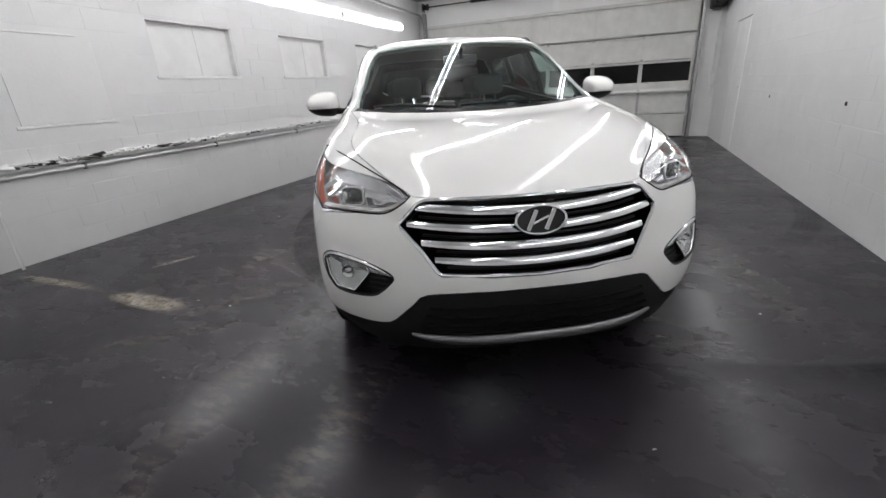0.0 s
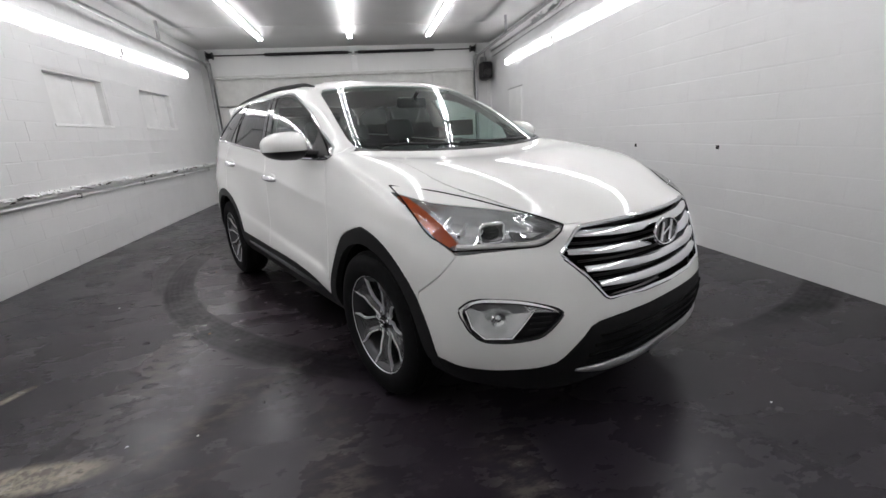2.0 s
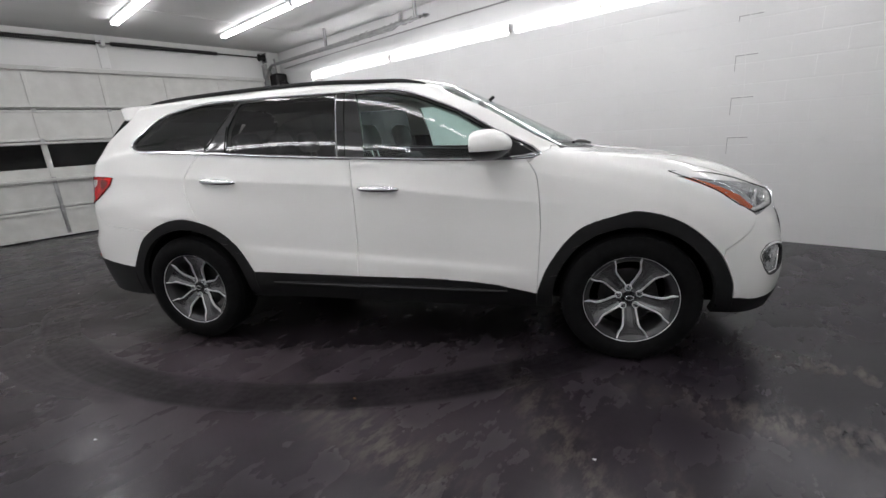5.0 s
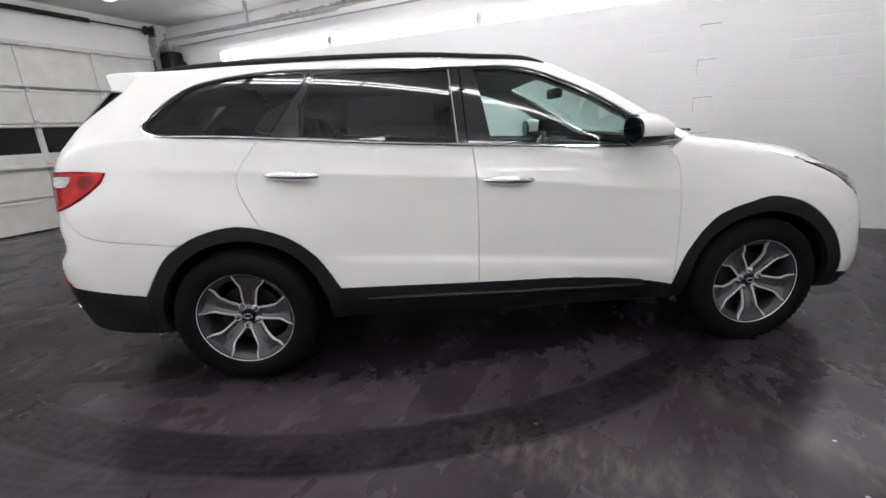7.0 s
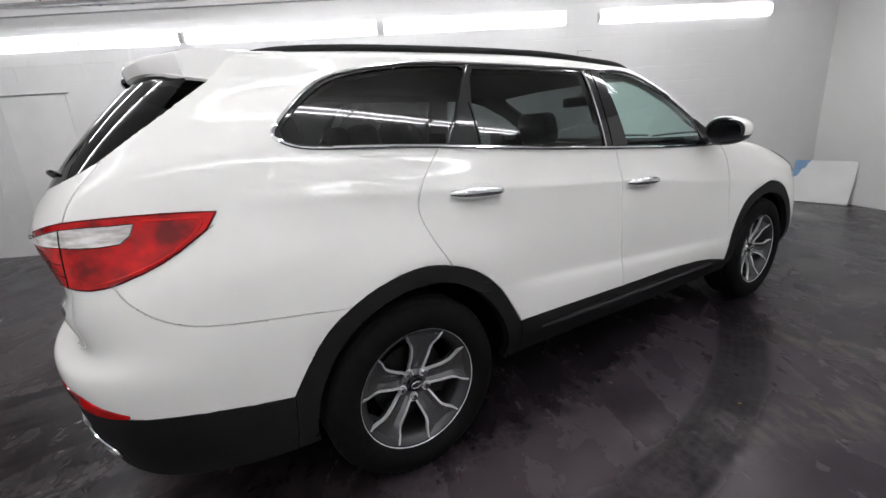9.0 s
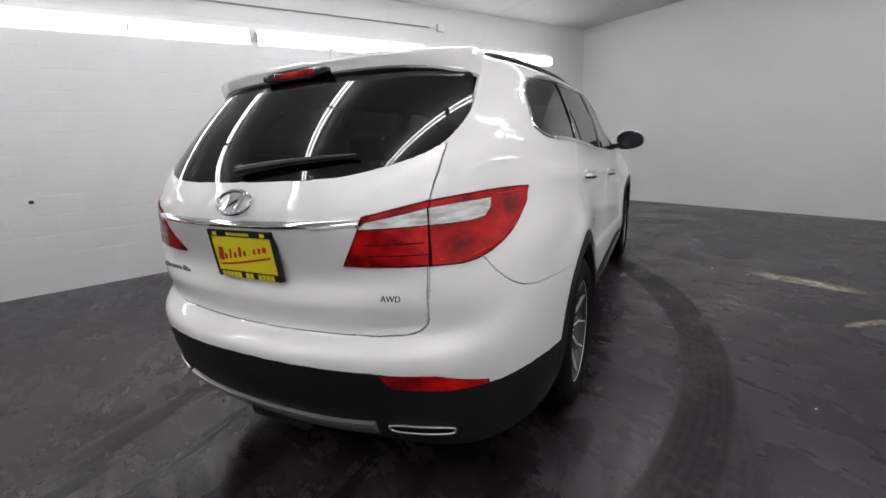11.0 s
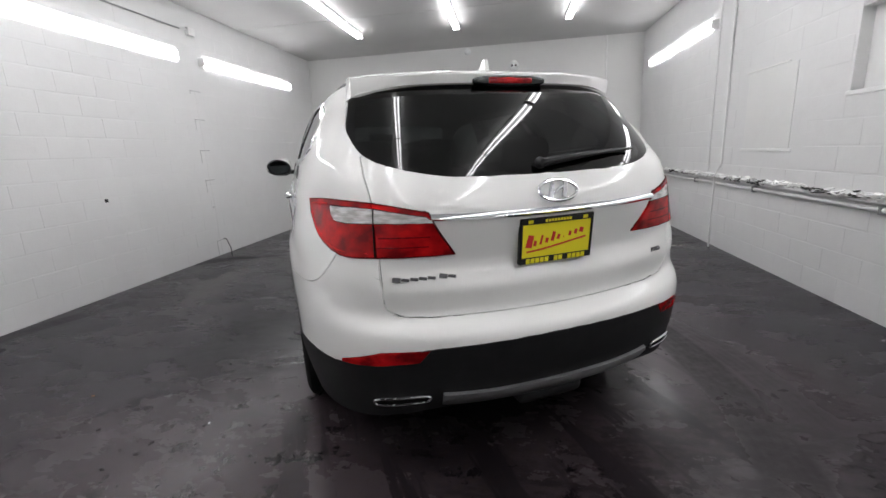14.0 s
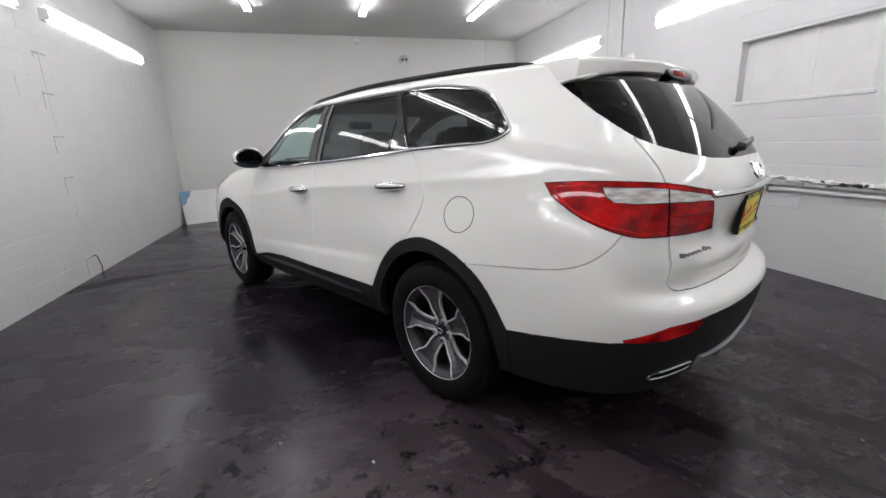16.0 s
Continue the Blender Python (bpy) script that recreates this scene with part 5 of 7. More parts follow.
for s in BOTH:
    skin("fender", panel(["fender"], sides=s), PAINT, car)
    fd = skin("front_door", panel(["front_door"], sides=s), PAINT, car)
    rd = skin("rear_door", panel(["rear_door"], sides=s), PAINT, car)
    pane(["front_window"], GLASS_FRONT, fd, "clear greenish door window", s[0])
    pane(["rear_window"], GLASS_DARK, rd, "dark tinted door window", s[0])
    pane(["quarter_window"], GLASS_DARK, car, "dark tinted quarter window", s[0], "quarter_window")
    skin("window_surround", panel(["window_surround"], 0.0015, 0.012, sides=s), GLOSS_BLACK, car, "gloss black pillar trim")
    skin("front_wheel_arch", panel(["front_arch"], 0.003, 0.035, sides=s), CLADDING, car, "black textured wheel arch trim")
    skin("rear_wheel_arch", panel(["rear_arch"], 0.003, 0.035, sides=s), CLADDING, car, "black textured wheel arch trim")
    skin("sill", panel(["sill"], 0.002, 0.03, sides=s), CLADDING, car, "black textured sill trim")
    bm = bmesh.new()
    add_tube(bm, [side_skin(.66 + 1.50 * k / 16, .405 + .030 * k / 16, s[0], .002) for k in range(17)], [.006 + .012 * math.sin(math.pi * k / 16) ** .4 for k in range(17)], 8, flat=.8)
    part("sill_step", bm, BLACK, car, "smooth black step along the sill")
    # chrome line round the side windows, seams in the black pillars
    x = s[0]
    loop = [side_skin(p.y, p.z, x, 0.002) for p in GLASS_AREA]
    bm = bmesh.new()
    add_tube(bm, loop + loop[:1], 0.0065, 8, caps=False)
    part("window_chrome", bm, CHROME, car, "thin chrome strip round the windows")
    bm = bmesh.new()
    belt = [side_skin(y, z, x, 0.004) for y, z in ((.50, 1.159), (.727, 1.146), (1.1, 1.160), (1.517, 1.186), (2.0, 1.217), (2.415, 1.251), (2.763, 1.278), (3.0, 1.289))]
    add_tube(bm, spline(belt, 5), 0.009, 8)
    part("belt_moulding", bm, CHROME, car, "chrome belt moulding")
    for (ya, za, yb, zb), r, mat, nm in (((1.600, 1.19, 1.620, 1.565), .0025, VOID, "pillar_seam"), ((1.650, 1.20, 1.674, 1.558), .003, SATIN, "pillar_strip"), ((2.415, 1.262, 2.415, 1.42), .0025, VOID, "pillar_seam"), ((2.575, 1.268, 2.36, 1.572), .003, GLOSS_BLACK, "pillar_strip")):
        bm = bmesh.new()
        add_tube(bm, [side_skin(ya + (yb - ya) * k / 6, za + (zb - za) * k / 6, x, 0.001) for k in range(7)], r, 6)
        part(nm, bm, mat, car)
    # door handles: a chrome bar on two feet over a shallow cup
    for yc, zc, door in ((2.47, 1.087, rd), (1.40, 1.009, fd)):
        bm = bmesh.new()
        path = [side_skin(yc - .125 + .25 * k / 12, zc + (.016 if door is rd else .012) * (k / 12 - .5), x) for k in range(13)]
        path = [p + Vector((x * (.030 * math.sin(math.pi * k / 12) ** .5 + .004), 0, .003 * math.sin(math.pi * k / 12))) for k, p in enumerate(path)]
        add_tube(bm, path, [.009 + .0105 * math.sin(math.pi * k / 12) ** .6 for k in range(13)], 10, flat=1.15)
        handle = part("door_handle", bm, CHROME, door, "chrome door handle")
        bm = bmesh.new()
        c, n = surface(side_skin(yc, zc, x))
        add_lathe(bm, [(0, .0035), (.045, .003), (.052, .0005), (.053, -.004)], 28, Matrix.Translation(c) @ Matrix.Diagonal((x, 1.75, .62, 1)))
        part("handle_cup", bm, PAINT, door)

# black line at the seam of the fuel filler door on the driver's side
ring = [side_skin(2.975 + .088 * math.cos(a), .988 + .078 * math.sin(a), 1, -.0005) for a in [2 * math.pi * k / 48 for k in range(48)]]
bm = bmesh.new()
add_tube(bm, ring + ring[:1], 0.0022, 6, caps=False)
filler = part("fuel_door_seam", bm, SMOKED, car, "thin dark gap round the fuel filler door")

# ---- lining, floor pan and wheel houses ----
def lining(regions, off, name, mat, keep=None):
    bm = panel(regions, 0, weld=True, offset=-off)
    if keep:
        bmesh.ops.delete(bm, geom=[f for f in bm.faces if not keep(f.calc_center_median())], context="FACES")
    bmesh.ops.reverse_faces(bm, faces=bm.faces)
    return part(name, bm, mat, car, smooth=True, angle=180)


lining(["body_frame", "front_door", "rear_door", "fender", "hood", "tailgate", "cowl"], .045, "inner_lining", TRIM_DARK, lambda c: c.z < 1.30 or c.y > 3.0)
lining(["body_frame", "window_surround"], .035, "headliner", TRIM_LIGHT, lambda c: c.z >= 1.30 and c.y <= 3.0)
lining(["front_bumper", "rear_bumper", "front_apron", "rear_apron", "sill"], .05, "inner_shell", VOID)
bm = bmesh.new()
add_box(bm, (-.70, -.50, .285), (.70, 3.30, .33), .02)
add_box(bm, (-.46, 3.30, .30), (.46, 3.66, .345), .02)
part("floor_pan", bm, VOID, car)
for y, r in ((0, .435), (2.775, .445)):
    for s in (1, -1):
        bm = bmesh.new()
        n = 28
        a0, a1 = math.radians(-4), math.radians(184)
        rows = []
        for k in range(n + 1):
            a = a0 + (a1 - a0) * k / n
            rows.append([bm.verts.new((s * x, y + rr * math.cos(a), .365 + rr * math.sin(a))) for x, rr in ((.905, r - .022), (.89, r), (.56, r), (.56, .02))])
        for p, q in zip(rows, rows[1:]):
            for i in range(3):
                bm.faces.new((p[i], q[i], q[i + 1], p[i + 1]))
        part("wheel_house", bm, VOID, car)

# ---- headlamps ----
def lamp_inside(regions, off, s, where=None):
    bm = panel(regions, 0, sides=s, offset=off)
    if where:
        bmesh.ops.delete(bm, geom=[f for f in bm.faces if not where(f.calc_center_median())], context="FACES")
    return bm


def plate_bm(m):
    bm = bmesh.new()
    add_box(bm, (-.020, -.046, -.035), (-.006, .046, .035), .004, m=m)
    return bm


for s in BOTH:
    x = s[0]
    lamp = skin("headlamp", panel(["headlamp"], 0, sides=s, offset=0.001), CLEAR, car, "clear headlamp with chrome reflectors and amber marker")
    lamp.visible_shadow = False
    bm = lamp_inside(["headlamp"], -0.05, s)
    # the bowl's wall joins the lens edge to the bowl
    rim = [e for e in bm.edges if e.is_boundary]
    out = bmesh.ops.extrude_edge_only(bm, edges=rim)["geom"]
    for v in [g for g in out if isinstance(g, bmesh.types.BMVert)]:
        v.co += surface(v.co)[1] * 0.048
    bmesh.ops.recalc_face_normals(bm, faces=bm.faces)
    part("lamp_bowl", bm, LAMP_BEZEL, lamp, "bright lamp bowl", angle=30)
    # amber side marker
    bm = bmesh.new()
    edge = [((.868, -.225, 1.000), (.840, -.235, 1.003)), ((.874, -.30, .966), (.836, -.315, .980)), ((.873, -.38, .922), (.830, -.40, .945)), ((.862, -.455, .872), (.818, -.475, .898)), ((.842, -.520, .828), (.808, -.545, .850))]
    rows = [[surface((x * p[0], p[1], p[2]))[0] - surface((x * p[0], p[1], p[2]))[1] * .006 for p in e] for e in edge]
    vs = [[bm.verts.new(r[0]), bm.verts.new(r[0] + (r[1] - r[0]) * .72)] for r in rows]
    for p, q in zip(vs, vs[1:]):
        bm.faces.new((p[0], q[0], q[1], p[1]))
    bmesh.ops.solidify(bm, geom=bm.faces[:], thickness=.008)
    bmesh.ops.recalc_face_normals(bm, faces=bm.faces)
    part("side_marker", bm, AMBER, lamp, "amber side marker", smooth=False)
    # projector, chrome frame and reflector fins
    eye, n = surface((x * .715, -.615, .885))
    axis = Vector((x * .38, -.92, .05)).normalized()
    m = Matrix.Translation(eye - n * .030) @ axis.to_track_quat("X", "Z").to_matrix().to_4x4()
    bm = bmesh.new()
    loop = [(.006, .048 * math.copysign(abs(math.cos(a)) ** .45, math.cos(a)), .037 * math.copysign(abs(math.sin(a)) ** .45, math.sin(a))) for a in [2 * math.pi * k / 32 for k in range(33)]]
    add_tube(bm, [m @ Vector(p) for p in loop], .0075, 8, caps=False)
    part("projector_ring", bm, REFLECTOR, lamp, "chrome square projector ring")
    bm = bmesh.new()
    add_lathe(bm, [(.034, -.012), (.031, .0), (.020, .009), (0, .012)], 28, m @ Matrix.Diagonal((1, 1.05, .85, 1)))
    part("projector_lens", bm, GLOSS_BLACK, lamp, "dark glass projector lens")
    part("projector_plate", plate_bm(m), SMOKED, lamp, smooth=False)
    # crumpled chrome facets beside the amber marker
    for k in range(4):
        f = k / 3
        c, n = surface((x * (.757 + .062 * f), -.590 + .19 * f, .868 + .052 * f))
        tilt = Matrix.Translation(c - n * .026) @ n.to_track_quat("X", "Z").to_matrix().to_4x4()
        bm = bmesh.new()
        add_box(bm, (-.016, -.008, -.050), (.006, .007, .030 - .008 * k), .003, m=tilt @ pose(0, 0, 0, 28 * x, (-8, 10, -14, 6)[k], (24, -20, 30, -12)[k] * x))
        part("reflector_facet", bm, REFLECTOR, lamp, "chrome reflector facet", smooth=False)
    # dark bay with a pointed turn reflector, towards the grille
    for name, off, mat, out, lab in (("turn_bay", .024, SMOKED, ((.668, -.665, .902), (.600, -.728, .898), (.545, -.757, .888), (.598, -.738, .852), (.660, -.688, .850)), "dark bay of the turn lamp"),
                                     ("turn_reflector", .016, REFLECTOR, ((.640, -.690, .892), (.572, -.745, .886), (.612, -.728, .862), (.640, -.705, .864)), "pointed turn lamp reflector")):
        bm = bmesh.new()
        ring = [surface((x * a, b, c)) for a, b, c in out]
        rim_ = [bm.verts.new(p - n * off) for p, n in ring]
        deep_ = [bm.verts.new(p - n * (off + .016)) for p, n in ring]
        hub_ = bm.verts.new(sum((p - n * (off + (.012 if mat is REFLECTOR else .002)) for p, n in ring), Vector()) / len(ring))
        for k in range(len(ring)):
            bm.faces.new((rim_[k], rim_[(k + 1) % len(ring)], hub_))
            bm.faces.new((rim_[k], deep_[k], deep_[(k + 1) % len(ring)], rim_[(k + 1) % len(ring)]))
        bmesh.ops.recalc_face_normals(bm, faces=bm.faces)
        part(name, bm, mat, lamp, lab, smooth=False)
    # broad pale band under the bonnet's edge
    bm = bmesh.new()
    rows = []
    for (a, b, c), h in zip(((.838, -.175, 1.016), (.800, -.25, 1.002), (.745, -.35, .983), (.680, -.455, .967), (.610, -.568, .949), (.545, -.662, .927), (.500, -.740, .903)), (.003, .006, .008, .010, .013, .014, .010)):
        up_, low_ = surface((x * a, b, c - .006)), surface((x * a, b, c - .006 - h))
        rows.append([bm.verts.new(up_[0] - up_[1] * .008), bm.verts.new(low_[0] - low_[1] * .008), bm.verts.new(low_[0] - low_[1] * .030)])
    for p, q in zip(rows, rows[1:]):
        for i in range(2):
            bm.faces.new((p[i], p[i + 1], q[i + 1], q[i]))
    bmesh.ops.recalc_face_normals(bm, faces=bm.faces)
    part("light_band", bm, PALE_BAND, lamp, "pale light band along the upper edge", angle=50)
    bm = bmesh.new()
    strip = [surface((x * a, b, c)) for a, b, c in ((.50, -.765, .876), (.56, -.757, .853), (.61, -.733, .838), (.70, -.66, .834), (.77, -.60, .832), (.825, -.54, .832))]
    add_tube(bm, spline([p - n * .012 for p, n in strip], 4), .011, 6)
    part("lower_light_strip", bm, CLEAR_LENS, lamp, "chrome strip along the lamp's lower edge")
    bm = bmesh.new()
    loop = [surface((x * p[0], p[1], p[2]))[0] for p in HEADLAMP]
    add_tube(bm, loop + loop[:1], .0034, 6, caps=False)
    part("lamp_gap", bm, VOID, lamp)

    # fog lamps in chrome edged nests
    nest = lamp_inside(["fog"], -.034, s)
    rim = [e for e in nest.edges if e.is_boundary]
    out = bmesh.ops.extrude_edge_only(nest, edges=rim)["geom"]
    for v in [g for g in out if isinstance(g, bmesh.types.BMVert)]:
        v.co += surface(v.co)[1] * 0.036
    bmesh.ops.recalc_face_normals(nest, faces=nest.faces)
    fog = part("fog_lamp", nest, BLACK, front_bumper, "fog lamp in a black nest with a chrome edge", angle=30)
    bm = bmesh.new()
    loop = [surface((x * p[0], p[1], p[2])) for p in FOG]
    add_tube(bm, [p - n * .003 for p, n in loop] + [loop[0][0] - loop[0][1] * .003], .005, 8, caps=False)
    part("nest_edge", bm, BLACK, fog)
    bm = bmesh.new()
    mid = sum((p for p, n in loop), Vector()) / len(loop)
    shine = [p + (mid - p) * .09 - n * .004 for p, n in loop]
    top = sorted((p for p in shine if p.z > .592), key=lambda p: -abs(p.x))
    add_tube(bm, top, [.006 + .006 * math.sin(math.pi * k / max(1, len(top) - 1)) for k in range(len(top))], 8)
    part("chrome_bezel", bm, CHROME, fog, "chrome bezel")
    bm = bmesh.new()
    wing = [surface((x * a, b, c)) for a, b, c in ((.700, -.742, .628), (.65, -.785, .612), (.598, -.824, .596), (.586, -.834, .584), (.640, -.80, .588), (.680, -.768, .592))]
    bm.faces.new([bm.verts.new(p - n * .010) for p, n in wing])
    bmesh.ops.solidify(bm, geom=bm.faces[:], thickness=.006)
    part("chrome_wing", bm, REFLECTOR, fog, "chrome strip beside the lens", smooth=False)
    lens = [(.839, -.592, .620), (.814, -.618, .642), (.766, -.671, .642), (.690, -.750, .624), (.672, -.775, .594), (.704, -.753, .545), (.738, -.728, .498), (.804, -.652, .501), (.830, -.616, .543)]
    pts = [surface((x * a, b, c)) for a, b, c in lens]
    bm = bmesh.new()
    deep = [bm.verts.new(p - n * .010) for p, n in pts]
    back = [bm.verts.new((sum((q - w * .024 for q, w in pts), Vector()) / len(pts)) * .55 + (p - n * .024) * .45) for p, n in pts]
    for k in range(len(pts)):
        bm.faces.new((deep[k], deep[(k + 1) % len(pts)], back[(k + 1) % len(pts)], back[k]))
    bm.faces.new(back)
    bmesh.ops.recalc_face_normals(bm, faces=bm.faces)
    part("fog_reflector", bm, LAMP_BEZEL, fog, "bright fog lamp reflector", smooth=False)
    bm = bmesh.new()
    edge = [p - n * .007 for p, n in pts]
    add_tube(bm, edge + edge[:1], .0045, 6, caps=False)
    part("lens_edge", bm, REFLECTOR, fog, "bright edge of the fog lamp")
    bm = bmesh.new()
    face = [bm.verts.new(p - n * .006) for p, n in pts]
    mid = bm.verts.new(sum((p for p, n in pts), Vector()) / len(pts) - pts[0][1] * .002)
    for k in range(len(pts)):
        bm.faces.new((face[k], face[(k + 1) % len(pts)], mid))
    bmesh.ops.recalc_face_normals(bm, faces=bm.faces)
    glass_ = part("fog_lens", bm, CLEAR, fog, "clear fog lamp lens", angle=60)
    glass_.visible_shadow = False
    bm = bmesh.new()
    c, n = surface((x * .760, -.680, .570))
    tilt = Matrix.Translation(c - n * .022) @ Vector((x * .35, -.93, 0)).to_track_quat("X", "Z").to_matrix().to_4x4()
    add_lathe(bm, [(.030, .002), (.027, .006), (.014, .002), (.007, .006), (.006, .012), (0, .014)], 24, tilt)
    part("fog_bulb", bm, REFLECTOR, fog, "bulb in its reflector")
    for k in range(4):
        bm = bmesh.new()
        zz = .525 + .022 * k
        add_tube(bm, [surface((x * (.612 + (.075 - .008 * k) * j / 4), -.825 + .055 * j / 4, zz))[0] - surface((x * .65, -.79, zz))[1] * .016 for j in range(5)], .003, 6)
        part("nest_rib", bm, BLACK, fog)

# ---- grille ----
bm = panel(["grille"], 0, weld=True, offset=-.075)
grille = part("grille", bm, VOID, car, "black grille with chrome bars", angle=180)
bm = bmesh.new()
edge = [on_skin(sx * p[0], p[2], True, -.002) for sx, run in ((1, GRILLE[1:-1]), (-1, GRILLE[-2:0:-1])) for p in run]
add_tube(bm, edge + edge[:1], .0085, 8, caps=False)
part("grille_frame", bm, CHROME, grille, "chrome grille frame")
for k, z in enumerate((.836, .771, .706, .646)):
    half = (.466, .505, .456, .408)[k]
    bm = bmesh.new()
    rows = []
    for j in range(41):
        a = -half + 2 * half * j / 40
        zz = z + .022 * (abs(a) / .5) ** 1.6
        q = on_skin(a, zz, True, -.006)
        back = Vector((0, 1, 0))
        thick = .0175 - .005 * (abs(a) / half) ** 3
        rows.append([bm.verts.new(q + Vector((0, dy, dz * thick))) for dy, dz in ((.016, .98), (.007, .72), (-.005, -.15), (-.006, -.70), (.004, -1.0), (.040, -.8), (.052, .4), (.036, .92))])
    for p, q in zip(rows, rows[1:]):
        for i in range(8):
            bm.faces.new((p[i], p[(i + 1) % 8], q[(i + 1) % 8], q[i]))
    bm.faces.new(rows[0])
    bm.faces.new(rows[-1][::-1])
    bmesh.ops.recalc_face_normals(bm, faces=bm.faces)
    part("grille_bar", bm, CHROME, grille, "thick chrome grille bar", angle=50)
for k in range(5):
    z = (.865, .803, .738, .675, .618)[k]
    bm = bmesh.new()
    half = (.42, .47, .46, .41, .37)[k]
    add_tube(bm, [on_skin(-half + 2 * half * j / 24, z + .02 * (abs(-half + 2 * half * j / 24) / .5) ** 1.6, True, -.045) for j in range(25)], .006, 6)
    part("grille_slat", bm, BLACK, grille)


def emblem(parent, c, n, width, height, back):
    """A plain chrome oval ring with two slanted bars."""
    m = Matrix.Translation(c) @ n.to_track_quat("Z", "Y").to_matrix().to_4x4()
    ring = [m @ Vector((width * math.cos(a), height * math.sin(a), .006)) for a in [2 * math.pi * k / 40 for k in range(40)]]
    bm = bmesh.new()
    add_tube(bm, ring + ring[:1], .0064, 8, caps=False)
    badge = part("emblem", bm, CHROME, parent, "chrome oval emblem")
    bm = bmesh.new()
    for dx in (-.36, .36):
        add_box(bm, (-.009, -height * .80, .001), (.009, height * .80, .012), .003, m=m @ Matrix.Translation((dx * width, 0, 0)) @ pose(0, 0, 0, 0, 0, -24))
    add_tube(bm, [m @ Vector((-.30 * width, -.012, .006)), m @ Vector((0, .002, .008)), m @ Vector((.30 * width, .012, .006))], .006, 6)
    part("emblem_bars", bm, CHROME, badge, smooth=False)
    if back:
        bm = bmesh.new()
        add_lathe(bm, [(0, .004), (.98, .004), (1.0, 0)], 40, m @ pose(0, 0, 0, 0, -90, 0) @ Matrix.Diagonal((1, height, width, 1)))
        part("emblem_back", bm, back, badge)


c, n = surface((0, -.905, .795))
emblem(grille, c + n * .012, Vector((0, -.98, .16)).normalized(), .097, .054, GLOSS_BLACK)

# lower intake, its ribs and the silver lip
bm = bmesh.new()
for z, h, d in ((.47, .44, .035), (.43, .46, .02), (.39, .48, .035), (.35, .48, .02)):
    add_tube(bm, [on_skin(-h + 2 * h * j / 20, z, True, .002) for j in range(21)], .007, 6)
part("intake_ribs", bm, VOID, front_apron)
bm = bmesh.new()
rows = []
for j in range(41):
    a = -.52 + 1.04 * j / 40
    thin = 1 - .75 * abs(a / .52) ** 6
    q = on_skin(a, .318 + .018 * (abs(a) / .55) ** 3, True, .004)
    rows.append([bm.verts.new(q + Vector((0, dy * thin, dz * thin))) for dy, dz in ((0, .016), (-.014, .008), (-.018, -.012), (-.006, -.030), (.03, -.034), (.03, .012))])
for p, q in zip(rows, rows[1:]):
    for i in range(6):
        bm.faces.new((p[i], p[(i + 1) % 6], q[(i + 1) % 6], q[i]))
bm.faces.new(rows[0])
bm.faces.new(rows[-1][::-1])
bmesh.ops.recalc_face_normals(bm, faces=bm.faces)
part("skid_lip", bm, SATIN, front_apron, "satin silver lower lip", angle=50)

# ---- tail lamps ----
for s in BOTH:
    x = s[0]
    lamp = skin("tail_lamp", panel(["tail_lamp"], .002, .02, sides=s, offset=.006), RED_LENS, car, "red wraparound tail lamp")
    skin("reversing_lens", panel(["tail_white"], .001, .01, sides=s, offset=.0065), CLEAR_LENS, lamp, "clear reversing lens")
    inner = skin("tail_lamp", panel(["tail_lamp_inner"], .002, .02, sides=s, offset=.006), RED_LENS, tailgate, "red tail lamp on the tailgate")
    skin("reversing_lens", panel(["tail_white_inner"], .001, .01, sides=s, offset=.0065), CLEAR_LENS, inner, "clear reversing lens")
    # a brighter line inside the tip, dark ribs in the tailgate's half
    def on_lamp(a, b, c, off):
        hit = REFERENCE_TREE.ray_cast(Vector((a, b, c)) + REAR_CORNER * .6, -REAR_CORNER)[0]
        p, n = surface((x * hit.x, hit.y, hit.z))
        return p + n * off
    bm = bmesh.new()
    tip = ((.775, 3.55, 1.130), (.795, 3.48, 1.128), (.812, 3.40, 1.122), (.815, 3.42, 1.085), (.803, 3.51, 1.020), (.755, 3.645, .974), (.67, 3.745, .967))
    add_tube(bm, spline([on_lamp(*p, .0045) for p in tip], 4), .0042, 6)
    part("lens_line", bm, BRIGHT_RED, lamp, "brighter red line inside the lens")
    bm = bmesh.new()
    for z in (.985, 1.02):
        add_tube(bm, [on_lamp(.635 - .20 * k / 6 - (1.02 - z) * -.3, 3.765 + .075 * k / 6, z, .005) for k in range(6)], .0025, 6)
    part("lens_rib", bm, DARK_RED, inner)
    bm = bmesh.new()
    add_tube(bm, [on_lamp(.645, 3.752, .95 + .17 * k / 8, .0055) for k in range(9)], .003, 6)
    part("lens_seam", bm, VOID, lamp)
    bm = bmesh.new()
    edge = [on_lamp(*p, .003) for p in TAIL]
    add_tube(bm, edge + edge[:1], .0035, 6, caps=False)
    part("lens_gap", bm, DARK_RED, lamp)
    skin("rear_reflector", panel(["reflector"], .001, .008, sides=s, offset=.003), RED_LENS, rear_bumper, "red bumper reflector")

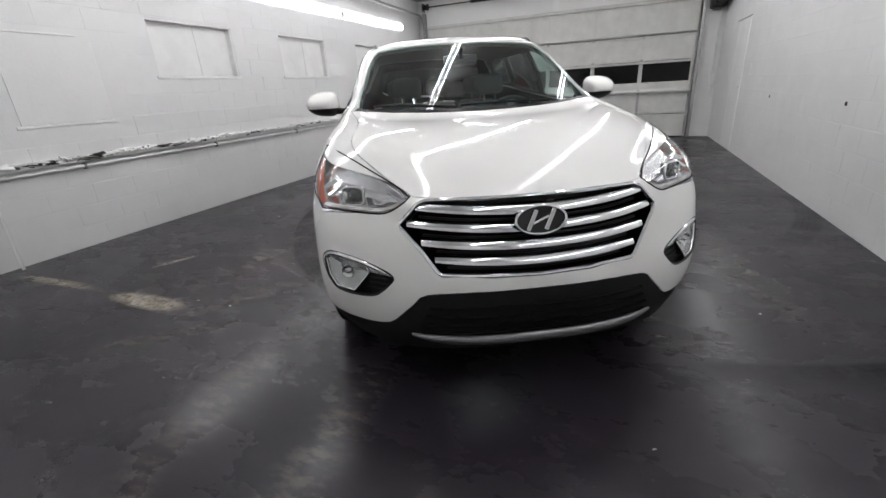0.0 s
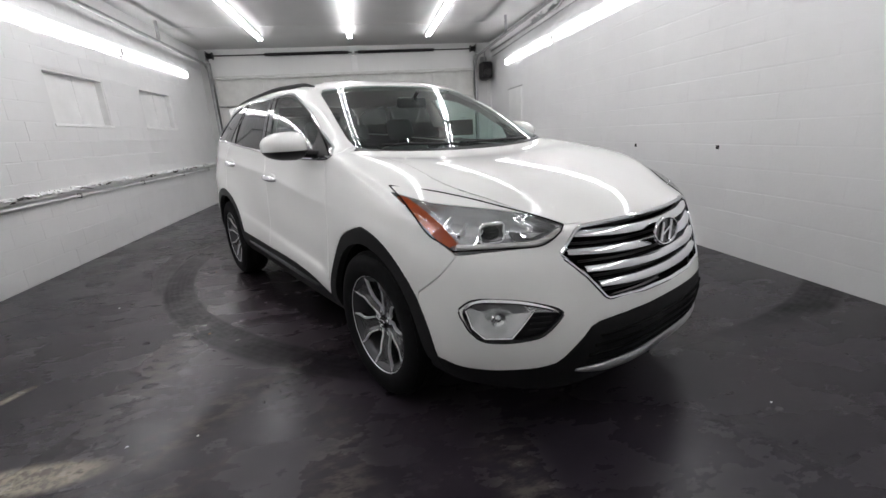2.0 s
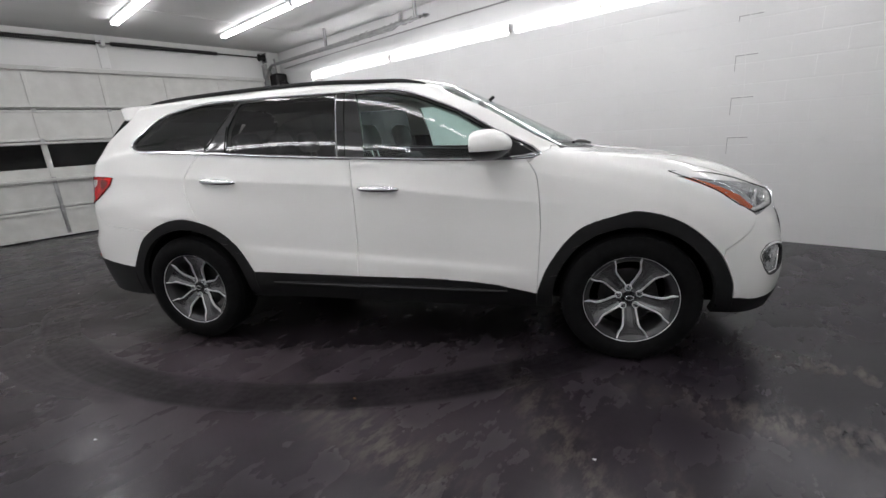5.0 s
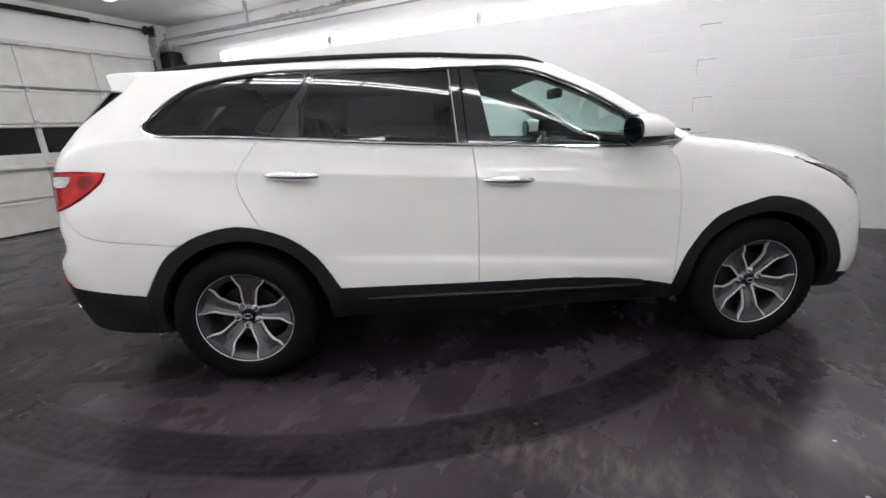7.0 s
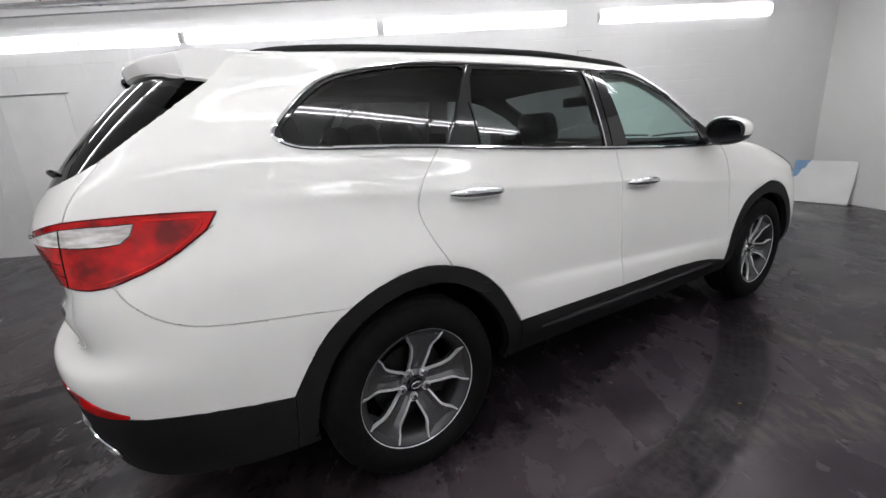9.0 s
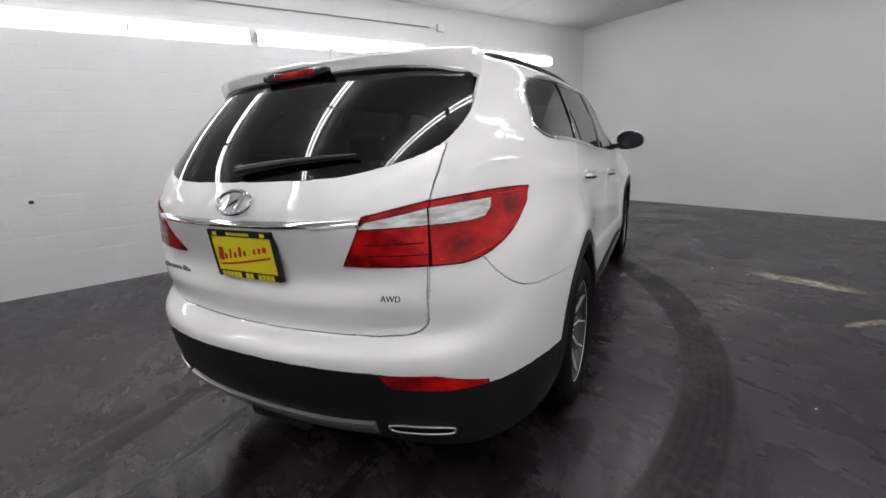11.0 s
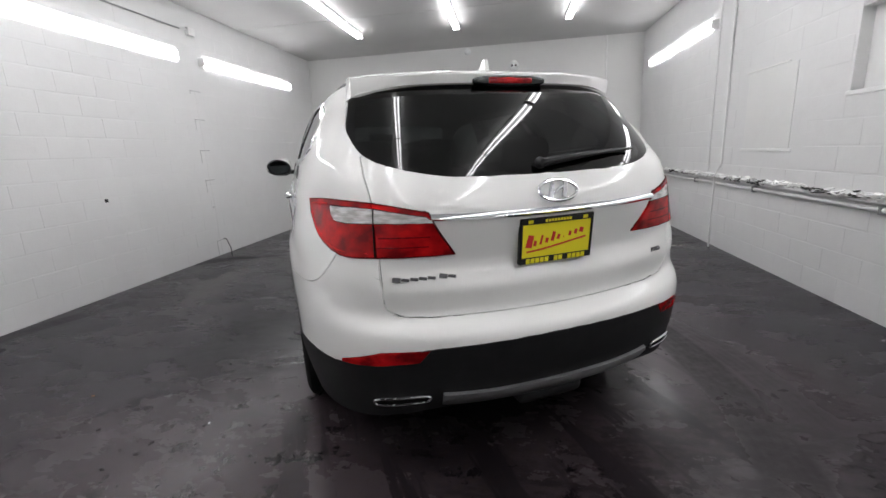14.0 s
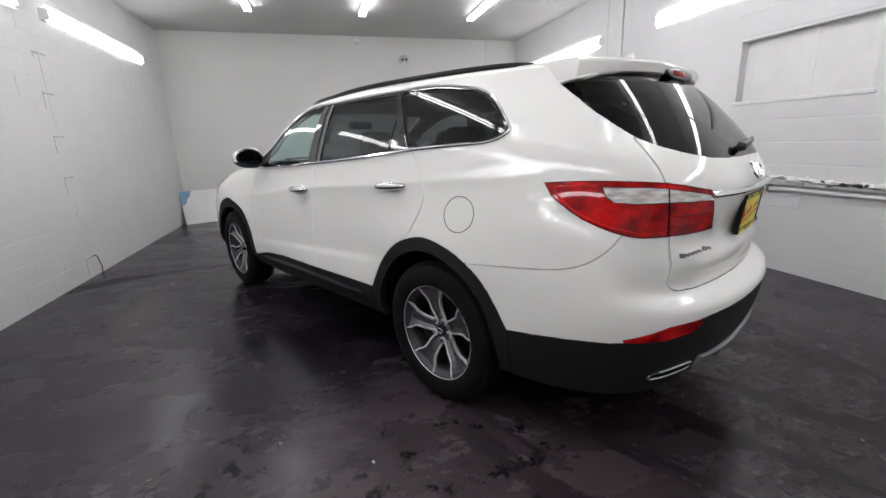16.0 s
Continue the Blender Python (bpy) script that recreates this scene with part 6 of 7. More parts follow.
# ---- tailgate trim ----
bm = bmesh.new()
rows = []
for j in range(41):
    a = -.47 + .94 * j / 40
    q = on_skin(a, 1.078 + .008 * (abs(a) / .47) ** 2, False, .0)
    rows.append([bm.verts.new(q + Vector((0, dy, dz))) for dy, dz in ((0, .011), (.010, .008), (.014, -.004), (.004, -.013))])
for p, q in zip(rows, rows[1:]):
    for i in range(3):
        bm.faces.new((p[i], p[i + 1], q[i + 1], q[i]))
bmesh.ops.recalc_face_normals(bm, faces=bm.faces)
part("chrome_strip", bm, CHROME, tailgate, "chrome strip across the tailgate", angle=60)
c, n = surface((0, 3.88, 1.145))
emblem(tailgate, c + n * .004, n, .078, .040, None)
# lettering of the maker's name, as plain bars
c, n = surface((.485, 3.84, .880))
m = Matrix.Translation(c) @ n.to_track_quat("Z", "Y").to_matrix().to_4x4()
for k in range(7):
    tall = .020 if k in (0, 5) else .013
    bm = bmesh.new()
    add_box(bm, (-.0145, -.006, -.002), (.0145, -.006 + tall * .85, .004), .002, m=m @ pose(-.112 + .031 * k + (.010 if k > 4 else 0), 0, 0, 0, 0, -10))
    part("badge_bar", bm, BADGE, tailgate, "dark chrome name badge as a plain bar", smooth=False)
c, n = surface((-.535, 3.82, .853))
m = Matrix.Translation(c + n * .001) @ n.to_track_quat("Z", "Y").to_matrix().to_4x4()
text = bpy.data.curves.new("drive_badge", "FONT")
text.body, text.size, text.extrude, text.align_x, text.align_y = "AWD", .026, .003, "CENTER", "CENTER"
badge = new("drive_badge", text)
badge.matrix_basis = m
badge.parent = tailgate
text.materials.append(BADGE)
# plate in its black frame
plate_m = Matrix.Translation((0, 3.876, .969)) @ pose(0, 0, 0, 90 + 6, 0, 180)
plate = thing("plate_frame", "", "")
plate.parent = tailgate
plate.matrix_basis = plate_m
for lo, hi in (((-.154, .062, -.014), (.154, .086, .005)), ((-.154, -.086, -.014), (.154, -.062, .005)), ((-.154, -.062, -.014), (-.144, .062, .005)), ((.144, -.062, -.014), (.154, .062, .005))):
    part("frame_side", box_bm(lo, hi, .003), BLACK, plate, smooth=False)
part("yellow_plate", box_bm((-.148, -.078, -.010), (.148, .078, .001)), PLATE_YELLOW, plate, "yellow dealer plate", smooth=False)
for k in range(10):
    w, h = (.022, .011, .008, .011, .012, .011, .004, .010, .011, .016)[k], (.046, .020, .034, .018, .034, .018, .005, .017, .018, .018)[k]
    base = Vector((-.118 + .0245 * k, -.024 + .0042 * k, .0018))
    bm = bmesh.new()
    add_tube(bm, [base, base + Vector((h * .22, h, 0))], [w * .62, w * .54], 8, flat=.12)
    part("red_print", bm, PLATE_RED, plate, "red print as a plain bar")
bm = bmesh.new()
add_tube(bm, spline([(-.125, -.040, .0018), (-.06, -.034, .0018), (.03, -.020, .0018), (.125, -.004, .0018)], 4), .0035, 6, flat=.4)
part("red_underline", bm, PLATE_RED, plate, "red stroke under the print")
bars = [(-.128 + .0197 * k, -.083, -.1125 + .0197 * k, -.065) for k in range(13) if k not in (5, 8)]
bars += [(-.055 + .0125 * k, .068, -.046 + .0125 * k, .078) for k in range(9)] + [(-.125, .067, -.105, .079), (.105, .067, .125, .079)]
for xa, ya, xb, yb in bars:
    part("frame_print", box_bm((xa, ya, .005), (xb, yb, .0062)), PLATE_YELLOW, plate, "yellow print as a plain bar", smooth=False)

# ---- spoiler, brake lamp, aerial, wiper ----
bm = bmesh.new()
rows = []
for j in range(41):
    a = -1 + 2 * j / 40
    xx = .628 * a
    tip = 3.538 - .165 * abs(a) ** 3
    base = 3.22 - .07 * abs(a) ** 2.2
    zt = 1.607 - .003 * a * a
    front = surface((xx * .97, base - .20, 1.66))[0]
    root = surface((xx * .985, base, 1.66))[0]
    low = surface((.636 * a, 3.515 - .215 * abs(a) ** 3, 1.556 - .038 * abs(a) ** 3.5))[0]
    lip = zt - .046 - .030 * abs(a) ** 6
    rows.append([bm.verts.new(p) for p in (front - Vector((0, 0, .002)), root + Vector((0, 0, .005)), Vector((xx, base + (tip - base) * .6, max(zt + .004, root.z + .002))), Vector((xx, tip - .022, zt + .001)), Vector((xx * .998, tip - .004, zt - .005)), Vector((xx * .996, tip, zt - .014)), Vector((xx * .994, tip - .010, lip)), low + Vector((0, -.012, -.004)))])
for p, q in zip(rows, rows[1:]):
    for i in range(7):
        bm.faces.new((p[i], p[i + 1], q[i + 1], q[i]))
for r in (rows[0], rows[-1]):
    bm.faces.new(r)
bmesh.ops.recalc_face_normals(bm, faces=bm.faces)
spoiler = part("spoiler", bm, PAINT, tailgate, "white roof spoiler", angle=35)
bm = bmesh.new()
add_box(bm, (-.165, 3.475, 1.544), (.165, 3.542, 1.590), .012, 3)
bmesh.ops.subdivide_edges(bm, edges=[e for e in bm.edges if abs(e.verts[0].co.x - e.verts[1].co.x) > .2], cuts=9)
for v in bm.verts:
    v.co.z = 1.568 + (v.co.z - 1.568) * (1 - .62 * (abs(v.co.x) / .165) ** 3)
lamp = part("brake_lamp_housing", bm, GLOSS_BLACK, tailgate, "dark brake lamp housing under the spoiler")
part("brake_lamp", box_bm((-.100, 3.522, 1.556), (.100, 3.546, 1.580), .006), RED_LENS, lamp, "red high brake lamp")
bm = bmesh.new()
add_prism(bm, [(-.12, -.02), (-.07, .020), (-.005, .060), (.03, .086), (.045, .082), (.055, .04), (.06, -.02)], -.010, .010, pose(0, 3.27, 1.612, 90, 0, 90))
bmesh.ops.bevel(bm, geom=bm.edges[:], offset=.004, segments=2, affect="EDGES")
part("aerial_fin", bm, PAINT, car, "white shark fin aerial")
bm = bmesh.new()
hub = on_skin(.03, 1.235, False, .012)
tipw = on_skin(-.42, 1.262, False, .02)
arm = [hub + (tipw - hub) * k / 8 + Vector((0, .012 * math.sin(math.pi * k / 8), .006 * math.sin(math.pi * k / 8))) for k in range(9)]
add_tube(bm, arm, [.020, .019, .017, .015, .013, .011, .010, .008, .006], 8, flat=.8)
wiper = part("rear_wiper", bm, BLACK, tailgate, "black rear wiper")
bm = bmesh.new()
add_lathe(bm, [(0, .018), (.014, .016), (.020, 0), (.022, -.014)], 20, Matrix.Translation(hub) @ pose(0, 0, 0, 0, 0, 90))
part("wiper_hub", bm, BLACK, wiper)

# exhaust trims, silver diffuser
for s in (1, -1):
    bm = bmesh.new()
    loop = []
    for k in range(28):
        a = 2 * math.pi * k / 28
        u, v = abs(math.cos(a)) ** .5 * math.copysign(1, math.cos(a)), abs(math.sin(a)) ** .6 * math.copysign(1, math.sin(a))
        q = on_skin(s * (.60 + .094 * u), .418 - .008 * u + .015 * v, False, .006)
        loop.append(q)
    add_tube(bm, loop + loop[:1], .006, 8, caps=False)
    trim = part("exhaust_trim", bm, CHROME, rear_apron, "chrome exhaust trim")
    bm = bmesh.new()
    bm.faces.new([bm.verts.new(q + Vector((0, -.003, 0))) for q in loop])
    bmesh.ops.solidify(bm, geom=bm.faces[:], thickness=.004)
    part("exhaust_mouth", bm, VOID, trim)
bm = bmesh.new()
rows = []
for j in range(41):
    a = -.46 + .92 * j / 40
    q = on_skin(a, .421 + .016 * (abs(a) / .5) ** 3, False, .004)
    rows.append([bm.verts.new(q + Vector((0, dy, dz))) for dy, dz in ((0, .010), (.012, .005), (.011, -.008), (-.022, -.052), (-.06, -.06), (-.05, .01))])
for p, q in zip(rows, rows[1:]):
    for i in range(6):
        bm.faces.new((p[i], p[(i + 1) % 6], q[(i + 1) % 6], q[i]))
bm.faces.new(rows[0])
bm.faces.new(rows[-1][::-1])
bmesh.ops.recalc_face_normals(bm, faces=bm.faces)
part("rear_skid_lip", bm, SATIN, rear_apron, "satin silver strip under the rear apron", angle=50)
bm = bmesh.new()
add_box(bm, (-.15, 3.66, .30), (.15, 3.86, .375), .03, 3)
part("hitch_cover", bm, CLADDING, rear_apron)

# ---- roof rails ----
for s in (1, -1):
    ys = (1.13, 1.20, 1.30, 1.5, 1.8, 2.1, 2.4, 2.7, 2.9, 3.02, 3.10, 3.16)
    up = (-.004, .006, .012, .015, .016, .016, .016, .015, .013, .010, .005, -.004)
    pts = [surface((s * (.612 - .014 * max(0, y - 2.4)), y, 1.66)) for y in ys]
    pts = spline([p + Vector((0, 0, 1)) * h for (p, n), h in zip(pts, up)], 5)
    bm = bmesh.new()
    add_tube(bm, [p - Vector((0, 0, .003)) for p in pts], .0095, 10, flat=1.35)
    rail = part("roof_rail", bm, CLADDING, car, "dark grey roof rail")
    for y in (1.22, 3.04):
        top = min(pts, key=lambda p: abs(p.y - y))
        bm = bmesh.new()
        add_tube(bm, [top + Vector((0, -.03, -.03)), top + Vector((0, 0, -.006)), top + Vector((0, .03, -.03))], .011, 8)
        part("rail_foot", bm, CLADDING, rail)

# ---- mirrors ----
for s in (1, -1):
    bm = bmesh.new()
    bmesh.ops.create_uvsphere(bm, u_segments=28, v_segments=18, radius=1)
    for v in bm.verts:
        a, b, c = v.co
        p = lambda t, e: math.copysign(abs(t) ** e, t)  # noqa: E731
        v.co = (s * (.985 + .112 * p(a, .75)), .765 + .085 * p(b, .8) * (1.7 if b < 0 else .85) + .03 * a, 1.226 + .078 * p(c, .72) * (1 - .22 * a) * (1 - .42 * max(-b, 0) ** 2))
    if s < 0:
        bmesh.ops.reverse_faces(bm, faces=bm.faces)
    geom = bm.verts[:] + bm.edges[:] + bm.faces[:]
    bmesh.ops.bisect_plane(bm, geom=geom, plane_co=(0, .822, 0), plane_no=(0, 1, 0), clear_outer=True)
    cap = bm.copy()
    bmesh.ops.bisect_plane(bm, geom=bm.verts[:] + bm.edges[:] + bm.faces[:], plane_co=(0, 0, 1.200), plane_no=(0, 0, 1), clear_inner=True)
    mirror = part("door_mirror", bm, PAINT, car, "white door mirror on a black foot", angle=180)
    bmesh.ops.bisect_plane(cap, geom=cap.verts[:] + cap.edges[:] + cap.faces[:], plane_co=(0, 0, 1.1995), plane_no=(0, 0, 1), clear_outer=True)
    bmesh.ops.holes_fill(cap, edges=[e for e in cap.edges if e.is_boundary])
    part("mirror_underside", cap, BLACK, mirror, "black mirror underside", angle=60)
    bm = bmesh.new()
    add_lathe(bm, [(0, .0), (.9, .0), (1, -.004), (1.02, -.012)], 32, pose(s * .985, .820, 1.228, -9, 0, 90) @ Matrix.Diagonal((1, .103, .070, 1)))
    part("mirror_bezel", bm, BLACK, mirror)
    bm = bmesh.new()
    add_lathe(bm, [(0, .003), (.86, .003), (.88, .0)], 32, pose(s * .985, .820, 1.228, -9, 0, 90) @ Matrix.Diagonal((1, .103, .070, 1)))
    part("mirror_glass", bm, MIRROR, mirror, "mirror glass")
    bm = bmesh.new()
    add_tube(bm, [(s * .80, .66, 1.172), (s * .86, .70, 1.176), (s * .93, .745, 1.185)], [.04, .03, .035], 10, flat=.7)
    part("mirror_foot", bm, BLACK, mirror)
    bm = bmesh.new()
    tri = [side_skin(y, z, s, .004) for y, z in ((.50, 1.165), (.735, 1.153), (.745, 1.295), (.715, 1.285))]
    vs = [bm.verts.new(p) for p in tri]
    bm.faces.new(vs)
    bmesh.ops.solidify(bm, geom=bm.faces[:], thickness=.006)
    part("mirror_sail", bm, BLACK, mirror, smooth=False)

# front wipers
for a, b in (((.42, .20, 1.185), (-.12, .175, 1.19)), ((-.15, .16, 1.18), (-.62, .30, 1.205))):
    bm = bmesh.new()
    line = [surface(Vector(a) + (Vector(b) - Vector(a)) * k / 10)[0] + Vector((0, -.012, .012)) for k in range(11)]
    add_tube(bm, line, .008, 6)
    part("wiper", bm, BLACK, car, "black windscreen wiper")

# ---- wheels ----
def wheel_at(y, s):
    """A wheel whose outer face looks along +x of its own frame."""
    turn = (9 if s > 0 else -11) if y > 1 else 41
    hub_m = pose(s * .815, y, .3645) @ (pose(0, 0, 0) if s > 0 else pose(0, 0, 0, 0, 0, 180))
    bm = bmesh.new()
    prof = [(.240, .098), (.252, .108), (.266, .117), (.297, .121), (.322, .116), (.343, .106), (.355, .096), (.361, .084)]
    for xg in (.062, .018, -.018, -.062):
        prof += [(.3655, xg + .008), (.3655, xg + .0055), (.358, xg + .004), (.358, xg - .004), (.3655, xg - .0055), (.3655, xg - .008)]
    prof += [(.361, -.084), (.343, -.106), (.295, -.121), (.250, -.11), (.240, -.098)]
    add_lathe(bm, prof, 72, closed=False)
    wheel = part("wheel", bm, RUBBER, car, "black tyre on a five-spoke alloy wheel", angle=35)
    wheel.matrix_basis = hub_m
    # shoulder tread blocks
    bm = bmesh.new()
    for k in range(60):
        a = 2 * math.pi * k / 60
        add_box(bm, (.082, -.011, .3485), (.101, .011, .3545), 0, m=Matrix.Rotation(a, 4, "X"))
    part("tread", bm, RUBBER, wheel, smooth=False)
    bm = bmesh.new()
    add_lathe(bm, [(.240, -.10), (.234, -.09), (.213, -.07), (.208, .06), (.224, .085), (.2375, .0955), (.2415, .099)], 64, closed=False)
    rim = part("rim", bm, BARREL, wheel, "grey alloy rim with a machined lip", angle=35)
    bm = bmesh.new()
    add_lathe(bm, [(.2415, .094), (.2430, .1005), (.2450, .1030), (.2485, .1035), (.2505, .100), (.248, .092)], 64, closed=False)
    part("rim_lip", bm, ALLOY, rim, "machined rim lip", angle=35)
    bm = bmesh.new()
    add_lathe(bm, [(.0, .012), (.155, .012), (.158, .004), (.155, -.006), (.06, -.006), (0, -.02)], 48)
    part("brake_disc", bm, STEEL, wheel, "brake disc")
    bm = bmesh.new()
    add_box(bm, (-.03, -.05, .085), (.045, .05, .165), .015, m=Matrix.Rotation(1.9 * s, 4, "X"))
    part("brake_caliper", bm, DARK_METAL, wheel)
    # spokes: a grey petal between two bright ridges
    side = [(.046, .030), (.075, .0355), (.115, .0385), (.150, .0425), (.162, .0455), (.178, .0535), (.205, .0675), (.232, .0795), (.2435, .083)]
    for k in range(5):
        rot = Matrix.Rotation(math.radians(72 * k + turn), 4, "X")
        depth = lambda r: .055 + .040 * (r / .242) ** 1.3 - (.008 if r < .08 else 0)  # noqa: E731
        bm = bmesh.new()
        rows = []
        for r, w in side:
            rows.append([bm.verts.new((depth(r) + dx, w * f, math.sqrt(max(r * r - (w * f) ** 2, 0)) if r > .2 else r)) for dx, f in ((-.034, .92), (-.002, 1), (-.004, .80), (-.014, .35), (-.014, -.35), (-.004, -.80), (-.002, -1), (-.034, -.92))])
        for p, q in zip(rows, rows[1:]):
            for i in range(7):
                bm.faces.new((p[i], p[i + 1], q[i + 1], q[i]))
        bmesh.ops.transform(bm, matrix=rot, verts=bm.verts)
        bmesh.ops.recalc_face_normals(bm, faces=bm.faces)
        spoke = part("spoke", bm, ALLOY_DARK, wheel, "grey spoke with machined edges", angle=25)
        for f in (1, -1):
            bm = bmesh.new()
            rows = []
            for r, w in side:
                zz = math.sqrt(max(r * r - w * w, 0)) if r > .2 else r
                rows.append([bm.verts.new((depth(r) + dx, f * (w + dw), zz)) for dx, dw in ((-.012, .0014), (.0016, .0014), (.0022, -.0026), (.0012, -.0066), (-.006, -.0074))])
            for p, q in zip(rows, rows[1:]):
                for i in range(4):
                    bm.faces.new((p[i], p[i + 1], q[i + 1], q[i]))
            bmesh.ops.transform(bm, matrix=rot, verts=bm.verts)
            bmesh.ops.recalc_face_normals(bm, faces=bm.faces)
            part("spoke_edge", bm, ALLOY, spoke, "bright machined edge", angle=30)
    bm = bmesh.new()
    add_lathe(bm, [(.060, .02), (.058, .044), (.050, .050), (.036, .054), (.034, .05)], 40, closed=False)
    hub = part("hub", bm, ALLOY_DARK, wheel)
    for k in range(5):
        a = math.radians(72 * k + 36 + turn)
        bm = bmesh.new()
        add_lathe(bm, [(.012, .0), (.012, .018), (.009, .024), (0, .025)], 6, Matrix.Translation((.048, .056 * math.sin(-a), .056 * math.cos(a))))
        part("wheel_nut", bm, CHROME, hub, "chrome wheel nut", smooth=False)
        bm = bmesh.new()
        add_tube(bm, [(.055, .057 * math.sin(-a) + .0165 * math.cos(q), .057 * math.cos(a) + .0165 * math.sin(q)) for q in [2 * math.pi * j / 16 for j in range(17)]], .0032, 6, caps=False)
        part("nut_pocket", bm, ALLOY, hub)
    bm = bmesh.new()
    add_lathe(bm, [(.034, .04), (.033, .060), (.028, .066), (0, .068)], 32)
    cap = part("centre_cap", bm, GLOSS_BLACK, hub, "black centre cap with a chrome oval")
    bm = bmesh.new()
    ring = [(.0675, .022 * math.cos(a), .013 * math.sin(a)) for a in [2 * math.pi * k / 24 for k in range(25)]]
    add_tube(bm, ring, .0025, 6, caps=False)
    for dy in (-.008, .008):
        add_box(bm, (.066, dy - .002, -.010), (.070, dy + .002, .010))
    part("cap_mark", bm, CHROME, hub)


for y in (0, 2.8):
    for s in (1, -1):
        wheel_at(y, s)

# ---- inside the car ----
def seat_row(y, xs, width, z0=.62, tall=.62, lean=14, head=True):
    for xx in xs:
        at = pose(xx, y, z0)
        bm = bmesh.new()
        add_box(bm, (-width / 2, -.52, -.02), (width / 2, .02, .13), .05, 3, m=at)
        seat = part("seat", bm, SEAT, car, "grey fabric seat")
        bm = bmesh.new()
        add_box(bm, (-width / 2, -.06, .05), (width / 2, .08, tall), .055, 3, m=at @ pose(0, 0, 0, -lean, 0, 0))
        part("backrest", bm, SEAT, seat)
        if head:
            bm = bmesh.new()
            add_box(bm, (-.13, -.045, tall + .06), (.13, .055, tall + .24), .05, 3, m=at @ pose(0, 0, 0, -lean, 0, 0))
            rest = part("head_restraint", bm, SEAT, seat)
            bm = bmesh.new()
            for dx in (-.05, .05):
                add_tube(bm, [at @ pose(0, 0, 0, -lean, 0, 0) @ Vector((dx, 0, tall - .03)), at @ pose(0, 0, 0, -lean, 0, 0) @ Vector((dx, 0, tall + .1))], .006, 6)
            part("restraint_posts", bm, CHROME, rest)


seat_row(1.42, (-.37, .37), .50, .58, .60, 16)
seat_row(2.32, (-.42, .0, .42), .40, .62, .56, 18)
seat_row(3.08, (-.27, .27), .44, .66, .46, 10)
bm = bmesh.new()
add_box(bm, (-.74, .30, .80), (.74, .72, 1.105), .06, 4)
add_box(bm, (-.74, .66, .78), (.74, .86, 1.02), .06, 4)
dash = part("dashboard", bm, TRIM_DARK, car, "dark grey dashboard")
bm = bmesh.new()
add_box(bm, (.20, .55, 1.06), (.56, .80, 1.135), .03, 3)
part("instrument_hood", bm, TRIM_DARK, dash)
bm = bmesh.new()
add_box(bm, (-.14, .60, .80), (.14, .90, 1.10), .03, 3)
part("centre_stack", bm, GLOSS_BLACK, dash)
bm = bmesh.new()
add_box(bm, (-.13, .85, .55), (.13, 1.7, .80), .04, 3)
part("centre_console", bm, TRIM_DARK, car)
wm = pose(.37, .93, 1.03, -62, 0, 0)
bm = bmesh.new()
add_tube(bm, [wm @ Vector((.185 * math.cos(a), .185 * math.sin(a), 0)) for a in [2 * math.pi * k / 36 for k in range(37)]], .016, 8, caps=False)
wheel = part("steering_wheel", bm, TRIM_DARK, car, "dark grey steering wheel")
bm = bmesh.new()
add_box(bm, (-.07, -.06, -.03), (.07, .06, .012), .025, 3, m=wm)
add_box(bm, (-.18, -.02, -.014), (.18, .02, .004), .008, m=wm)
add_box(bm, (-.025, -.18, -.014), (.025, 0, .004), .008, m=wm)
part("wheel_boss", bm, SATIN, wheel)
bm = bmesh.new()
add_box(bm, (-.12, .86, 1.43), (.12, .90, 1.50), .018, 3)
add_tube(bm, [(0, .80, 1.53), (0, .84, 1.50), (0, .87, 1.47)], .012, 8)
part("inside_mirror", bm, BLACK, car, "black inside mirror")
bm = bmesh.new()
add_box(bm, (-.62, .70, .36), (.62, 3.7, .46), .02)
part("cabin_floor", bm, TRIM_DARK, car)

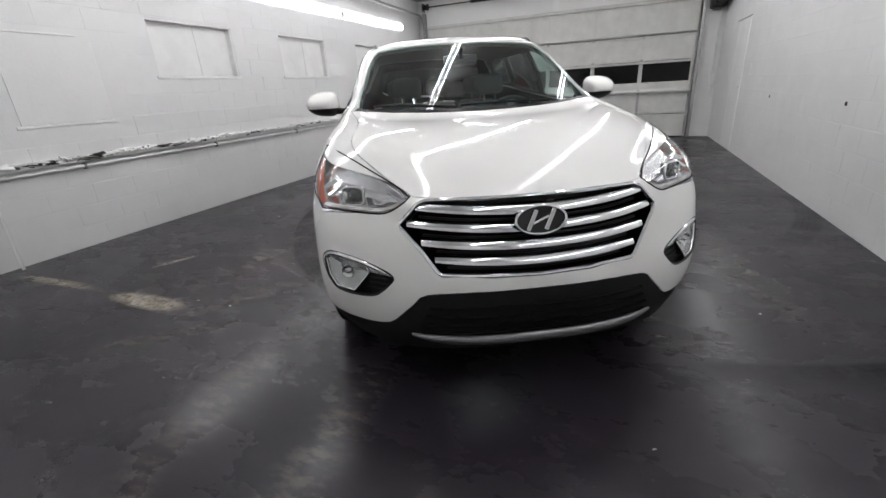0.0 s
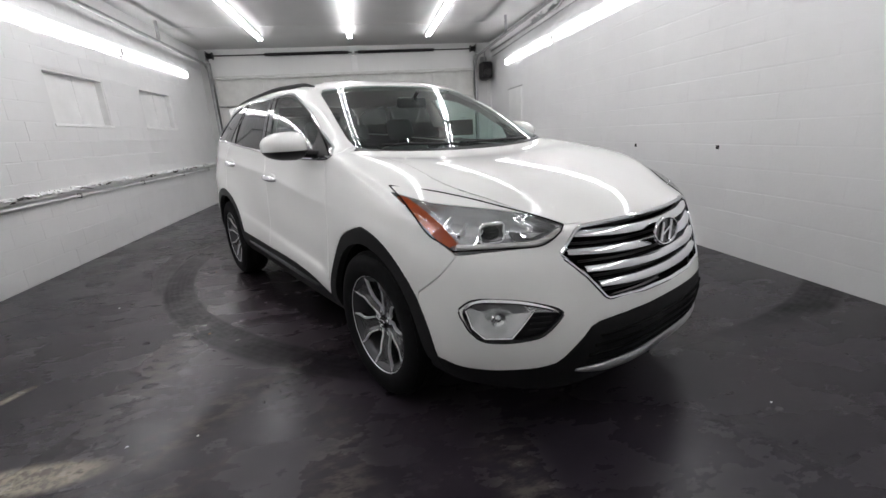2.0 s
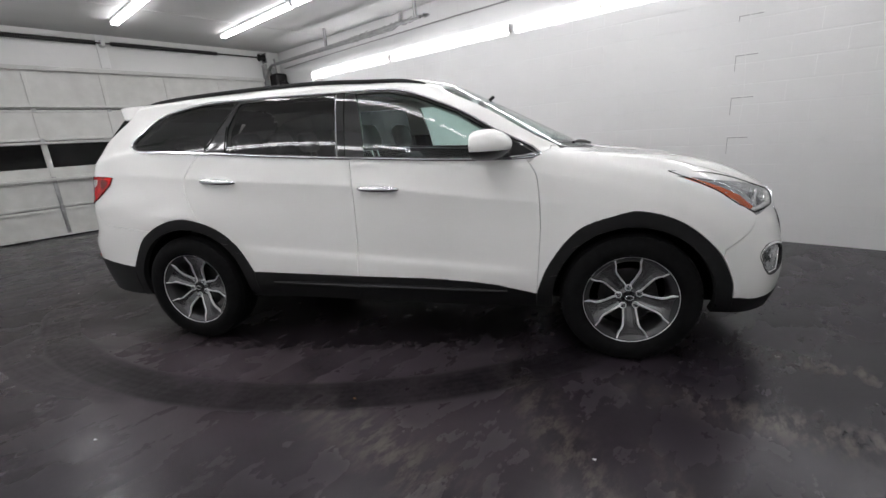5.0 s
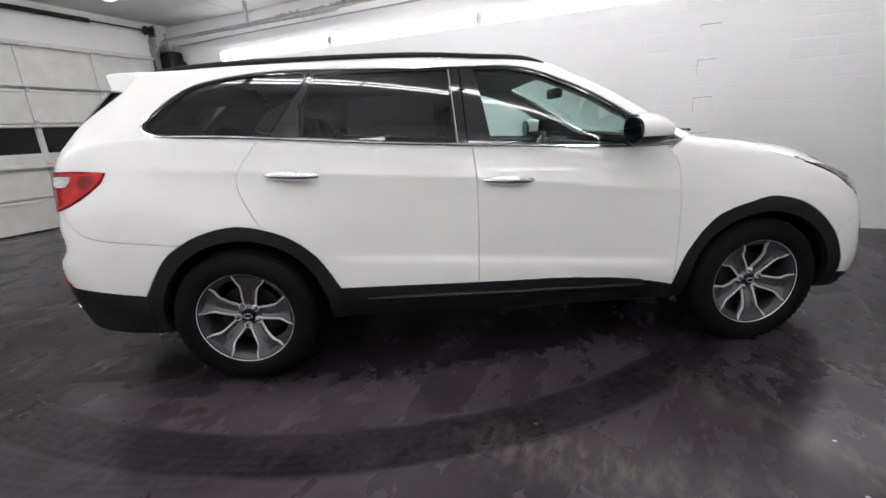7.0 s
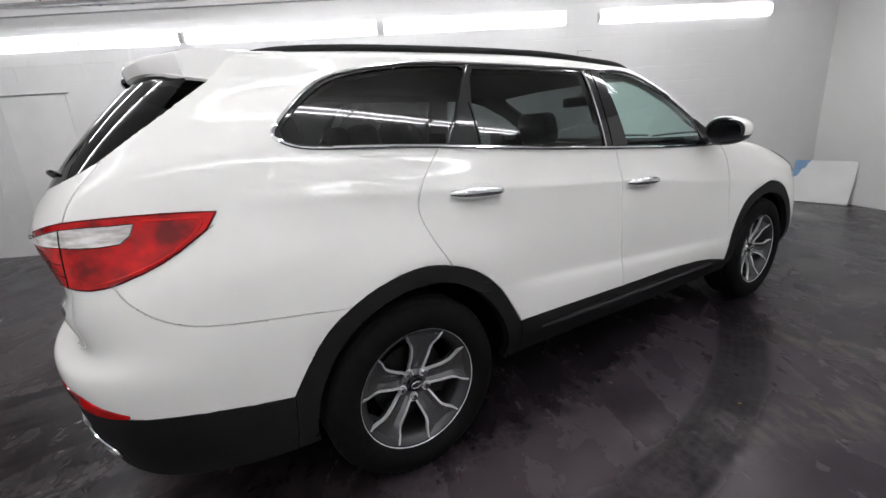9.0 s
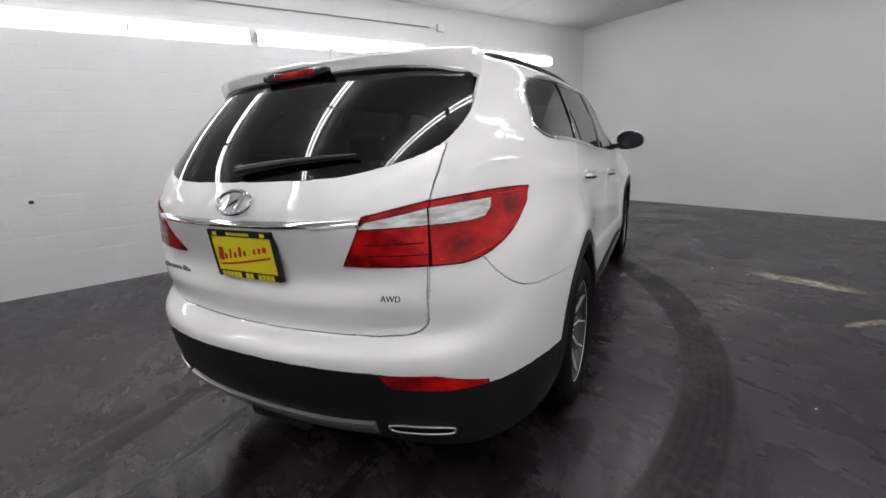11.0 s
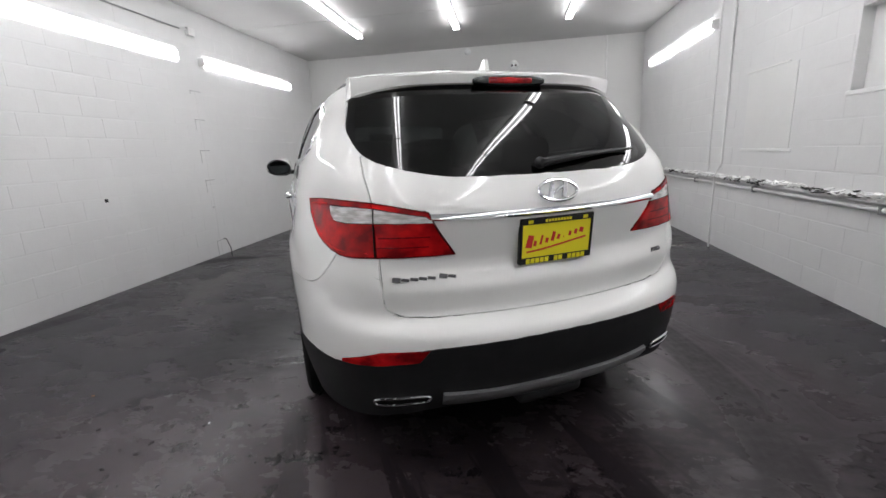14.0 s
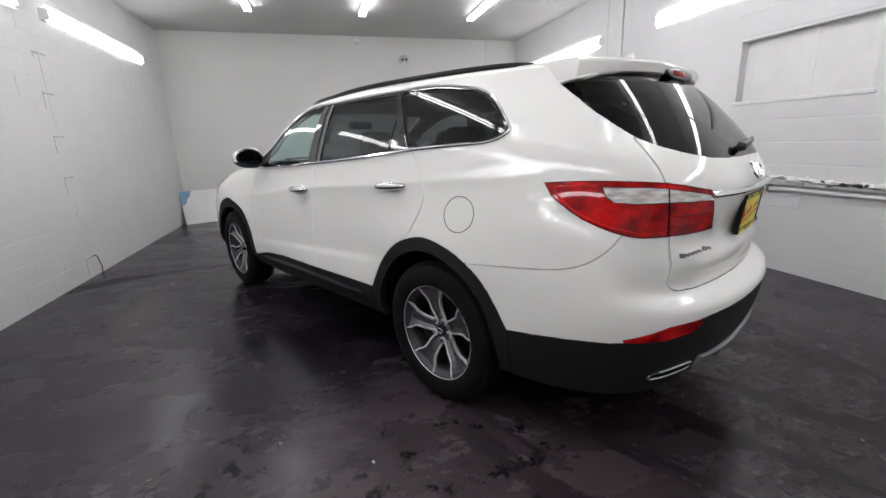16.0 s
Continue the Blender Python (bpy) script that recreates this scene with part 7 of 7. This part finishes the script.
# ---- blocks of the long walls, last ----
def block_mesh(length):
    bm = bmesh.new()
    h = length / 2
    a = [bm.verts.new((-.001, y, z)) for y, z in ((-h + .0005, -.0965), (h - .0005, -.0965), (h - .0005, .0965), (-h + .0005, .0965))]
    b = [bm.verts.new((.0012, y, z)) for y, z in ((-h + .0012, -.091), (h - .0012, -.091), (h - .0012, .092), (-h + .0012, .092))]
    bm.faces.new(b)
    for k in range(4):
        bm.faces.new((a[k], a[(k + 1) % 4], b[(k + 1) % 4], b[k]))
    me = bpy.data.meshes.new("block")
    bm.to_mesh(me)
    bm.free()
    me.materials.append(WALL)
    return me


BLOCK, HALF_BLOCK = block_mesh(.4), block_mesh(.2)
rng = random.Random(11)


def blocks(wall, x, turn, holes, near):
    rest = bmesh.new()
    count = 0
    for row in range(16):
        z = .10 + .2 * row
        y = Y0 + (.2 if row % 2 == 0 else 0)
        spans = [(y + .4 * k, .4, BLOCK) for k in range(32)]
        if row % 2 == 0:
            spans.insert(0, (Y0, .2, HALF_BLOCK))
        for y0, w, me in spans:
            yc = y0 + w / 2
            if y0 + w > Y1 + .01 or any(a < y0 + w - .01 and y0 + .01 < b and z + .1 > c + .01 and z - .1 < d - .01 for a, b, c, d in holes):
                continue
            m = Matrix.Translation((x, yc, z)) @ pose(0, 0, 0, 0, 0, turn) @ pose(rng.uniform(-.0006, .0006), 0, 0, 0, rng.uniform(-.14, .14), rng.uniform(-.06, .06))
            if near(yc, z) and count < 295:
                ob = new("block", me)
                ob.parent = wall
                ob.matrix_basis = m
                count += 1
            else:
                tmp = bmesh.new()
                tmp.from_mesh(me)
                tmp.transform(m)
                keep = bpy.data.meshes.new("tmp")
                tmp.to_mesh(keep)
                tmp.free()
                rest.from_mesh(keep)
                bpy.data.meshes.remove(keep)
    tagged(link("far_blocks", rest, WALL, wall, smooth=False), kind="stuff")


blocks(wall_west, X0, 0, [(a, b_, WZ0, WZ1) for a, b_ in WINDOWS] + [(-.22, .66, 1.15, 1.96)], lambda y, z: -2.5 < y < 5 and z < 2.5)
blocks(wall_east, X1, 180, [(6.25, 7.15, 0, 2.1)], lambda y, z: -3.6 < y < 3.6 and z < 2.5)
